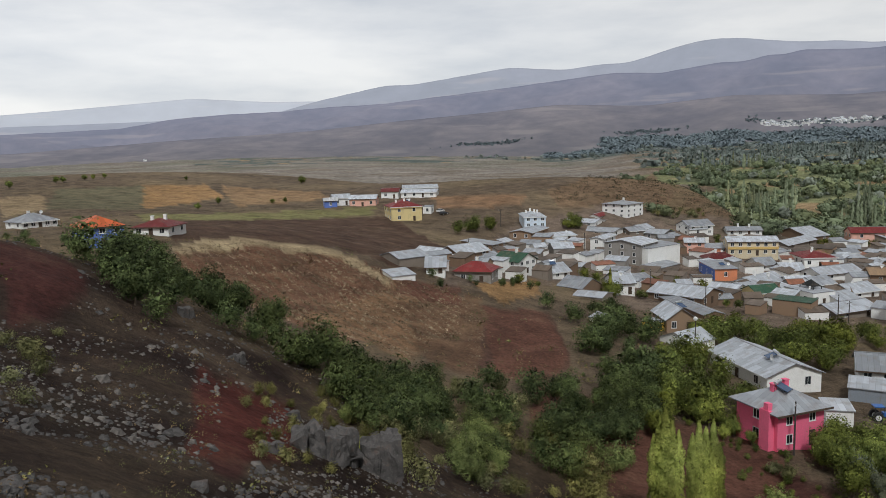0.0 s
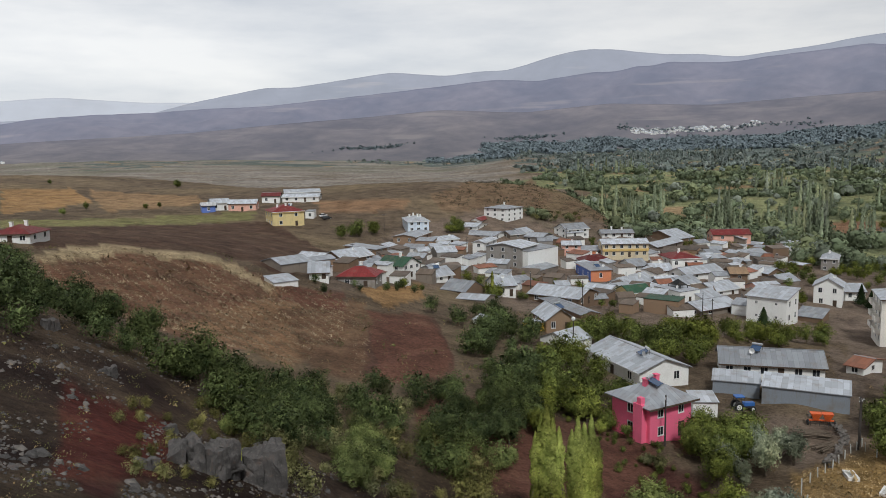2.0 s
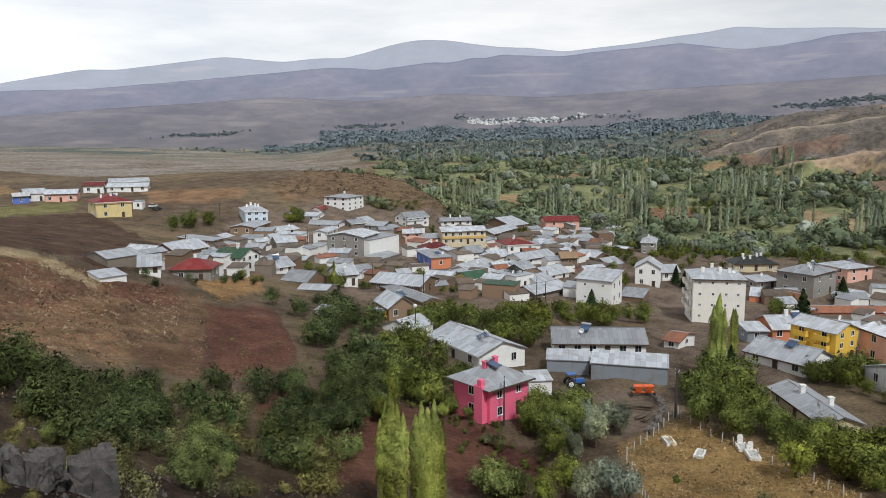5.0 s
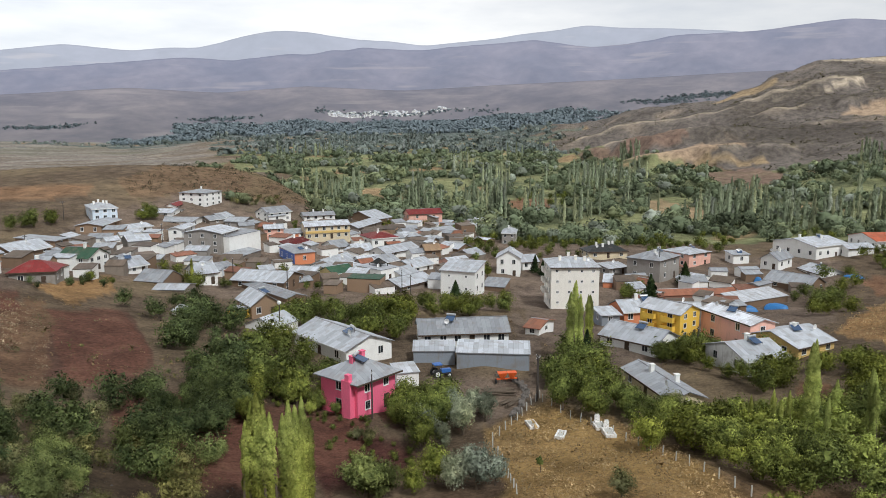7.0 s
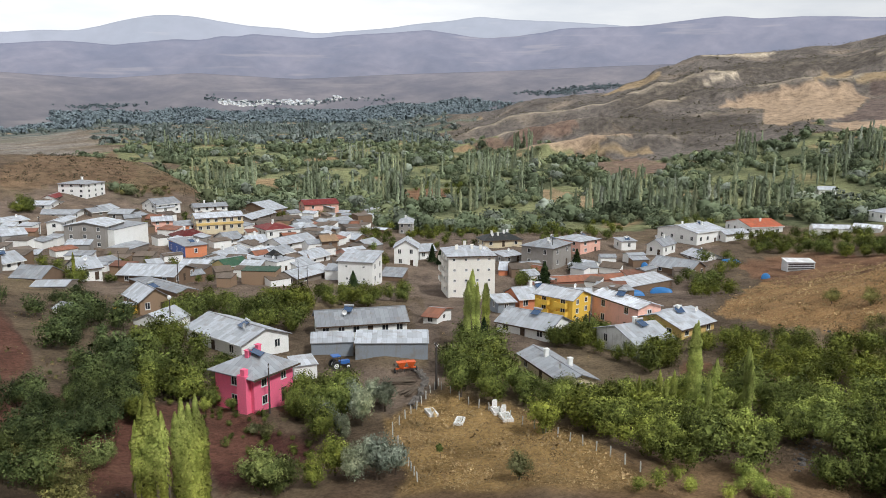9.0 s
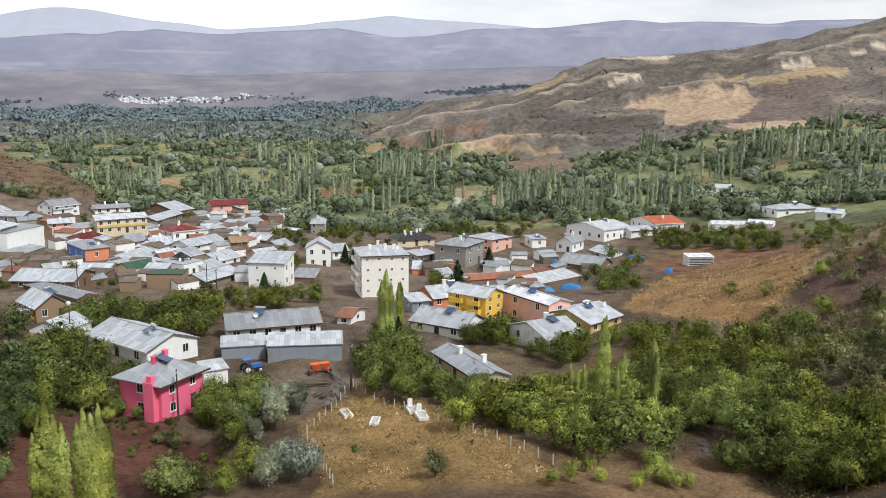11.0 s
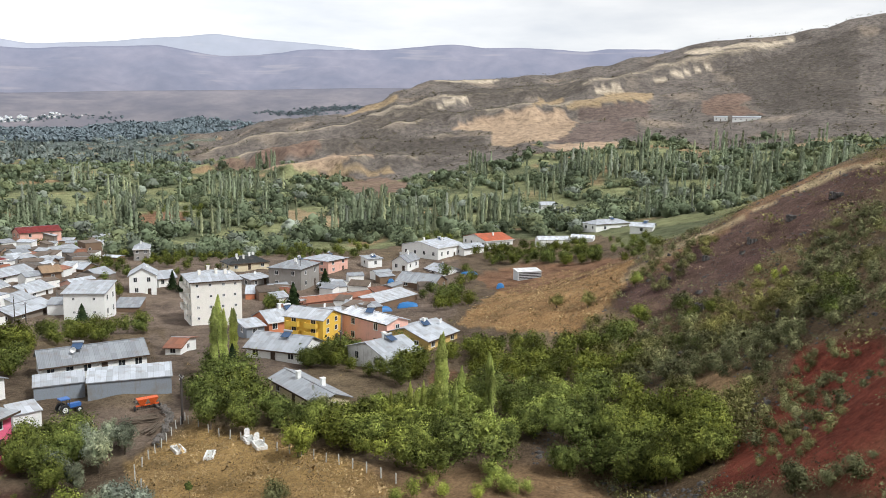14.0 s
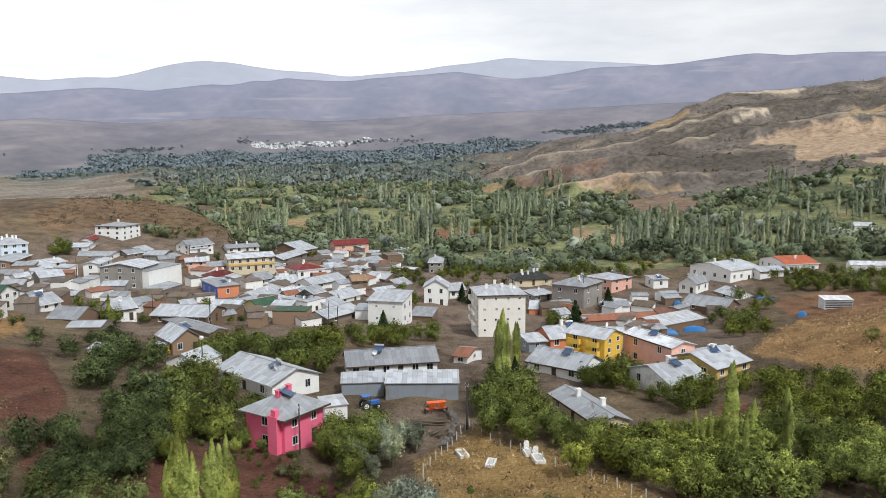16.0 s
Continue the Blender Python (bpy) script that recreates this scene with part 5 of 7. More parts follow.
house(152.9, 117.2, 3.9, -42, 11.9, 12.4, 10.6, "hip", 1.6, "cream_white", "grey", 4, 4, "cream four-storey apartment block with metal roof", chimneys=4, small=1, balconies=1)
house(228.9, 161.2, 1.9, -34, 14.3, 8.9, 2.5, "hip", 2.0, "cream", "slate", 1, 3, "cream house with a black slate-coloured roof", chimneys=4)
house(207.9, 142.3, 1.5, -14, 7.7, 9.9, 2.4, "gable", 0.8, "grey_wall", "grey", 1, 2, "grey house with a pale metal roof")
house(188.0, 132.4, 1.7, -59, 2.6, 8.4, 1.8, "gable", 1.8, "orange", "grey", 1, 0, "orange rendered house behind the apartment block")
house(212.6, 126.9, 1.7, 6, 13.5, 11.0, 6.7, "hip", 1.8, "grey_wall", "grey", 2, 2, "grey block two-storey house with hipped roof", chimneys=2, heater=1)
house(240.0, 132.0, 1.7, -10, 10.9, 11.5, 4.5, "hip", 1.4, "salmon", "grey", 2, 2, "brick-red and white two-storey house", heater=1)
house(211.7, 120.5, 1.0, -89, 7.1, 8.4, 1.8, "gable", 1.4, "white", "grey", 1, 0, "low white shed with a pale roof")
house(190.2, 110.1, 1.1, -35, 18.3, 5.4, 1.8, "gable", 1.2, "brick", "rust", 1, 0, "long brick stable with a rusty red roof")
house(203.1, 103.2, 0.8, -27, 8.9, 5.4, 1.8, "gable", 1.0, "brick", "rust", 1, 0, "brick outhouse with a rusty roof")
house(149.8, 95.6, 5.1, -30, 9.1, 7.9, 2.8, "gable", 1.8, "orange", "grey", 1, 3, "orange house with grey roof and porch", heater=1, chimneys=1)
house(141.5, 98.4, 5.4, -35, 4.1, 5.9, 2.4, "shed", 0.5, "sheet", "grey", 1, 1, "grey annexe of sheet metal")
house(141.8, 79.5, 6.2, -2, 7.1, 9.5, 5.7, "end", 1.4, "yellow", "pale_roof", 3, 2, "bright yellow three-storey house with white roof", balconies=1)
house(143.4, 72.8, 6.0, -113, 14.4, 5.9, 5.9, "gable", 0.9, "salmon", "pale_roof", 2, 2, "salmon pink house with pale roof beside the yellow one", heater=1)
house(122.8, 81.6, 6.9, -87, 11.8, 8.9, 2.4, "gable", 2.0, "white", "grey", 1, 3, "whitewashed house with a patched grey roof", heater=1)
house(99.9, 62.8, 8.5, -120, 15.2, 5.4, 2.4, "gable", 1.0, "cream", "grey", 1, 3, "low cream house under a wide grey roof", chimneys=2)
house(126.4, 56.0, 7.7, -25, 8.5, 11.3, 2.8, "gable", 1.8, "whitewash", "grey", 1, 2, "stained whitewashed stone house with grey roof", heater=1, chimneys=1)
house(143.8, 55.1, 7.6, -13, 10.5, 11.4, 2.3, "gable", 1.8, "ochre", "grey", 1, 3, "ochre-walled house with a large grey roof", heater=1, chimneys=1)
house(254.1, 124.4, 1.8, -35, 5.7, 5.9, 3.2, "shed", 0.5, "white", "grey", 1, 1, "small white cube-shaped village house", heater=1)
house(250.4, 112.9, 1.8, -91, 6.0, 9.9, 3.6, "end", 2.0, "white", "grey", 1, 2, "white house with gable and grey roof", chimneys=1)
house(226.4, 96.6, 1.1, -95, 13.7, 8.9, 2.3, "gable", 2.2, "mud", "grey", 1, 2, "mud-walled barn with a pale gable roof")
house(253.5, 101.4, 0.8, -123, 10.5, 8.9, 1.8, "gable", 1.6, "white", "grey", 1, 1, "white house with long sloping roof sheets", heater=1)
house(199.1, 90.5, 1.9, -15, 18.2, 6.4, 1.8, "shed", 1.2, "mud", "pale_roof", 1, 0, "open shed with a pale metal roof")
house(283.9, 106.0, 2.3, -15, 17.1, 18.0, 4.8, "gable", 1.8, "white", "grey", 1, 4, "large white farmhouse with a pale roof", chimneys=2, heater=1)
house(291.8, 99.2, 2.6, -27, 11.1, 6.9, 3.4, "gable", 1.2, "white", "grey", 1, 1, "low white outbuilding joined to a farmhouse")
house(307.9, 93.6, 3.7, -37, 13.7, 17.1, 3.7, "gable", 2.0, "white", "tile_red", 1, 3, "white house with an orange-red tiled roof", chimneys=1)
house(247.0, 64.4, 3.1, -52, 8.2, 4.4, 2.9, "shed", 0.5, "slatted", "white", 1, 0, "white container-like shed with dark slats", slats=1)
house(344.5, 52.8, 9.4, -39, 20.1, 8.9, 3.4, "hip", 1.6, "white", "grey", 1, 2, "white house with a low hipped roof in an orchard", heater=1)
house(-62.5, 235.9, 29.1, 43, 10.1, 8.9, 1.9, "hip", 2.0, "white", "grey", 1, 5, "white house with a long balcony and grey roof", chimneys=1)
house(-33.4, 169.8, 30.5, 24, 8.2, 8.9, 4.1, "hip", 2.0, "blue", "orange_roof", 2, 3, "blue house with an orange metal roof")
house(-26.8, 188.0, 30.1, -20, 8.5, 8.9, 2.2, "hip", 1.6, "white", "red", 1, 3, "white house with a red hipped roof", chimneys=2)
house(76.3, 90.8, 8.4, -26, 3.6, 3.9, 2.7, "shed", 0.4, "white", "pale_roof", 1, 0, "pale lean-to roof beside the pink house")
house(78.0, 146.5, 9.2, 17, 3.5, 3.0, 1.8, "flat", 0.3, "yellow", "grey", 1, 0, "yellow painted porch of a tan house")
house(66.1, 329.5, 18.8, -25, 3.6, 5.0, 3.2, "flat", 0.3, "white", "grey", 1, 1, "white flat-roofed annexe beside the yellow house")
house(71.3, 375.6, 22.7, -21, 17.5, 9.0, 2.6, "gable", 1.2, "white", "grey", 1, 4, "long low house under a grey sheet-metal roof")
house(289.0, 280.9, -3.6, -56, 11.8, 8.0, 2.8, "gable", 1.2, "white", "grey", 1, 2, "white farmhouse at the edge of the trees")
house(309.2, 70.8, 6.7, -61, 13.1, 6.0, 2.0, "gable", 1.2, "white", "pale_roof", 1, 0, "low greenhouse with a white roof")
house(311.8, 60.3, 8.1, -89, 9.1, 5.0, 1.8, "gable", 1.0, "white", "pale_roof", 1, 0, "low polytunnel with a white cover")
house(497.6, 118.7, FARM_Z[0], -57, 10.1, 8.0, 3.0, "gable", 1.6, "white", "grey", 1, 1, "small white house among valley trees")
house(317.1, 37.8, 12.3, -93, 8.9, 7.0, 3.0, "gable", 1.2, "white", "grey", 1, 1, "white outbuilding in an orchard", heater=1)
house(989.7, 33.0, FARM_Z[1], -88, 15.2, 10.0, 4.5, "gable", 1.4, "white", "grey", 1, 3, "distant white farm building")
house(984.1, 4.6, FARM_Z[2], -89, 30.6, 10.0, 4.5, "gable", 1.4, "white", "grey", 1, 5, "distant long white farm building")
house(27.3, 357.8, 21.1, 1, 5.7, 7.0, 3.2, "gable", 1.2, "blue", "white", 1, 1, "small house with blue walls")
house(33.0, 363.6, 21.4, 5, 8.0, 8.0, 3.6, "gable", 1.6, "white", "grey", 1, 2, "white house on the plateau")
house(41.9, 359.4, 20.8, -17, 12.2, 9.0, 3.6, "gable", 1.6, "salmon", "grey", 1, 3, "salmon house on the plateau edge")
house(57.6, 378.5, 22.5, -17, 8.4, 8.0, 3.6, "gable", 1.4, "white", "red", 1, 2, "plateau house with a red roof")
house(74.5, 385.8, 23.6, -5, 17.2, 9.0, 3.4, "gable", 1.2, "white", "grey", 1, 4, "long white plateau house")


def small_sheds(count, seed, *corners):
    """The many small stores, stables and walled yards squeezed between the houses."""
    g = random.Random(seed)
    xs, ys = [c[0] for c in corners], [c[1] for c in corners]
    done = tries = 0
    while done < count and tries < 3000:
        tries += 1
        x, y = g.uniform(min(xs), max(xs)), g.uniform(min(ys), max(ys))
        w, d = g.uniform(3.5, 7.5), g.uniform(3.0, 5.0)
        if not inside(np.array(x), np.array(y), corners) or any(math.hypot(x - hx, y - hy) < hr * 0.8 + 1.7 for hx, hy, hr in HOUSE_SPOTS):
            continue
        wall = g.choice(["mud", "stone", "white", "white", "white", "tan", "grey_wall"])
        kind = g.choice(["shed", "shed", "gable", "flat"])
        turn = -math.degrees(math.atan2(x, y)) + g.choice([-35, -20, 15, 30, 60])
        words = {"mud": "mud-walled", "stone": "rough stone", "white": "whitewashed", "tan": "tan rendered", "grey_wall": "grey block", "brick": "red brick"}[wall]
        house(x, y, float(height(x, y)), turn, w, d, g.uniform(2.0, 2.8), kind, g.uniform(0.4, 1.2), wall, g.choice(["grey", "grey", "grey", "rust", "brown"]) if kind != "flat" else "brown", 1, 0,
              "small " + words + " outhouse among village houses")
        done += 1


small_sheds(34, 1, (30, 189), (82, 264), (114, 283), (83, 207), (40, 177))
small_sheds(95, 2, (100, 245), (132, 281), (194, 276), (240, 254), (189, 186), (148, 156), (124, 166), (100, 174))
small_sheds(22, 3, (228, 280), (294, 290), (228, 221), (204, 243))
small_sheds(18, 4, (191, 137), (236, 121), (252, 98), (204, 83), (158, 90))
small_sheds(6, 5, (210, 141), (227, 117), (177, 91), (174, 117))

thicket("bush", 60, 0.6, 1.5, (55, 100), (66, 94), (59, 68), (52, 64), (52, 85))
thicket("bush", 30, 0.6, 1.3, (45, 116), (56, 121), (53, 93), (42, 91))
thicket("bushy", 10, 1.5, 3, (48, 68), (54, 67), (48, 58), (44, 61))
thicket("shrub", 40, 0.6, 1.4, (-3, 61), (7, 78), (9, 60), (0, 37), (-2, 40))
thicket("bush", 20, 3, 5, (20, 95), (35, 106), (39, 87), (30, 76), (19, 71))
thicket("shrub", 40, 1.5, 3, (12, 89), (36, 108), (41, 87), (32, 74), (7, 50))
thicket("bushy", 14, 2.2, 4, (28, 85), (38, 89), (42, 75), (28, 73))
grove("bush", 8, 3.5, 5.5, (26, 97), (39, 103), (42, 87), (30, 80))
grove("bush", 26, 3.5, 6, (58, 125), (75, 119), (67, 95), (53, 93), (43, 102))
thicket("bush", 26, 3, 5, (56, 127), (77, 121), (66, 94), (51, 90), (41, 100))
grove("bush", 26, 3.5, 6, (62, 138), (73, 146), (79, 124), (92, 110), (116, 136), (100, 152))
thicket("bush", 30, 3, 5, (62, 138), (73, 146), (79, 124), (92, 110), (116, 136), (100, 152))
grove("bush", 14, 4, 6, (67, 85), (79, 83), (72, 75), (62, 74))
grove("bush", 14, 4, 6.5, (105, 84), (112, 82), (96, 62), (92, 69))
grove("bush", 22, 4, 6.5, (78, 49), (93, 49), (108, 41), (110, 13), (87, 2), (81, 24), (78, 37))
thicket("bush", 34, 3, 5.5, (78, 49), (93, 49), (108, 41), (110, 13), (85, 2), (80, 24), (76, 36))
grove("bushy", 18, 3.5, 5.5, (99, 48), (121, 32), (110, 13), (85, 25))
thicket("bushy", 56, 3, 5.5, (84, 49), (97, 48), (118, 31), (107, 13), (83, 25))
grove("bush", 20, 3.5, 5.5, (141, 55), (142, 18), (117, 13), (121, 41))
thicket("bush", 46, 3, 5, (140, 57), (142, 18), (116, 12), (120, 43))
grove("shrub", 26, 2.5, 4, (151, 29), (137, 12), (114, -4), (100, 5), (121, 19))
thicket("shrub", 90, 1.5, 3.5, (151, 29), (140, 13), (113, -8), (105, -4), (97, 5), (114, 18))
thicket("shrub", 40, 1.4, 3, (171, 20), (181, 8), (169, 3), (156, 15))
thicket("shrub", 60, 1.2, 3, (136, -1), (145, -16), (105, -12), (106, -5))
thicket("shrub", 40, 1.0, 2.2, (106, -3), (98, -12), (56, -7), (69, -4))
grove("bush", 24, 4, 6.5, (-19, 80), (-20, 153), (-6, 94), (7, 93), (13, 87), (6, 76), (-5, 70), (-13, 68))
thicket("bush", 46, 3, 5, (-19, 78), (-20, 153), (-6, 94), (7, 93), (14, 87), (5, 72), (-4, 69), (-13, 67))
grove("bush", 10, 4, 6, (-36, 168), (-23, 175), (-19, 154), (-16, 86))
grove("bush", 8, 2.5, 4, (-25, 81), (-40, 176), (-35, 162), (-23, 76))
thicket("bush", 20, 2, 3.5, (-56, 182), (-37, 175), (-32, 158), (-23, 72))
thicket("shrub", 44, 1.5, 3, (3, 74), (22, 103), (28, 91), (17, 72), (6, 54))
grove("bush", 20, 3, 5, (8, 88), (19, 96), (19, 85), (6, 62))
thicket("bush", 30, 2.5, 4.5, (9, 91), (21, 98), (20, 83), (5, 59))
grove("bushy", 14, 2.5, 4, (19, 81), (24, 79), (20, 67), (13, 59))
thicket("shrub", 26, 1.5, 3, (6, 58), (37, 83), (33, 69), (5, 48))
grove("bush", 12, 2.5, 4.5, (39, 101), (51, 103), (48, 87), (39, 88))
grove("bush", 10, 4, 6.5, (68, 289), (86, 299), (82, 285), (67, 281))
grove("bush", 10, 4, 6.5, (119, 306), (137, 312), (127, 296), (114, 293))
thicket("shrub", 14, 2, 4, (156, 315), (182, 325), (198, 320), (178, 307))
grove("bush", 8, 3, 5, (54, 159), (72, 172), (79, 158), (61, 147))
grove("bush", 10, 3, 4.5, (58, 156), (65, 146), (63, 127), (57, 128))
thicket("bush", 16, 1.6, 3, (34, 176), (41, 183), (66, 200), (72, 196), (64, 182), (35, 167))
grove("bush", 10, 3, 5, (187, 126), (195, 119), (180, 110), (174, 117))
grove("bush", 12, 3, 5, (136, 86), (136, 70), (119, 63), (120, 73))
thicket("bush", 20, 2.5, 4.5, (136, 86), (136, 70), (119, 56), (117, 72))
grove("bush", 12, 3, 5, (221, 94), (224, 76), (173, 62), (190, 77))
thicket("bush", 40, 3.5, 5.5, (288, 99), (285, 47), (265, 43), (269, 84))
grove("bush", 16, 3, 5, (210, 226), (254, 240), (187, 176), (182, 193))
thicket("bush", 30, 3, 5, (119, 141), (153, 136), (131, 119), (113, 132))
thicket("bush", 24, 2, 3.5, (107, 220), (146, 209), (140, 161), (93, 186))
thicket("bush", 24, 2, 3.5, (146, 289), (244, 282), (207, 240), (133, 265))
thicket("shrub", 9, 1.0, 1.7, (-18, 56), (-14, 56), (-10, 42), (-10, 32))
grove("bushy", 3, 1.5, 2.5, (5, 65), (8, 74), (8, 69), (5, 62))
tree("bush", -23.3, 382.3, 3.9)
tree("bush", -30.6, 355.4, 3.1)
tree("bush", 7.5, 383.9, 3.3)
tree("bush", 1.4, 382.8, 3.1)
tree("bush", 20.8, 497.8, 5.8)
tree("bush", -49.2, 507.6, 3.3)
tree("bush", -114.7, 471.8, 4.9)
tree("bush", -112.3, 476.6, 4.3)
tree("bush", -101.8, 502.8, 3.7)
tree("bush", -105.6, 498.4, 3.7)
tree("bush", -96.6, 509.1, 3.4)
tree("bush", -130.9, 445.1, 4.7)
tree("poplar", 108.1, 82.9, 14.0)
tree("poplar", 114.2, 84.4, 11.2)
tree("poplar", 95.3, 36.5, 12.7)
tree("poplar", 99.2, 35.1, 7.8)
tree("poplar", 98.8, 30.9, 9.6)
tree("poplar", 92.2, 39.9, 6.3)
tree("poplar", 92.8, 38.2, 5.8)
tree("poplar", 92.2, 42.8, 5.1)
tree("poplar", 87.9, 191.7, 7.6)
tree("pine", 166.6, 104.4, 9.8)
tree("pine", 209.5, 119.8, 7.3)
tree("pine", 143.6, 150.4, 4.7)
tree("shrub", 62.8, 41.7, 3.7)
tree("sapling", 64.4, 53.6, 2.2)
tree("willow", 63.4, 71.6, 5.1)
tree("willow", 65.5, 76.8, 4.3)
tree("willow", 69.7, 71.6, 6.8)
tree("willow", 72.9, 76.8, 5.3)
tree("willow", 75.4, 72.9, 5.4)
tree("willow", 76.3, 76.2, 4.5)
tree("willow", 55.8, 55.4, 6.2)
tree("willow", 53.8, 56.7, 4.9)
tree("willow", 58.7, 55.2, 4.3)
tree("willow", 63.5, 69.0, 4.4)
tree("bush", 67.7, 80.6, 6.9)
tree("bush", 71.5, 78.8, 6.2)
tree("bush", 61.6, 70.6, 5.3)
tree("bush", 64.5, 79.2, 3.4)
tree("bush", 54.3, 60.1, 5.1)
tree("bush", 51.1, 60.1, 3.6)
tree("bushy", 46.8, 62.9, 5.7)
tree("bushy", 48.6, 61.8, 4.4)
tree("shrub", 58.4, 77.5, 2.5)
tree("shrub", 57.7, 79.0, 2.2)
tree("bush", 162.8, 19.9, 4.2)
tree("shrub", 53.8, -4.3, 2.8)
tree("shrub", 158.0, 28.7, 4.1)
tree("shrub", 164.3, 36.6, 3.8)
tree("bush", 145.9, 17.0, 4.0)
tree("bush", 86.4, 68.0, 7.3)
tree("bush", 90.0, 67.2, 6.5)
tree("bush", 86.8, 62.4, 6.2)
tree("shrub", 95.0, 55.1, 4.0)
tree("poplar", 93.9, 36.3, 12.5)
tree("poplar", 94.1, 35.7, 10.0)
tree("poplar", 97.9, 34.7, 7.9)
tree("poplar", 98.2, 30.9, 9.9)
tree("poplar", 98.0, 30.3, 8.1)
tree("poplar", 91.7, 39.7, 6.2)
tree("poplar", 92.5, 38.1, 6.7)
tree("poplar", 90.9, 42.1, 5.5)
tree("poplar", 90.8, 38.4, 5.8)
tree("poplar", 93.2, 33.8, 6.6)
tree("poplar", 105.8, 81.9, 12.7)
tree("poplar", 107.4, 82.1, 14.5)
tree("poplar", 108.0, 81.5, 12.3)
tree("poplar", 114.5, 84.2, 11.2)
thicket("shrub", 60, 1.2, 2.6, (144, 10), (149, 1), (154, -8), (154, -23), (134, -20), (134, -9), (127, -2), (120, 5))
thicket("shrub", 60, 1.4, 3, (123, 10), (134, 0), (130, -8), (125, -19), (98, -16), (108, -7), (108, -0), (107, 6))
thicket("shrub", 50, 0.6, 1.2, (82, -1), (101, -7), (90, -15), (48, -9), (61, -1))
thicket("bushy", 16, 1.6, 3, (140, 23), (138, 14), (126, 12), (117, 17))
thicket("shrub", 24, 2, 3.6, (99, 3), (98, -2), (78, -3), (81, 2))
grove("bush", 14, 4, 6.5, (98, 16), (97, 3), (79, -0), (84, 11))
thicket("bush", 26, 2.5, 4.5, (105, 20), (98, 3), (78, 0), (85, 15))
thicket("bushy", 14, 1.5, 3, (73, 36), (80, 24), (77, 17), (66, 31))
grove("bush", 9, 3.5, 5.5, (288, 42), (322, 26), (190, 14), (185, 25))
tree("poplar", 33.8, 64.1, 10.0)
tree("poplar", 34.2, 63.7, 11.8)
tree("poplar", 34.5, 63.2, 12.6)
tree("poplar", 34.9, 62.7, 11.4)
tree("poplar", 35.4, 62.4, 10.6)
tree("poplar", 36.5, 61.9, 10.5)
tree("poplar", 37.1, 61.8, 11.8)
tree("poplar", 37.8, 61.8, 11.3)
tree("poplar", 38.5, 61.7, 12.2)
tree("poplar", 39.1, 61.6, 10.1)
thicket("bush", 16, 1.6, 3, (47, 105), (55, 104), (58, 96), (48, 96))
thicket("bush", 14, 1.2, 2.4, (63, 118), (69, 111), (64, 98), (58, 101))
tree("bush", 60.2, 91.6, 3.6)
tree("bushy", 57.9, 90.3, 2.7)
tree("bush", 60.5, 87.9, 2.3)
thicket("bush", 44, 2.5, 5, (281, 239), (339, 214), (370, 145), (317, 109), (281, 145), (247, 193))
thicket("bush", 26, 2.5, 4.5, (286, 80), (313, 52), (294, 29), (271, 39), (269, 63))
thicket("bush", 24, 2.5, 4.5, (227, 296), (281, 299), (308, 283), (269, 248), (235, 273))
grove("bush", 16, 4.5, 7, (59, 139), (69, 147), (79, 145), (82, 135), (73, 118), (59, 110), (51, 112), (50, 119))
grove("bush", 16, 4, 6.5, (61, 120), (79, 122), (72, 110), (58, 96), (51, 96), (52, 105))
grove("bush", 12, 4.5, 7, (103, 139), (113, 131), (88, 103), (84, 105), (90, 125))
grove("bush", 8, 4, 5.5, (40, 95), (50, 97), (50, 90), (41, 86), (37, 88))
grove("bush", 10, 4.5, 6.5, (98, 81), (107, 77), (95, 66), (88, 67), (87, 72))
grove("bush", 18, 3.5, 5.5, (91, 65), (90, 59), (83, 42), (77, 30), (78, 28), (91, 46), (95, 57))
thicket("bushy", 24, 3, 5, (88, 49), (100, 43), (96, 34), (93, 27), (81, 24), (79, 31), (84, 42))
grove("bush", 20, 4, 6.5, (118, 42), (138, 42), (138, 22), (105, 16), (100, 29))
grove("bush", 14, 4.5, 6.5, (93, 17), (95, 8), (90, 2), (73, 1), (76, 8), (84, 14))
grove("bush", 12, 4, 6, (130, 66), (144, 64), (124, 51), (113, 51))
thicket("bush", 22, 3, 5.5, (246, 231), (264, 226), (256, 183), (227, 163), (208, 184))
thicket("bush", 36, 3, 5.5, (295, 246), (326, 227), (302, 167), (284, 135), (256, 142), (245, 176))
thicket("bush", 24, 3, 5.5, (293, 96), (317, 71), (300, 52), (273, 47), (283, 78))
thicket("bush", 30, 3.5, 6, (347, 371), (414, 362), (464, 332), (425, 304), (338, 335))
thicket("bushy", 14, 2.2, 3.8, (88, 59), (84, 50), (78, 37), (75, 29), (79, 25), (86, 34), (91, 46), (94, 57))
thicket("bush", 16, 2.5, 4.2, (89, 62), (85, 51), (79, 37), (76, 30), (79, 26), (86, 34), (91, 46), (94, 57))
thicket("shrub", 18, 2.2, 3.8, (130, -8), (122, -11), (111, -16), (101, -13), (101, -11), (108, -7))
thicket("bush", 7, 2.4, 3.8, (125, -8), (122, -11), (111, -14), (103, -12), (108, -8))
thicket("shrub", 44, 1.8, 3.4, (148, 18), (148, 5), (134, 0), (115, -0), (104, 3), (121, 12))
thicket("bush", 12, 2, 3.2, (148, 18), (148, 5), (135, 1), (123, 1), (121, 8))
thicket("shrub", 20, 1.6, 2.8, (117, -2), (108, -9), (101, -7), (98, -2))
thicket("bushy", 3, 1.6, 2.4, (151, -2), (147, -6), (141, -8), (146, -3))
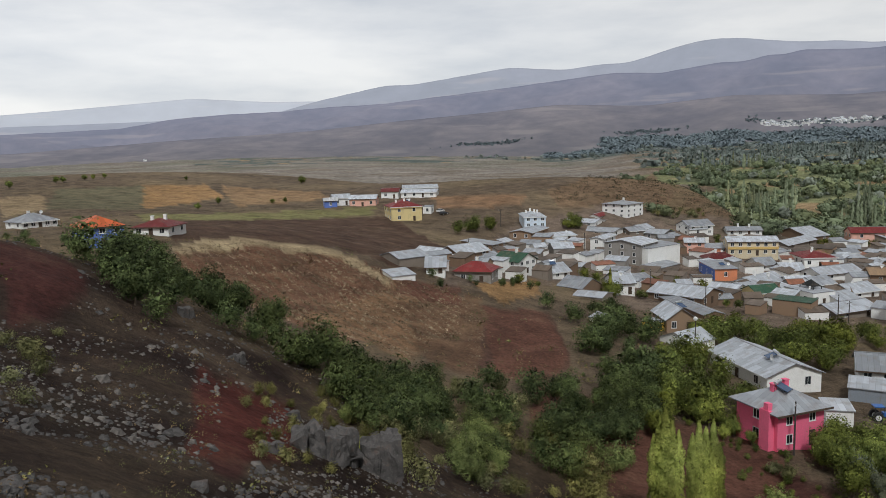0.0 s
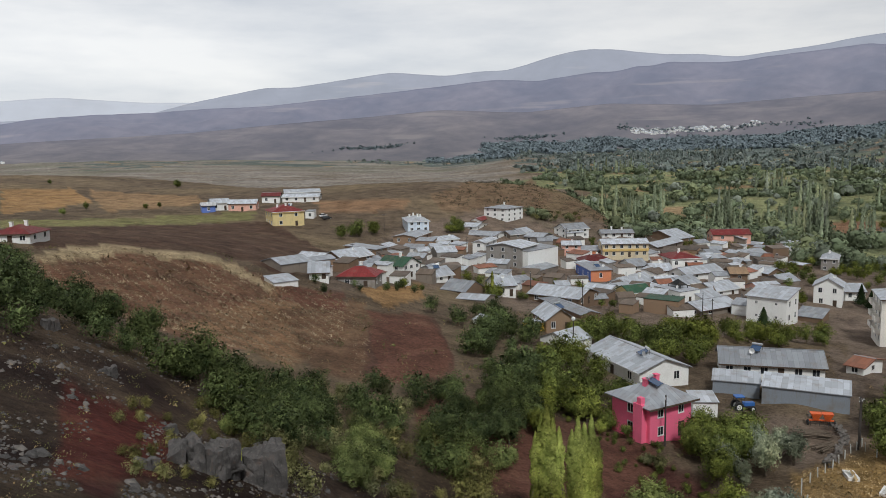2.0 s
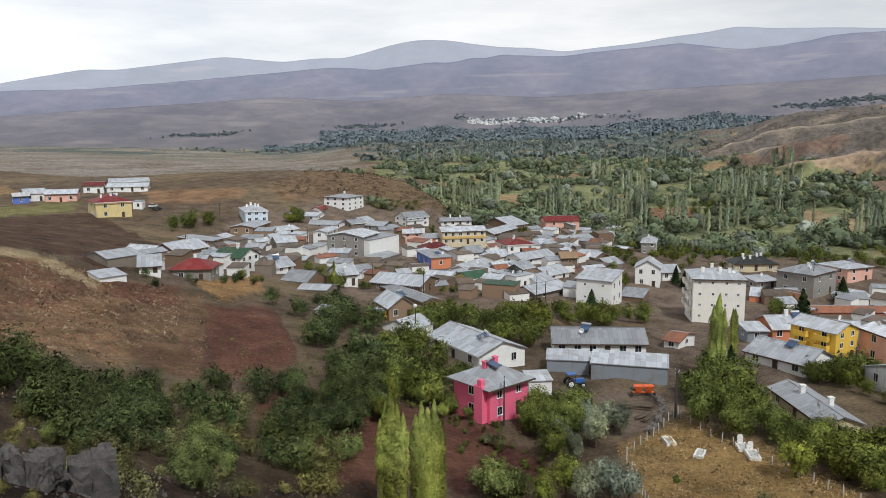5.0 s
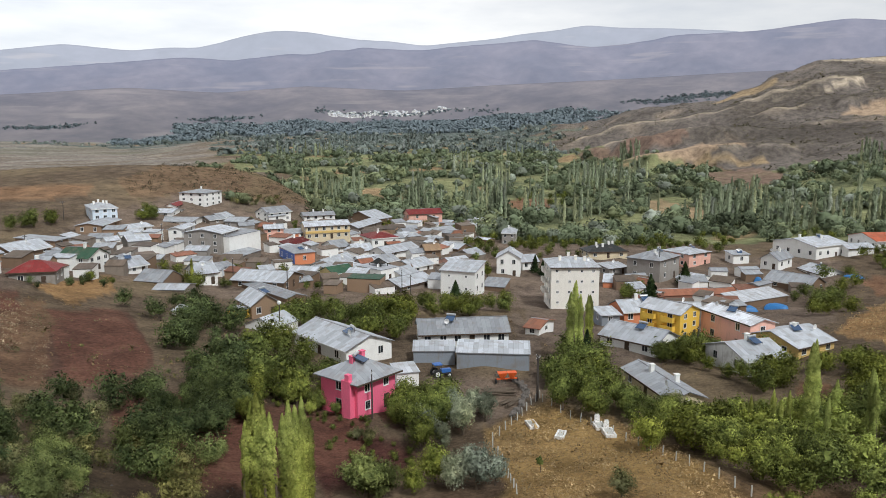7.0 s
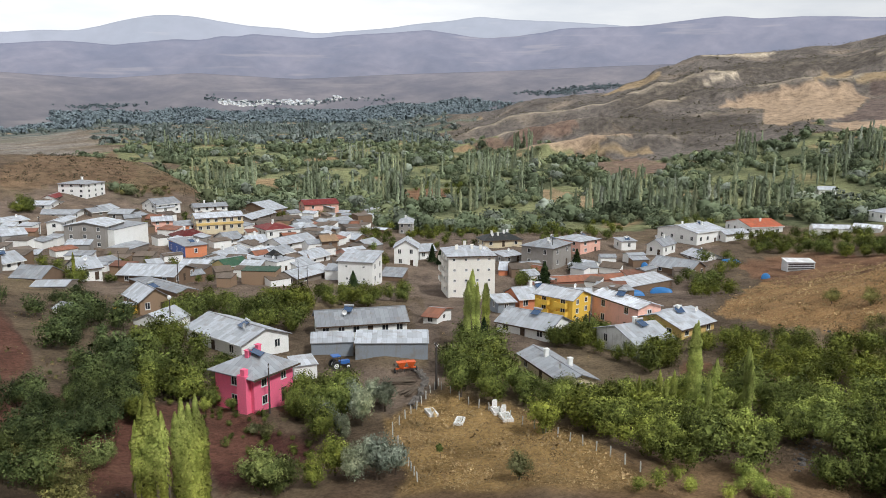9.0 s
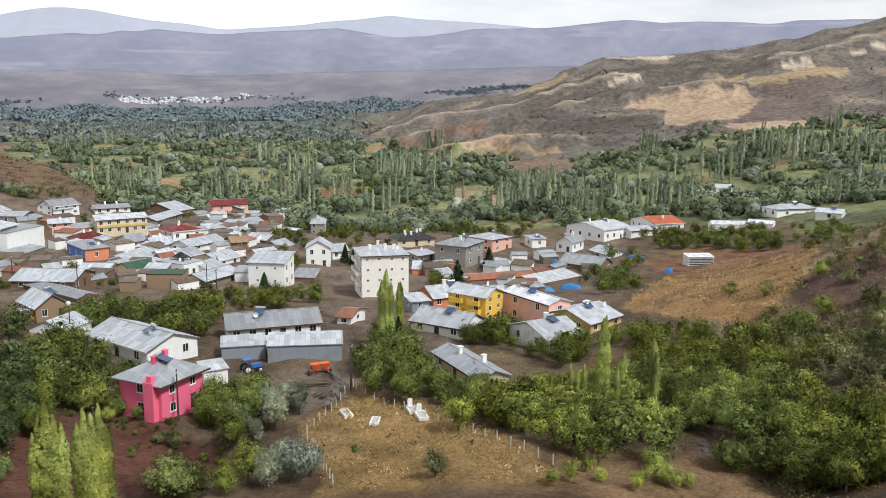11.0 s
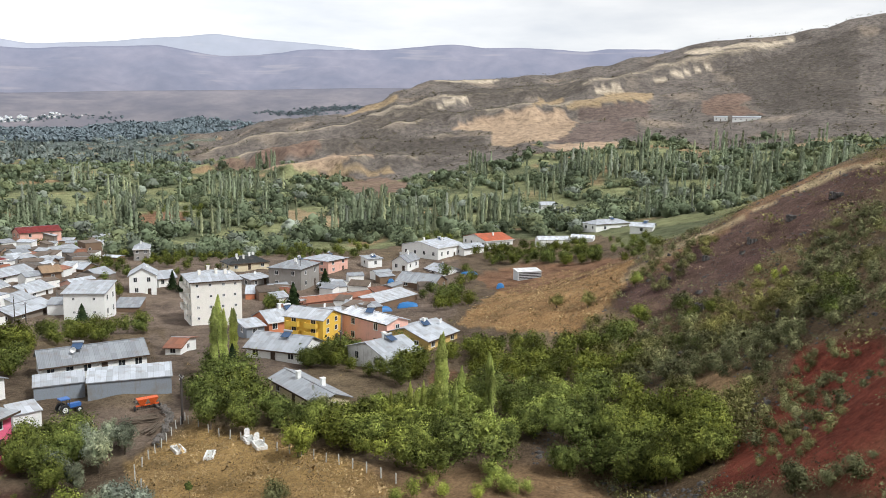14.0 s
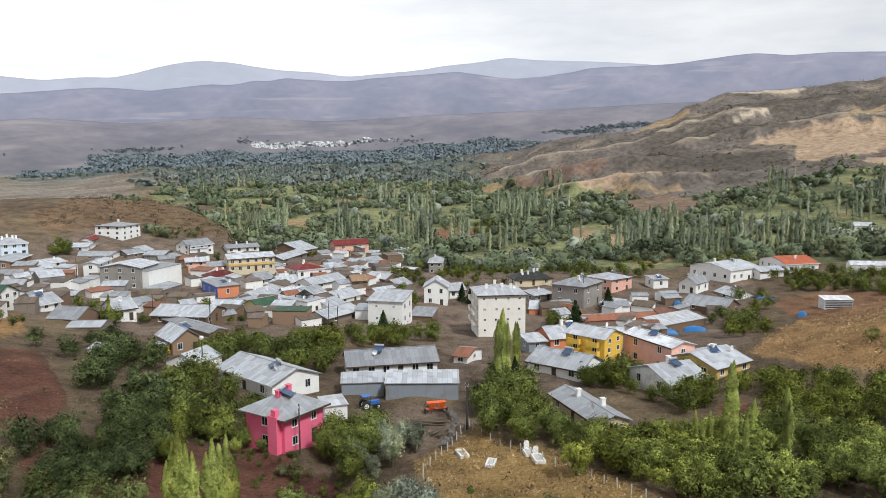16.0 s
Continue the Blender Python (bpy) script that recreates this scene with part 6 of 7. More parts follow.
thicket("shrub", 44, 0.9, 2.2, (151, -8), (153, -23), (139, -21), (140, -10))
thicket("shrub", 20, 1.2, 2.4, (132, -12), (125, -19), (112, -17), (119, -14))
thicket("shrub", 16, 1.2, 2.4, (203, 20), (187, 3), (194, 7), (167, 21))
thicket("shrub", 5, 1.2, 2.2, (54, -5), (52, -8), (49, -8), (52, -6))
tree("bushy", 5.2, 51.6, 2.0)
tree("bushy", 6.4, 51.9, 1.7)
tree("bushy", 4.2, 51.2, 1.6)
tree("pine", 181.3, 166.8, 6)
tree("pine", 190.0, 170.7, 7)
tree("pine", 188.9, 161.0, 6)
tree("pine", 186.6, 155.8, 5)
tree("bushy", 189.4, 236.6, 5)
tree("bush", 172.6, 166.5, 5)
tree("bush", 131.0, 174.4, 4)
tree("pine", 109.6, 81.1, 6)
tree("bush", 157.2, 155.9, 4.5)
tree("bush", 152.6, 101.2, 5)
tree("bush", 153.0, 93.5, 5)
tree("bush", 157.8, 90.2, 5)
grove("bush", 12, 4, 6.5, (249, 102), (260, 89), (181, 58), (172, 67))
grove("bush", 9, 3.5, 5.5, (297, 93), (314, 70), (284, 59), (271, 82))
grove("bush", 10, 3, 5, (88, 218), (106, 227), (96, 191), (73, 172))
plant_thickets()


# ---- the wooded valley, beyond counting ----
def crown_bodies(x, y, z, h, wide, upright, g):
    """The dense inner foliage of each crown: an uneven body that the outer sprays stand on."""
    n = len(x)
    th = np.arange(6) * math.pi / 3
    rows = ((0.06, 0.45), (0.35, 0.8), (0.68, 0.62)) if upright else ((0.14, 0.72), (0.45, 1.0), (0.74, 0.74))
    pts = [(math.cos(a + k) * q, math.sin(a + k) * q, t) for k, (t, q) in enumerate(rows) for a in th] + [(0, 0, 0.0), (0, 0, 0.93 if upright else 0.9)]
    p = np.array(pts)[None] * np.concatenate([g.uniform(0.62, 1.12, (n, 20, 1))] * 2 + [g.uniform(0.88, 1.06, (n, 20, 1))], 2)
    v = np.stack([x[:, None] + p[..., 0] * wide[:, None], y[:, None] + p[..., 1] * wide[:, None], z[:, None] + p[..., 2] * h[:, None]], -1)
    d = p * np.array([1, 1, 0.0 if upright else 1.2]) + np.array([0, 0, 0.35 if upright else -0.4])
    d = d / np.maximum(np.linalg.norm(d, axis=2), 1e-6)[..., None]
    tri = []
    for i in range(6):
        j = (i + 1) % 6
        tri += [(18, j, i), (19, 12 + i, 12 + j)]
        for k in (0, 6):
            tri += [(k + i, k + j, k + 6 + j), (k + i, k + 6 + j, k + 6 + i)]
    f = np.array(tri)[None] + 20 * np.arange(n)[:, None, None]
    return v.reshape(-1, 3), f.reshape(-1, 3), d.reshape(-1, 3)


def woods_mesh(name, label, material, x, y, z, h, width, leaves, size, upright, g, hues=(0.15, 0.35), skyward=0.0):
    """Many trees as sprays of leaves, in one mesh; each tree has a tint of its own; hues: the shares of silvery and of yellowish trees."""
    n = len(x)
    p = g.normal(size=(n, leaves, 3))
    p /= np.linalg.norm(p, axis=2)[..., None]
    out = (p + np.array([0, 0, 0.3])).reshape(-1, 3)
    if upright:
        t = g.uniform(0, 1, (n, leaves, 1)) ** 0.85
        side = p[..., :2] / np.maximum(np.linalg.norm(p[..., :2], axis=2)[..., None], 1e-3)
        girth = np.minimum(np.minimum(t * 5 + 0.25, 1.0), (1.03 - t) * 2.6) * g.uniform(0.72, 1, (n, leaves, 1)) * (1 + 0.3 * np.sin(t * 17 + g.uniform(0, 6, (n, 1, 1))))
        off = np.concatenate([side * girth, t], -1)
        out = np.concatenate([side, np.full((n, leaves, 1), 0.35)], -1).reshape(-1, 3)
        wide = (h * width * g.uniform(0.7, 1.4, n))[:, None]
        c = np.stack([x[:, None] + off[..., 0] * wide, y[:, None] + off[..., 1] * wide, z[:, None] + h[:, None] * off[..., 2]], -1).reshape(-1, 3)
    else:
        k = g.normal(size=(n, 6, 3)) * np.array([0.55, 0.55, 0.35])  # clumps of each crown
        who = g.integers(0, 6, (n, leaves))
        off = np.take_along_axis(k, who[..., None], 1) + p * g.uniform(0.58, 0.76, (n, leaves, 1))
        wide = (h * width)[:, None]
        c = np.stack([x[:, None] + off[..., 0] * wide, y[:, None] + off[..., 1] * wide, z[:, None] + h[:, None] * np.clip(0.5 + 0.42 * off[..., 2], 0.03, 1.1)], -1).reshape(-1, 3)
    v, _ = leaf_quads(c, 1.0, g, 1.6 if upright else 0.0, out)
    mid = np.repeat(c, 3, axis=0)
    v = mid + (v - mid) * np.repeat(np.repeat(h, leaves) * size, 3)[:, None]
    bv, bf, bn = crown_bodies(x, y, z, h, h * width, upright, g)
    # normals of far trees tilt skyward, flattening their light and shade like haze
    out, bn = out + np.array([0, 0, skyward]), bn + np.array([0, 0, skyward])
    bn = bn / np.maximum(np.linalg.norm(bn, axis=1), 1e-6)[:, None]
    f = np.concatenate([np.arange(len(v)).reshape(-1, 3), bf + len(v)])
    me = raw_mesh(name, np.concatenate([v, bv]), f, material, False, np.concatenate([facing(out, g, 0.12), bn]))
    u = g.uniform(0, 1, n)
    tint = np.stack([(u < hues[0]) * g.uniform(0.4, 1, n), (u > 1 - hues[1]) * g.uniform(0.3, 1, n), g.uniform(0.62, 1.3, n), np.ones(n)], -1)
    lay = me.color_attributes.new("tint", "FLOAT_COLOR", "POINT")
    lay.data.foreach_set("color", np.concatenate([np.repeat(tint, 3 * leaves, axis=0), np.repeat(tint, 20, axis=0)]).astype(np.float32).ravel())
    tagged(new(name, me), label, "woods", kind="stuff")


def rows_of_trees(g, count, near, far, step):
    """Trees planted in lines along ditches and field edges."""
    xs, ys = [], []
    for _ in range(count):
        a, r = radians(g.uniform(29, 101)), math.exp(g.uniform(math.log(near), math.log(far)))
        x, y, turn = r * math.sin(a), r * math.cos(a), radians(g.choice([20, 110, 35, 125]) + g.normal(0, 8))
        s = np.arange(0, g.uniform(15, 90), step * g.uniform(0.8, 1.4))
        xs.append(x + s * math.cos(turn) + g.normal(0, 0.9, len(s)))
        ys.append(y + s * math.sin(turn) + g.normal(0, 0.9, len(s)))
    return np.concatenate(xs), np.concatenate(ys)


def groves_of_poplars(g):
    """Tall poplars in small stands; the thickest stand right behind the village."""
    xs, ys = [], []
    stands = [(388, 204, 26, 9), (398, 196, 20, 8), (396, 158, 14, 12), (412, 150, 12, 10), (412, 128, 10, 9), (430, 186, 9, 9), (455, 232, 9, 9), (352, 268, 9, 9), (330, 300, 10, 9), (600, 130, 30, 20), (620, 90, 34, 18), (640, 60, 26, 16)]
    for _ in range(84):
        a, r = radians(g.uniform(30, 100)), math.exp(g.uniform(math.log(440), math.log(1700)))
        stands.append((r * math.sin(a), r * math.cos(a), int(g.integers(3, 17)), g.uniform(5, 20)))
    for x, y, n, wide in stands:
        xs.append(x + g.normal(0, wide, n))
        ys.append(y + g.normal(0, wide * 0.6, n))
    return np.concatenate(xs), np.concatenate(ys)


def make_woods():
    g = np.random.default_rng(11)
    n = 56000
    a = np.radians(g.uniform(14, 104, n))
    r = np.exp(g.uniform(math.log(330), math.log(2200), n))
    bx, by = rows_of_trees(g, 150, 350, 1500, 3.6)
    px, py = rows_of_trees(g, 20, 420, 1500, 3.2)
    qx, qy = groves_of_poplars(g)
    x, y = np.concatenate([r * np.sin(a), bx, px, qx]), np.concatenate([r * np.cos(a), by, py, qy])
    i = np.arange(len(x))
    tall, planted = i >= n + len(bx), i >= n
    r = np.hypot(x, y)
    z = height(x, y)
    dens = 0.36 + 1.1 * ripple(x, y, 120, 14) + 0.6 * ripple(x, y, 47, 15)
    ok = valley(x, y, z) & (planted | (g.uniform(0, 1, len(x)) < np.clip(dens, 0.03, 1.0) * np.clip((r / 1000) ** 1.6, 0.3, 1.0) * 0.6))
    for hx, hy, hr in HOUSE_SPOTS:
        ok &= np.hypot(x - hx, y - hy) > hr + 1
    for use, corners in FIELDS:
        if use != "yard":
            ok &= ~inside(x, y, corners)
    x, y, z, r, tall = x[ok], y[ok], z[ok], r[ok], tall[ok]
    for name, label, material, r0, r1, up, leaves in (
            ("valley_poplars", "tall pale poplars standing in the valley", "leaf_pale", 0, 650, True, 240), ("valley_orchards", "green orchards and bushes of the valley floor", "leaf_wood", 0, 650, False, 300),
            ("distant_poplars", "rows of poplars down the valley", "leaf_pale", 650, 1050, True, 90), ("distant_orchards", "orchards further down the valley", "leaf_wood", 650, 1050, False, 60),
            ("far_poplars", "belts of far poplars in hazed grey-green", "leaf_far_hazed", 1050, 9000, True, 30), ("far_willows", "belts of far willows in hazed grey-green", "leaf_far_hazed", 1050, 9000, False, 26)):
        m = (tall == up) & (r >= r0) & (r < r1)
        k = int(m.sum())
        h = g.uniform(9, 21, k) if up else g.uniform(2.2, 6.5, k) * np.where(g.uniform(0, 1, k) < 0.25, 1.6, 1)
        woods_mesh(name, label, material, x[m], y[m], z[m], h, 0.055 if up else 0.5, leaves, (0.066 if up else 0.25) * math.sqrt((70 if up else 34) / leaves), up, g, (0.1, 0.2) if up else (0.14, 0.22), 0.8 if r0 > 1000 else 0.0)
    # the dark belts along the foot of the mountains, and the trees of the far village, in leaf colour blued by haze
    a, r = np.radians(g.uniform(20, 56, 6000)), g.uniform(1900, 2260, 6000)
    x, y = r * np.sin(a), r * np.cos(a)
    k = ripple(x, y, 500, 29) > -0.45
    x, y = x[k], y[k]
    woods_mesh("mountain_foot_woods", "dark belt of trees at the foot of the mountains", "leaf_belt_hazed", x, y, height(x, y), g.uniform(5, 12, len(x)), 0.6, 12, 0.34, False, g, (0.1, 0.1), 1.6)
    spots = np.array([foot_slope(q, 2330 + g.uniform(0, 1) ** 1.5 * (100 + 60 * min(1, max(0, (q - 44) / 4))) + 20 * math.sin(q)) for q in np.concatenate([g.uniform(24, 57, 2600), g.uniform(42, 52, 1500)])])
    woods_mesh("foothill_woods", "dark woods on the lowest mountain slope", "leaf_belt_hazed", spots[:, 0], spots[:, 1], spots[:, 2] - 1, g.uniform(6, 14, len(spots)), 0.6, 12, 0.34, False, g, (0.1, 0.1), 1.6)
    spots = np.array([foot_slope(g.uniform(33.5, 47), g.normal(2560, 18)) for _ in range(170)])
    woods_mesh("far_village_trees", "dark trees round the far village", "leaf_belt_hazed", spots[:, 0], spots[:, 1], spots[:, 2] - 1, g.uniform(4, 9, len(spots)), 0.5, 14, 0.28, False, g, (0.1, 0.1), 1.6)
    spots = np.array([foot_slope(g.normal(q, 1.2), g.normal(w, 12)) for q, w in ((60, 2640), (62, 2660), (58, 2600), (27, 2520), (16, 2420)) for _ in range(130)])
    woods_mesh("foothill_groves", "dark groves scattered on the mountain slope", "leaf_belt_hazed", spots[:, 0], spots[:, 1], spots[:, 2] - 1, g.uniform(4, 9, len(spots)), 0.5, 12, 0.3, False, g, (0.1, 0.1), 1.6)


make_woods()


# ---- houses too far off to tell their rooms ----
def far_house(x, y, z, turn, w):
    if "far" not in SHARED:
        b = Build().box(-0.5, -0.4, -0.6, 0.5, 0.4, 0.38)
        r = Build()
        for pl in roof_plates("gable", 1.0, 0.8, 0.38, 0.22, 0.05):
            r.slab([(p[0], p[1] - 0.4, p[2]) for p in pl], 0.03)
        SHARED["far"] = b.mesh("wall", "white"), r.mesh("roof", "roof_pale_roof")
    root = new("far_house", None)
    part("wall", SHARED["far"][0], "", root)
    part("roof", SHARED["far"][1], "", root)
    root.matrix_basis = pose(x, y, z, 0, 0, turn) @ Matrix.Diagonal((w, w, w, 1))
    tagged(root, "tiny white house of a far village", "house", "houses of the far village")


g_ = random.Random(5)
for i_ in range(150):
    a_ = min(g_.uniform(34.5, 44.5), g_.uniform(36, 47)) if i_ < 130 else g_.gauss(-10.5, 1.5)
    r_ = 2525 + (a_ - 34) * 7 + g_.choice([-14, -2, 9, 20, 34]) + g_.gauss(0, 4) if i_ < 130 else 2330 + g_.gauss(0, 40)
    far_house(*foot_slope(a_, r_), g_.choice([20, 35, 110]) + g_.uniform(-15, 15), g_.uniform(6, 11))


# ---- low growth and stones on the slopes, beyond counting ----
def spread(count, r0, r1, a0, a1, seed, keep):
    g = np.random.default_rng(seed)
    a = np.radians(g.uniform(a0, a1, count))
    r = np.exp(g.uniform(math.log(r0), math.log(r1), count))
    x, y = r * np.sin(a), r * np.cos(a)
    ok = keep(x, y, r, np.degrees(a), g)
    for hx, hy, hr in HOUSE_SPOTS:
        ok &= np.hypot(x - hx, y - hy) > hr
    for use, corners in FIELDS:
        if use in ("yard", "track", "plough", "ploughfar", "red", "creamfar", "tanfar"):
            ok &= ~inside(x, y, corners)
        elif use == "redslope":
            ok &= ~inside(x, y, corners) | (g.uniform(0, 1, count) < 0.3)
    return x[ok], y[ok], height(x[ok], y[ok]), r[ok], g


def tufts(name, label, category, material, count, r0, r1, a0, a1, seed, size, blades, keep, grain=0.16, rows=None):
    x, y, z, r, g = spread(count, r0, r1, a0, a1, seed, keep)
    n = len(x)
    if rows:
        u, w = x * math.cos(rows[0]) + y * math.sin(rows[0]), y * math.cos(rows[0]) - x * math.sin(rows[0])
        u = np.round(u / rows[1]) * rows[1] + g.normal(0, 0.25, n) + 0.8 * np.sin(w / 17)
        x, y = u * math.cos(rows[0]) - w * math.sin(rows[0]), u * math.sin(rows[0]) + w * math.cos(rows[0])
        z = height(x, y)
    s = size * g.lognormal(0, 0.4, n) * np.clip(r / 90, 0.4, 1.6)
    p = g.normal(size=(n, blades, 3)) * 0.4
    p[..., 2] = np.abs(p[..., 2]) * 0.8 + 0.15
    c = (np.stack([x, y, z], -1)[:, None, :] + p * s[:, None, None]).reshape(-1, 3)
    out = (p * np.array([1.0, 1.0, 0.8]) + np.array([0, 0, 0.25])).reshape(-1, 3)
    v, _ = leaf_quads(c, 1.0, g, 1.0, out)
    mid = np.repeat(c, 3, axis=0)
    v = mid + (v - mid) * np.repeat(np.repeat(s, blades) * grain, 3)[:, None]
    tagged(new(name, raw_mesh(name, v, np.arange(len(v)).reshape(-1, 3), material, False, facing(out, g))), label, category, kind="stuff")


def slopes(x, y, r, a, g):
    return ~valley(x, y, height(x, y)) & (g.uniform(0, 1, len(x)) < 0.5 + 0.5 * ripple(x, y, 40, 71))


def field_of(*uses):
    return lambda x, y, r, a, g: np.any([inside(x, y, c) for u, c in FIELDS if u in uses], axis=0)


tufts("dry_grass", "tufts of dry straw-coloured grass on the slopes", "grass", "dry_grass", 12000, 9, 330, -20, 102, 81, 0.45, 9, slopes, 0.15)
tufts("stubble_grass", "straw stubble on the brown hill", "grass", "leaf_dry", 26000, 95, 210, -8, 24, 85, 0.26, 6, field_of("brown", "stubble"), 0.2, (radians(16), 2.3))
tufts("tilled_rows", "pale stubble in rows on the tilled plots", "grass", "leaf_dry", 9000, 80, 170, 14, 36, 88, 0.22, 6, field_of("tilled"), 0.2, (radians(62), 1.5))
tufts("graveyard_grass", "dry golden grass of the graveyard and hayfield", "grass", "dry_grass", 30000, 72, 260, 40, 86, 86, 0.42, 7, field_of("dry", "gold"), 0.16)
tufts("heath_scrub", "dark scrub dotted over the bare hill behind the village", "scrub", "leaf_heath", 14000, 280, 620, 5, 40, 87, 0.7, 9, field_of("heath"), 0.15)
tufts("low_scrub", "low grey-green thorny scrub on the slopes", "scrub", "leaf_shrub", 5500, 12, 420, -20, 102, 82, 0.7, 22,
      lambda x, y, r, a, g: slopes(x, y, r, a, g) & ~((r < 140) & (a > 40) & (a < 72)) & ~(a > 76) & ~field_of("gold", "dry", "brown", "stubble", "redsoil")(x, y, r, a, g), 0.1)
tufts("hillside_scrub", "dense olive scrub on the hillside over the village", "scrub", "leaf_shrub", 6000, 40, 205, 78, 102, 84, 0.8, 26,
      lambda x, y, r, a, g: (ripple(x, y, 22, 75) > -0.25) & ~field_of("gold", "dry", "redsoil", "tan")(x, y, r, a, g) & (~field_of("scree")(x, y, r, a, g) | (g.uniform(0, 1, len(x)) < 0.25)), 0.09)
tufts("red_slope_scrub", "dark dry clumps of scrub on the red slope", "scrub", "leaf_heath", 2600, 30, 130, 84, 104, 89, 0.5, 22, field_of("redslope"), 0.12)
tufts("mound_grass", "dry straw grass in rows over the mound", "grass", "leaf_dry", 20000, 60, 215, 78, 104, 90, 0.2, 7, lambda x, y, r, a, g: (ripple(x, y, 31, 76) > -0.35) & ~field_of("redslope")(x, y, r, a, g), 0.17, (radians(64), 2.6))
tufts("hill_scrub", "dark scrub dotted over the far hillside", "scrub", "leaf_heath", 22000, 560, 1500, 46, 102, 83, 1.0, 8,
      lambda x, y, r, a, g: ~valley(x, y, height(x, y)) & (ripple(x, y, 110, 72) > -0.25) & ~field_of("straw", "gold", "redfar")(x, y, r, a, g), 0.26)


def stones(name, label, count, r0, r1, a0, a1, seed, size, material="rock"):
    x, y, z, r, g = spread(count, r0, r1, a0, a1, seed, lambda x, y, r, a, g: (ripple(x, y, 22, 73) > -0.3) & ~field_of("gold", "redsoil", "tan")(x, y, r, a, g))
    n = len(x)
    s = size * g.lognormal(0, 0.55, n)
    base = np.array([(1, 0, 0), (0, 1, 0), (-1, 0, 0), (0, -1, 0), (0.55, 0.5, 0.75), (-0.5, 0.55, 0.7), (-0.55, -0.5, 0.8), (0.5, -0.55, 0.65)])
    v = base[None] * g.uniform(0.6, 1.3, (n, 8, 3)) * s[:, None, None] + np.stack([x, y, z - 0.15 * s], -1)[:, None, :]
    q = np.array([(0, 1, 5, 4), (1, 2, 6, 5), (2, 3, 7, 6), (3, 0, 4, 7), (4, 5, 6, 7)])
    f = (q[None] + 8 * np.arange(n)[:, None, None]).reshape(-1, 4)
    tagged(new(name, raw_mesh(name, v.reshape(-1, 3), f, material)), label, "stones", kind="stuff")


stones("pale_boulders", "pale lichened boulders among the red earth", 2400, 34, 90, -20, 12, 93, 0.085, "pale_rock")
stones("loose_stones", "loose grey stones strewn over the near slope", 6500, 12, 100, -20, 30, 91, 0.085)
stones("scree", "dark scree and stones on the hillside", 9000, 70, 215, 76, 101, 92, 0.13)


# ---- poles, fences, graves and loose things ----
def utility_pole(x, y, h, lamp=0):
    root = new("street_lamp" if lamp else "utility_pole", None)
    root.matrix_basis = pose(x, y, float(height(x, y)), 0, 0, random.Random(int(x * 7)).uniform(0, 90))
    part("pole", Build().tube((0, 0, -0.4), (0.06, 0, h), 0.14, 0.09, 8), "wood_pole", root)
    if lamp:
        ball = bmesh.new()
        bmesh.ops.create_uvsphere(ball, u_segments=12, v_segments=8, radius=0.4, matrix=Matrix.Translation((0, 0, h + 0.35)))
        me = bpy.data.meshes.new("globe")
        ball.to_mesh(me)
        ball.free()
        me.materials.append(MATS["white_paint"])
        part("globe", me, "", root, "white round lamp globe")
        return tagged(root, "dark street lamp with a white globe", "street lamp", "street lamps")
    part("crossarm", Build().box(-0.8, -0.06, h - 0.5, 0.8, 0.06, h - 0.38), "wood_pole", root)
    for i in (-0.7, 0, 0.7):
        part("insulator", Build().tube((i, 0, h - 0.38), (i, 0, h - 0.2), 0.05, 0.03, 6), "white_paint", root)
    return tagged(root, "dark wooden power pole with a crossarm", "utility pole", "power poles")


def fence(height_m, step, *spots):
    """Wire fence on whitewashed posts along the plan points."""
    root = new("wire_fence", None)
    ends = []
    for (x0, y0), (x1, y1) in zip(spots, spots[1:]):
        n = max(1, round(math.hypot(x1 - x0, y1 - y0) / step))
        ends += [(x0 + (x1 - x0) * i / n, y0 + (y1 - y0) * i / n) for i in range(n)]
    ends.append(spots[-1])
    tops = []
    g = random.Random(3)
    if "post" not in SHARED:
        SHARED["post"] = Build().box(-0.06, -0.06, -0.3, 0.06, 0.06, 1.0).box(-0.045, -0.045, 1.0, 0.045, 0.045, 1.04).mesh("post", "post_paint")
    for x, y in ends:
        z = float(height(x, y))
        lean = pose(x, y, z, g.uniform(-4, 4), g.uniform(-4, 4), g.uniform(0, 90)) @ Matrix.Diagonal((1, 1, height_m, 1))
        part("post", SHARED["post"], "", root, at=lean)
        tops.append((x, y, z))
    for k in (0.55, 0.95):
        for p, q in zip(tops, tops[1:]):
            part("wire", Build().tube((p[0], p[1], p[2] + k * height_m), (q[0], q[1], q[2] + k * height_m), 0.012, 0.012, 3), "dark_metal", root)
    return tagged(root, "wire fence on pale concrete posts", "fence")


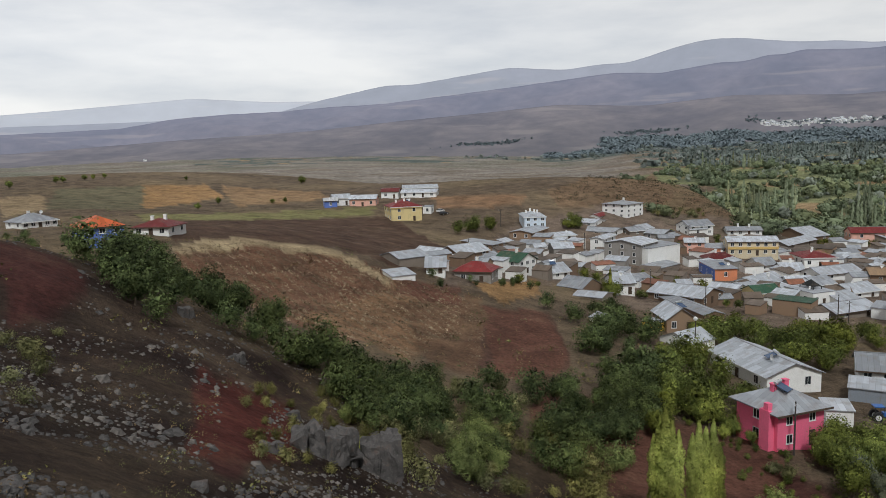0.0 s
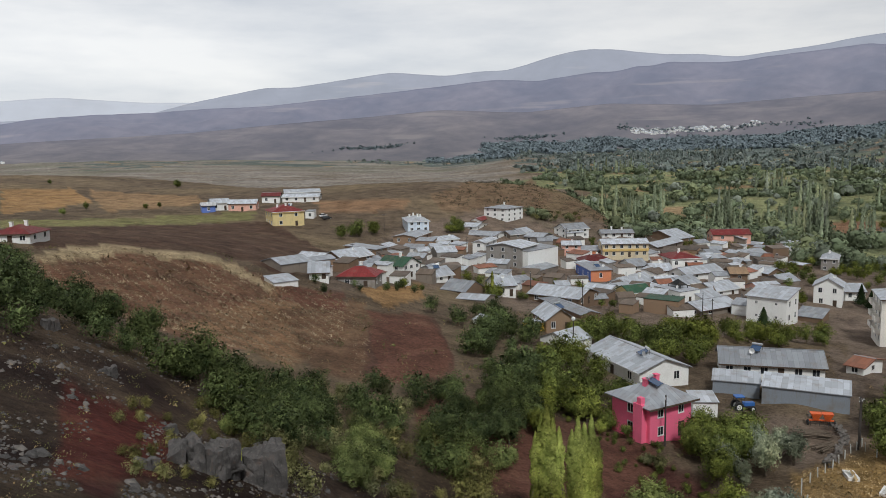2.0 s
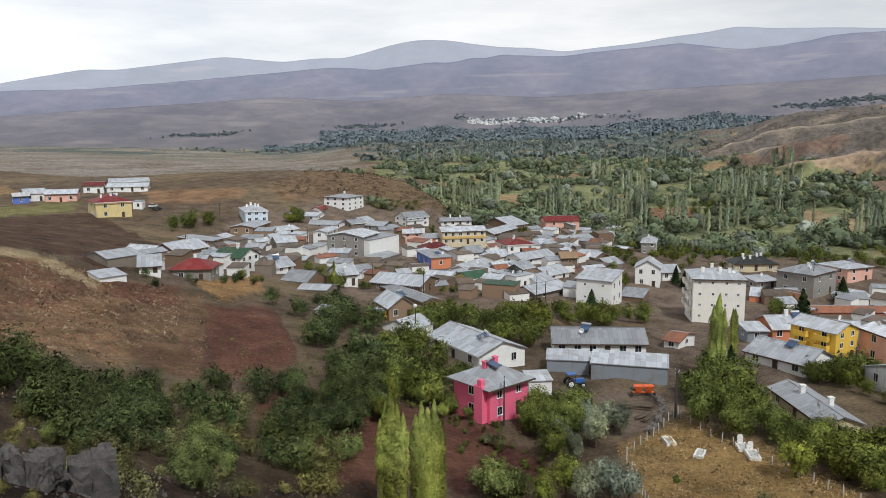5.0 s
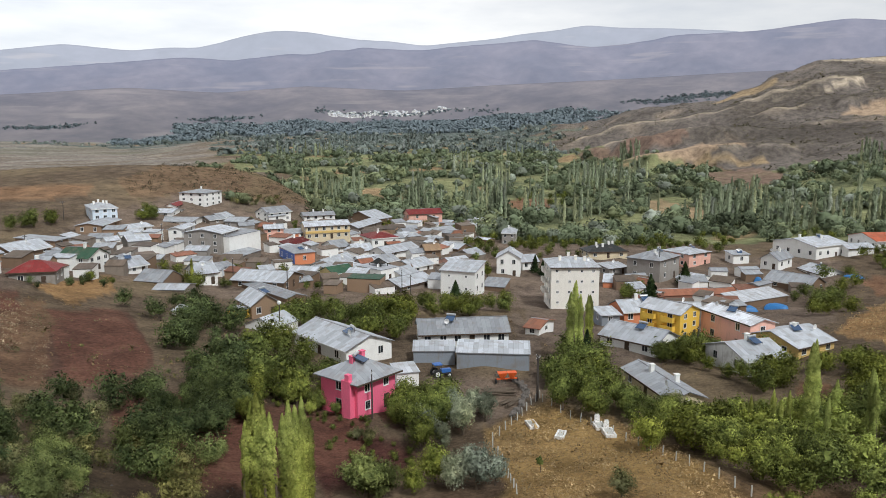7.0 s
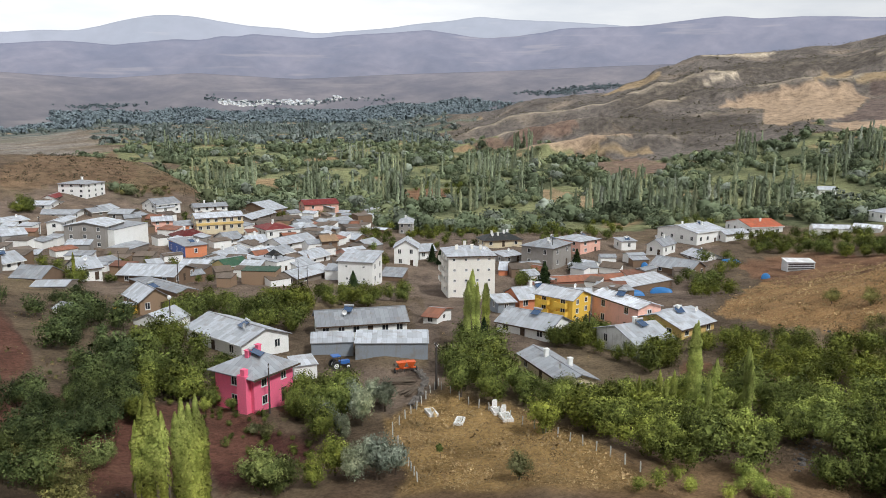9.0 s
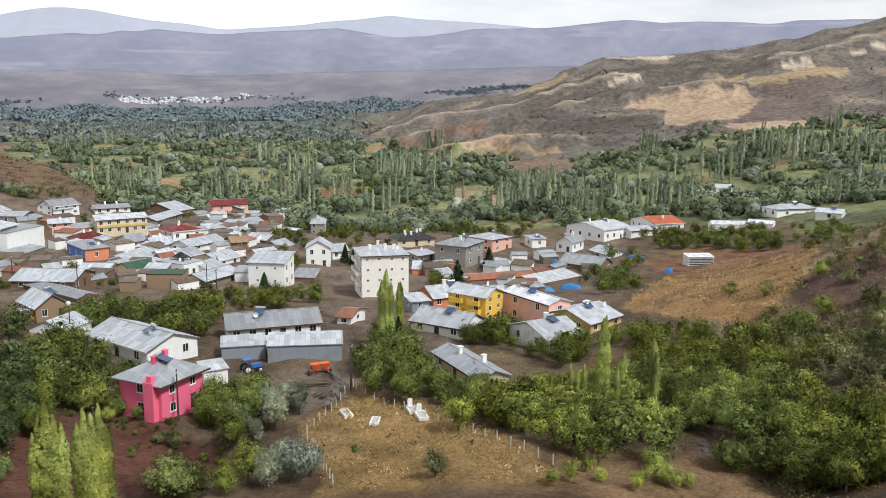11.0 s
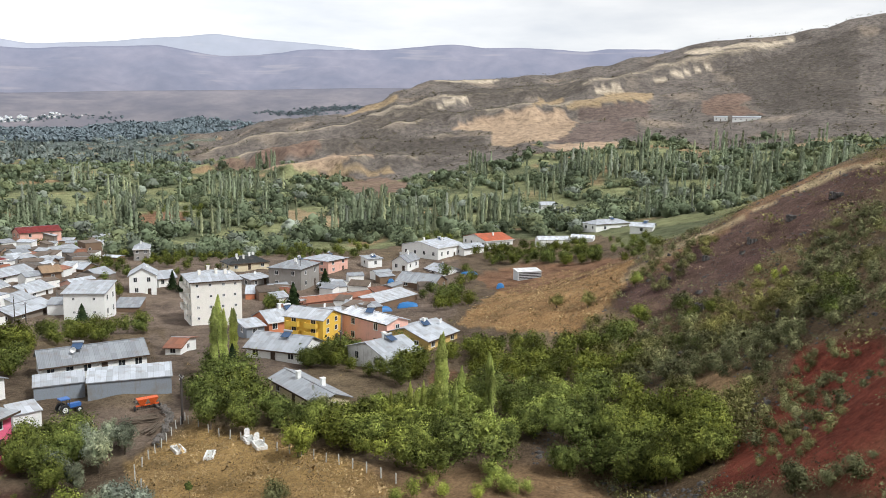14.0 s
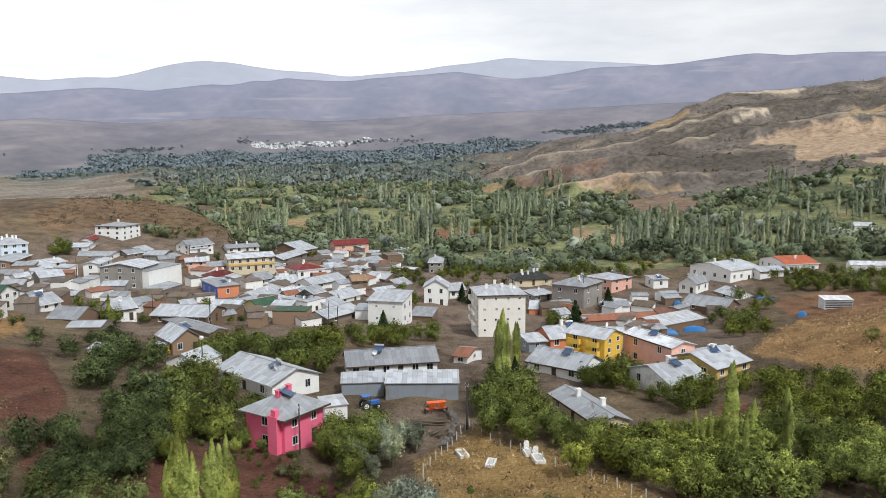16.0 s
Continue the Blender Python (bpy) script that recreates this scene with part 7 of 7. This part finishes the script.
def grave(x, y, turn, w, d, stone=1):
    root = new("grave", None)
    root.matrix_basis = pose(x, y, float(height(x, y)), 0, 0, turn)
    b = Build().box(-w / 2, -d / 2, -0.3, w / 2, -d / 2 + 0.2, 0.45).box(-w / 2, d / 2 - 0.2, -0.3, w / 2, d / 2, 0.45)
    b.box(-w / 2, -d / 2 + 0.2, -0.3, -w / 2 + 0.2, d / 2 - 0.2, 0.45).box(w / 2 - 0.2, -d / 2 + 0.2, -0.3, w / 2, d / 2 - 0.2, 0.45)
    part("kerb", b, "marble", root)
    part("bed", Build().box(-w / 2 + 0.2, -d / 2 + 0.2, -0.2, w / 2 - 0.2, d / 2 - 0.2, 0.3), "post_paint", root, "pale gravel bed within the kerb")
    if stone:
        part("headstone", Build().box(-0.35, d / 2, -0.2, 0.35, d / 2 + 0.14, 1.25).box(-0.25, d / 2, 1.25, 0.25, d / 2 + 0.14, 1.42), "marble", root)
    return tagged(root, "white marble grave with a raised kerb", "grave", "graves in dry grass")


def wheel(root, x, y, z, r, w):
    t = part("wheel", Build().tube((x, y - w / 2, z), (x, y + w / 2, z), r, r, 14), "rubber", root)
    part("rim", Build().tube((x, y - w / 2 - 0.02, z), (x, y + w / 2 + 0.02, z), r * 0.55, r * 0.55, 10), "white_paint", t)


def tractor(x, y, turn):
    root = new("tractor", None)
    root.matrix_basis = pose(x, y, float(height(x, y)), 0, 0, turn)
    part("bonnet", Build().box(0.2, -0.35, 0.75, 1.9, 0.35, 1.35).box(1.9, -0.28, 0.8, 2.0, 0.28, 1.25), "blue_paint", root)
    part("chassis", Build().box(-0.9, -0.3, 0.5, 1.8, 0.3, 0.75), "dark_metal", root)
    part("cab_roof", Build().box(-1.1, -0.7, 2.2, 0.3, 0.7, 2.35), "blue_paint", root, "blue canopy over the seat")
    for px, py in ((-1.0, -0.6), (-1.0, 0.6), (0.2, -0.6), (0.2, 0.6)):
        part("canopy_post", Build().tube((px, py, 0.9), (px, py, 2.2), 0.04, 0.04, 6), "dark_metal", root)
    part("seat", Build().box(-0.7, -0.25, 1.0, -0.25, 0.25, 1.1).box(-0.75, -0.25, 1.1, -0.67, 0.25, 1.5), "rubber", root)
    for py in (-0.75, 0.75):
        wheel(root, -0.6, py, 0.75, 0.75, 0.4)
        wheel(root, 1.5, py, 0.45, 0.45, 0.25)
    return tagged(root, "blue farm tractor with a canopy in a yard", "tractor")


def car(x, y, turn, paint, label):
    root = new("car", None)
    root.matrix_basis = pose(x, y, float(height(x, y)), 0, 0, turn)
    b = Build().box(-2.1, -0.85, 0.35, 2.1, 0.85, 0.9)
    lo, hi = [(-1.7, -0.8), (1.1, -0.8), (1.1, 0.8), (-1.7, 0.8)], [(-1.3, -0.65), (0.5, -0.65), (0.5, 0.65), (-1.3, 0.65)]
    b.face([(*p, 1.42) for p in hi])
    part("body", b, paint, root)
    c = Build()
    for i in range(4):
        j = (i + 1) % 4
        c.face([(*lo[i], 0.9), (*lo[j], 0.9), (*hi[j], 1.42), (*hi[i], 1.42)])
    part("windscreen", c, "window_glass", root)
    for px in (-1.3, 1.3):
        for py in (-0.8, 0.8):
            wheel(root, px, py, 0.32, 0.32, 0.2)
    return tagged(root, label, "car", "parked cars")


def farm_implement(x, y, turn):
    root = new("seed_drill", None)
    root.matrix_basis = pose(x, y, float(height(x, y)), 0, 0, turn)
    for i in (-1, 1):
        b = Build()
        p, q = [(-0.75, -0.6), (0.75, -0.6), (0.75, 0.6), (-0.75, 0.6)], [(-0.3, -0.25), (0.3, -0.25), (0.3, 0.25), (-0.3, 0.25)]
        for k in range(4):
            m = (k + 1) % 4
            b.face([(i * 0.8 + q[k][0], q[k][1], 0.9), (i * 0.8 + q[m][0], q[m][1], 0.9), (i * 0.8 + p[m][0], p[m][1], 1.9), (i * 0.8 + p[k][0], p[k][1], 1.9)])
        b.face([(i * 0.8 + c[0], c[1], 1.88) for c in p])
        part("hopper", b, "orange_paint", root, "orange hopper")
    part("beam", Build().box(-1.7, -0.1, 0.7, 1.7, 0.1, 0.9), "orange_paint", root)
    for i in range(6):
        part("tine", Build().tube((-1.5 + i * 0.6, 0, 0.8), (-1.5 + i * 0.6, -0.4, -0.05), 0.04, 0.03, 5), "dark_metal", root)
    for i in (-1.8, 1.8):
        part("wheel", Build().tube((i - 0.1, 0.2, 0.4), (i + 0.1, 0.2, 0.4), 0.42, 0.42, 12), "rubber", root)
    return tagged(root, "orange seed drill standing on bare earth", "farm implement")


def timber_pile(x, y, turn, n, length):
    root = new("timber_pile", None)
    z = float(height(x, y))
    root.matrix_basis = pose(x, y, z, 0, 0, turn)
    g = random.Random(n)
    for i in range(n):
        a, px, py, pz = g.uniform(-12, 12), g.uniform(-0.3, 0.3), (i % 6 - 2.5) * 0.34, 0.1 + (i // 6) * 0.22
        d = Vector((math.cos(radians(a)), math.sin(radians(a)), 0)) * length / 2
        part("pole", Build().tube(Vector((px, py, pz)) - d, Vector((px, py, pz)) + d, 0.11, 0.08, 6), "bark", root)
    return tagged(root, "pile of dark poles and timber", "timber")


def tarp(x, y, turn, w, d, h, label="blue plastic tarpaulin over a heap"):
    """A sheet thrown over a heap."""
    n = 12
    v, q = [], []
    g = random.Random(int(x))
    for i in range(n + 1):
        for j in range(n + 1):
            u, s = i / n * 2 - 1, j / n * 2 - 1
            k = (1 - u ** 4) * (1 - s ** 4)
            v.append((u * w / 2, s * d / 2, h * (0.25 + 0.75 * k) * (1 - 0.2 * abs(u)) + g.uniform(-0.08, 0.08) - (0.25 + 0.1) * h * (abs(u) == 1 or abs(s) == 1)))
    for i in range(n):
        for j in range(n):
            q.append((i * (n + 1) + j, (i + 1) * (n + 1) + j, (i + 1) * (n + 1) + j + 1, i * (n + 1) + j + 1))
    ob = new("tarpaulin", raw_mesh("tarpaulin", v, q, "tarp_blue", True))
    ob.matrix_basis = pose(x, y, float(height(x, y)), 0, 0, turn)
    return tagged(ob, label, "tarpaulin")


def rock_outcrop(x, y, turn, size, slabs, seed):
    """Cracked blocks standing shoulder to shoulder out of the slope."""
    root = new("rock_outcrop", None)
    root.matrix_basis = pose(x, y, float(height(x, y)), 0, 0, turn)
    g = random.Random(seed)
    for i in range(slabs):
        bm = bmesh.new()
        bmesh.ops.create_cube(bm, size=1)
        bmesh.ops.subdivide_edges(bm, edges=bm.edges, cuts=7 if size > 2 else 3, use_grid_fill=True)
        w, d, h = size * g.uniform(0.4, 0.56), size * g.uniform(0.5, 0.8), size * g.uniform(0.7, 1.15)
        for vt in bm.verts:
            k = noise.noise_vector(vt.co * 1.7 + Vector((i * 7, seed, 0))) * 0.2 + noise.noise_vector(vt.co * 5.3 + Vector((seed, i * 3, 1))) * 0.07
            c = vt.co * (1 - 0.16 * max(0, abs(vt.co.x) + abs(vt.co.y) - 0.6)) + k
            c.x *= 1 - 0.16 * (c.z + 0.5)
            vt.co = Vector((c.x * w, c.y * d, (c.z + 0.25) * h))
        me = bpy.data.meshes.new("slab")
        bm.to_mesh(me)
        bm.free()
        me.materials.append(MATS["rock"])
        part("slab", me, "", root, at=pose((i - slabs / 2 + 0.5) * size * 0.4, g.uniform(-0.15, 0.15) * size, 0, g.uniform(-8, 8), g.uniform(-7, 7), g.uniform(-20, 20)))
    return tagged(root, "grey cracked rock slabs jutting from the slope", "rock")


def rubble_wall(count, *spots):
    """Field stones heaped along a line."""
    g = np.random.default_rng(count)
    base = np.array([(1, 0, 0), (0, 1, 0), (-1, 0, 0), (0, -1, 0), (0.55, 0.5, 0.75), (-0.5, 0.55, 0.7), (-0.55, -0.5, 0.8), (0.5, -0.55, 0.65)])
    q = np.array([(0, 1, 5, 4), (1, 2, 6, 5), (2, 3, 7, 6), (3, 0, 4, 7), (4, 5, 6, 7)])
    p = np.array(spots, float)
    run = np.concatenate([[0], np.cumsum(np.hypot(*np.diff(p, axis=0).T))])
    t = g.uniform(0, run[-1], count)
    x, y = np.interp(t, run, p[:, 0]) + g.normal(0, 0.25, count), np.interp(t, run, p[:, 1]) + g.normal(0, 0.25, count)
    z = height(x, y) + g.uniform(-0.1, 0.55, count)
    v = base[None] * g.uniform(0.6, 1.3, (count, 8, 3)) * (0.24 * g.lognormal(0, 0.3, count))[:, None, None] + np.stack([x, y, z], -1)[:, None, :]
    f = (q[None] + 8 * np.arange(count)[:, None, None]).reshape(-1, 4)
    return tagged(new("rubble_wall", raw_mesh("rubble_wall", v.reshape(-1, 3), f, "pale_rock")), "low wall of heaped field stones round a yard", "wall", kind="stuff")


rubble_wall(260, (91.5, 85.4), (91.9, 81.5), (89.0, 77.1), (83.2, 73.2), (78.4, 70.5))
utility_pole(63.6, 83.5, 7.2)
utility_pole(87.0, 73.3, 7.3)
utility_pole(78.1, 132.1, 5.2, 1)
utility_pole(106.8, 176.0, 7.5)
utility_pole(108.1, 257.3, 7.4)
utility_pole(100.2, 192.9, 7.5)
utility_pole(90.6, 301.6, 6.9)
utility_pole(135.5, 163.4, 6.4)
utility_pole(135.3, 159.5, 5.6)
utility_pole(153.4, 121.5, 6.0)
utility_pole(130.1, 71.1, 5.6)
utility_pole(208.4, 128.0, 11.0)
utility_pole(88.7, 74.6, 6.8)
utility_pole(60.1, 235.4, 5.4)
utility_pole(160.8, 277.9, 6.1)
utility_pole(147.1, 65.7, 4.8, 1)
fence(1.2, 2.4, (87.0, 72.2), (79.9, 50.9), (73.5, 33.4))
fence(1.2, 2.4, (69.6, 65.9), (78.3, 69.5), (88.7, 74.2))
fence(1.1, 2.4, (67.8, 64.2), (64.7, 59.6), (56.9, 50.4))
grave(78.3, 66.8, -30, 1.3, 2.4, 0)
grave(77.2, 60.9, -62, 1.2, 2.4, 0)
grave(82.8, 58.9, -40, 1.3, 2.3, 1)
grave(81.2, 56.2, -40, 1.4, 2.6, 1)
tractor(84.5, 92.4, -22)
farm_implement(90.2, 82.4, -33)
timber_pile(85.2, 79.6, -37, 18, 5)
timber_pile(78.9, 76.9, 14, 10, 4)
timber_pile(83.9, 75.8, 7, 10, 4)
car(72.5, 331.7, 48, "white_paint", "white car parked by the yellow house")
car(73.2, 327.9, 37, "dark_metal", "dark car parked by the yellow house")
car(120.6, 258.2, 45, "white_paint", "white car parked in the lane")
car(121.3, 255.1, 45, "dark_metal", "dark car parked in the lane")
tarp(187.9, 89.7, -44, 5, 3, 1.2)
tarp(196.3, 85.9, -66, 6, 3, 1.3)
tarp(255.7, 88.5, -61, 6, 3, 0.8)
tarp(230.7, 69.5, -73, 2.6, 2, 1.5)
tarp(231.2, 107.4, -65, 2.4, 2, 1.5)
tarp(105.5, 203.5, -27, 2.6, 2.4, 1.8)
rock_outcrop(5.5, 49.1, -6, 3.1, 3, 3)
rock_outcrop(2.5, 48.0, 20, 2.7, 4, 5)
rock_outcrop(0.9, 58.1, 39, 0.9, 2, 8)
rock_outcrop(143.0, 5.8, -88, 2.0, 3, 4)
rock_outcrop(160.7, 13.6, -75, 1.3, 3, 11)
rock_outcrop(164.4, 6.5, -88, 1.2, 3, 12)
rock_outcrop(164.5, -1.8, -71, 1.4, 3, 13)
rock_outcrop(167.7, -8.7, -93, 1.5, 3, 14)
rock_outcrop(149.0, -13.4, -85, 1.2, 3, 15)
rock_outcrop(169.1, -16.5, -96, 1.6, 4, 16)
rock_outcrop(122.1, -5.9, -78, 1.1, 3, 17)
rock_outcrop(113.2, -13.4, -97, 1.3, 3, 18)
rock_outcrop(-0.7, 43.1, 21, 0.9, 3, 21)
rock_outcrop(-3.5, 68.6, 18, 1.0, 3, 22)
rock_outcrop(-8.6, 79.0, 36, 1.2, 3, 23)
rock_outcrop(7.2, 56.6, -7, 1.0, 3, 24)
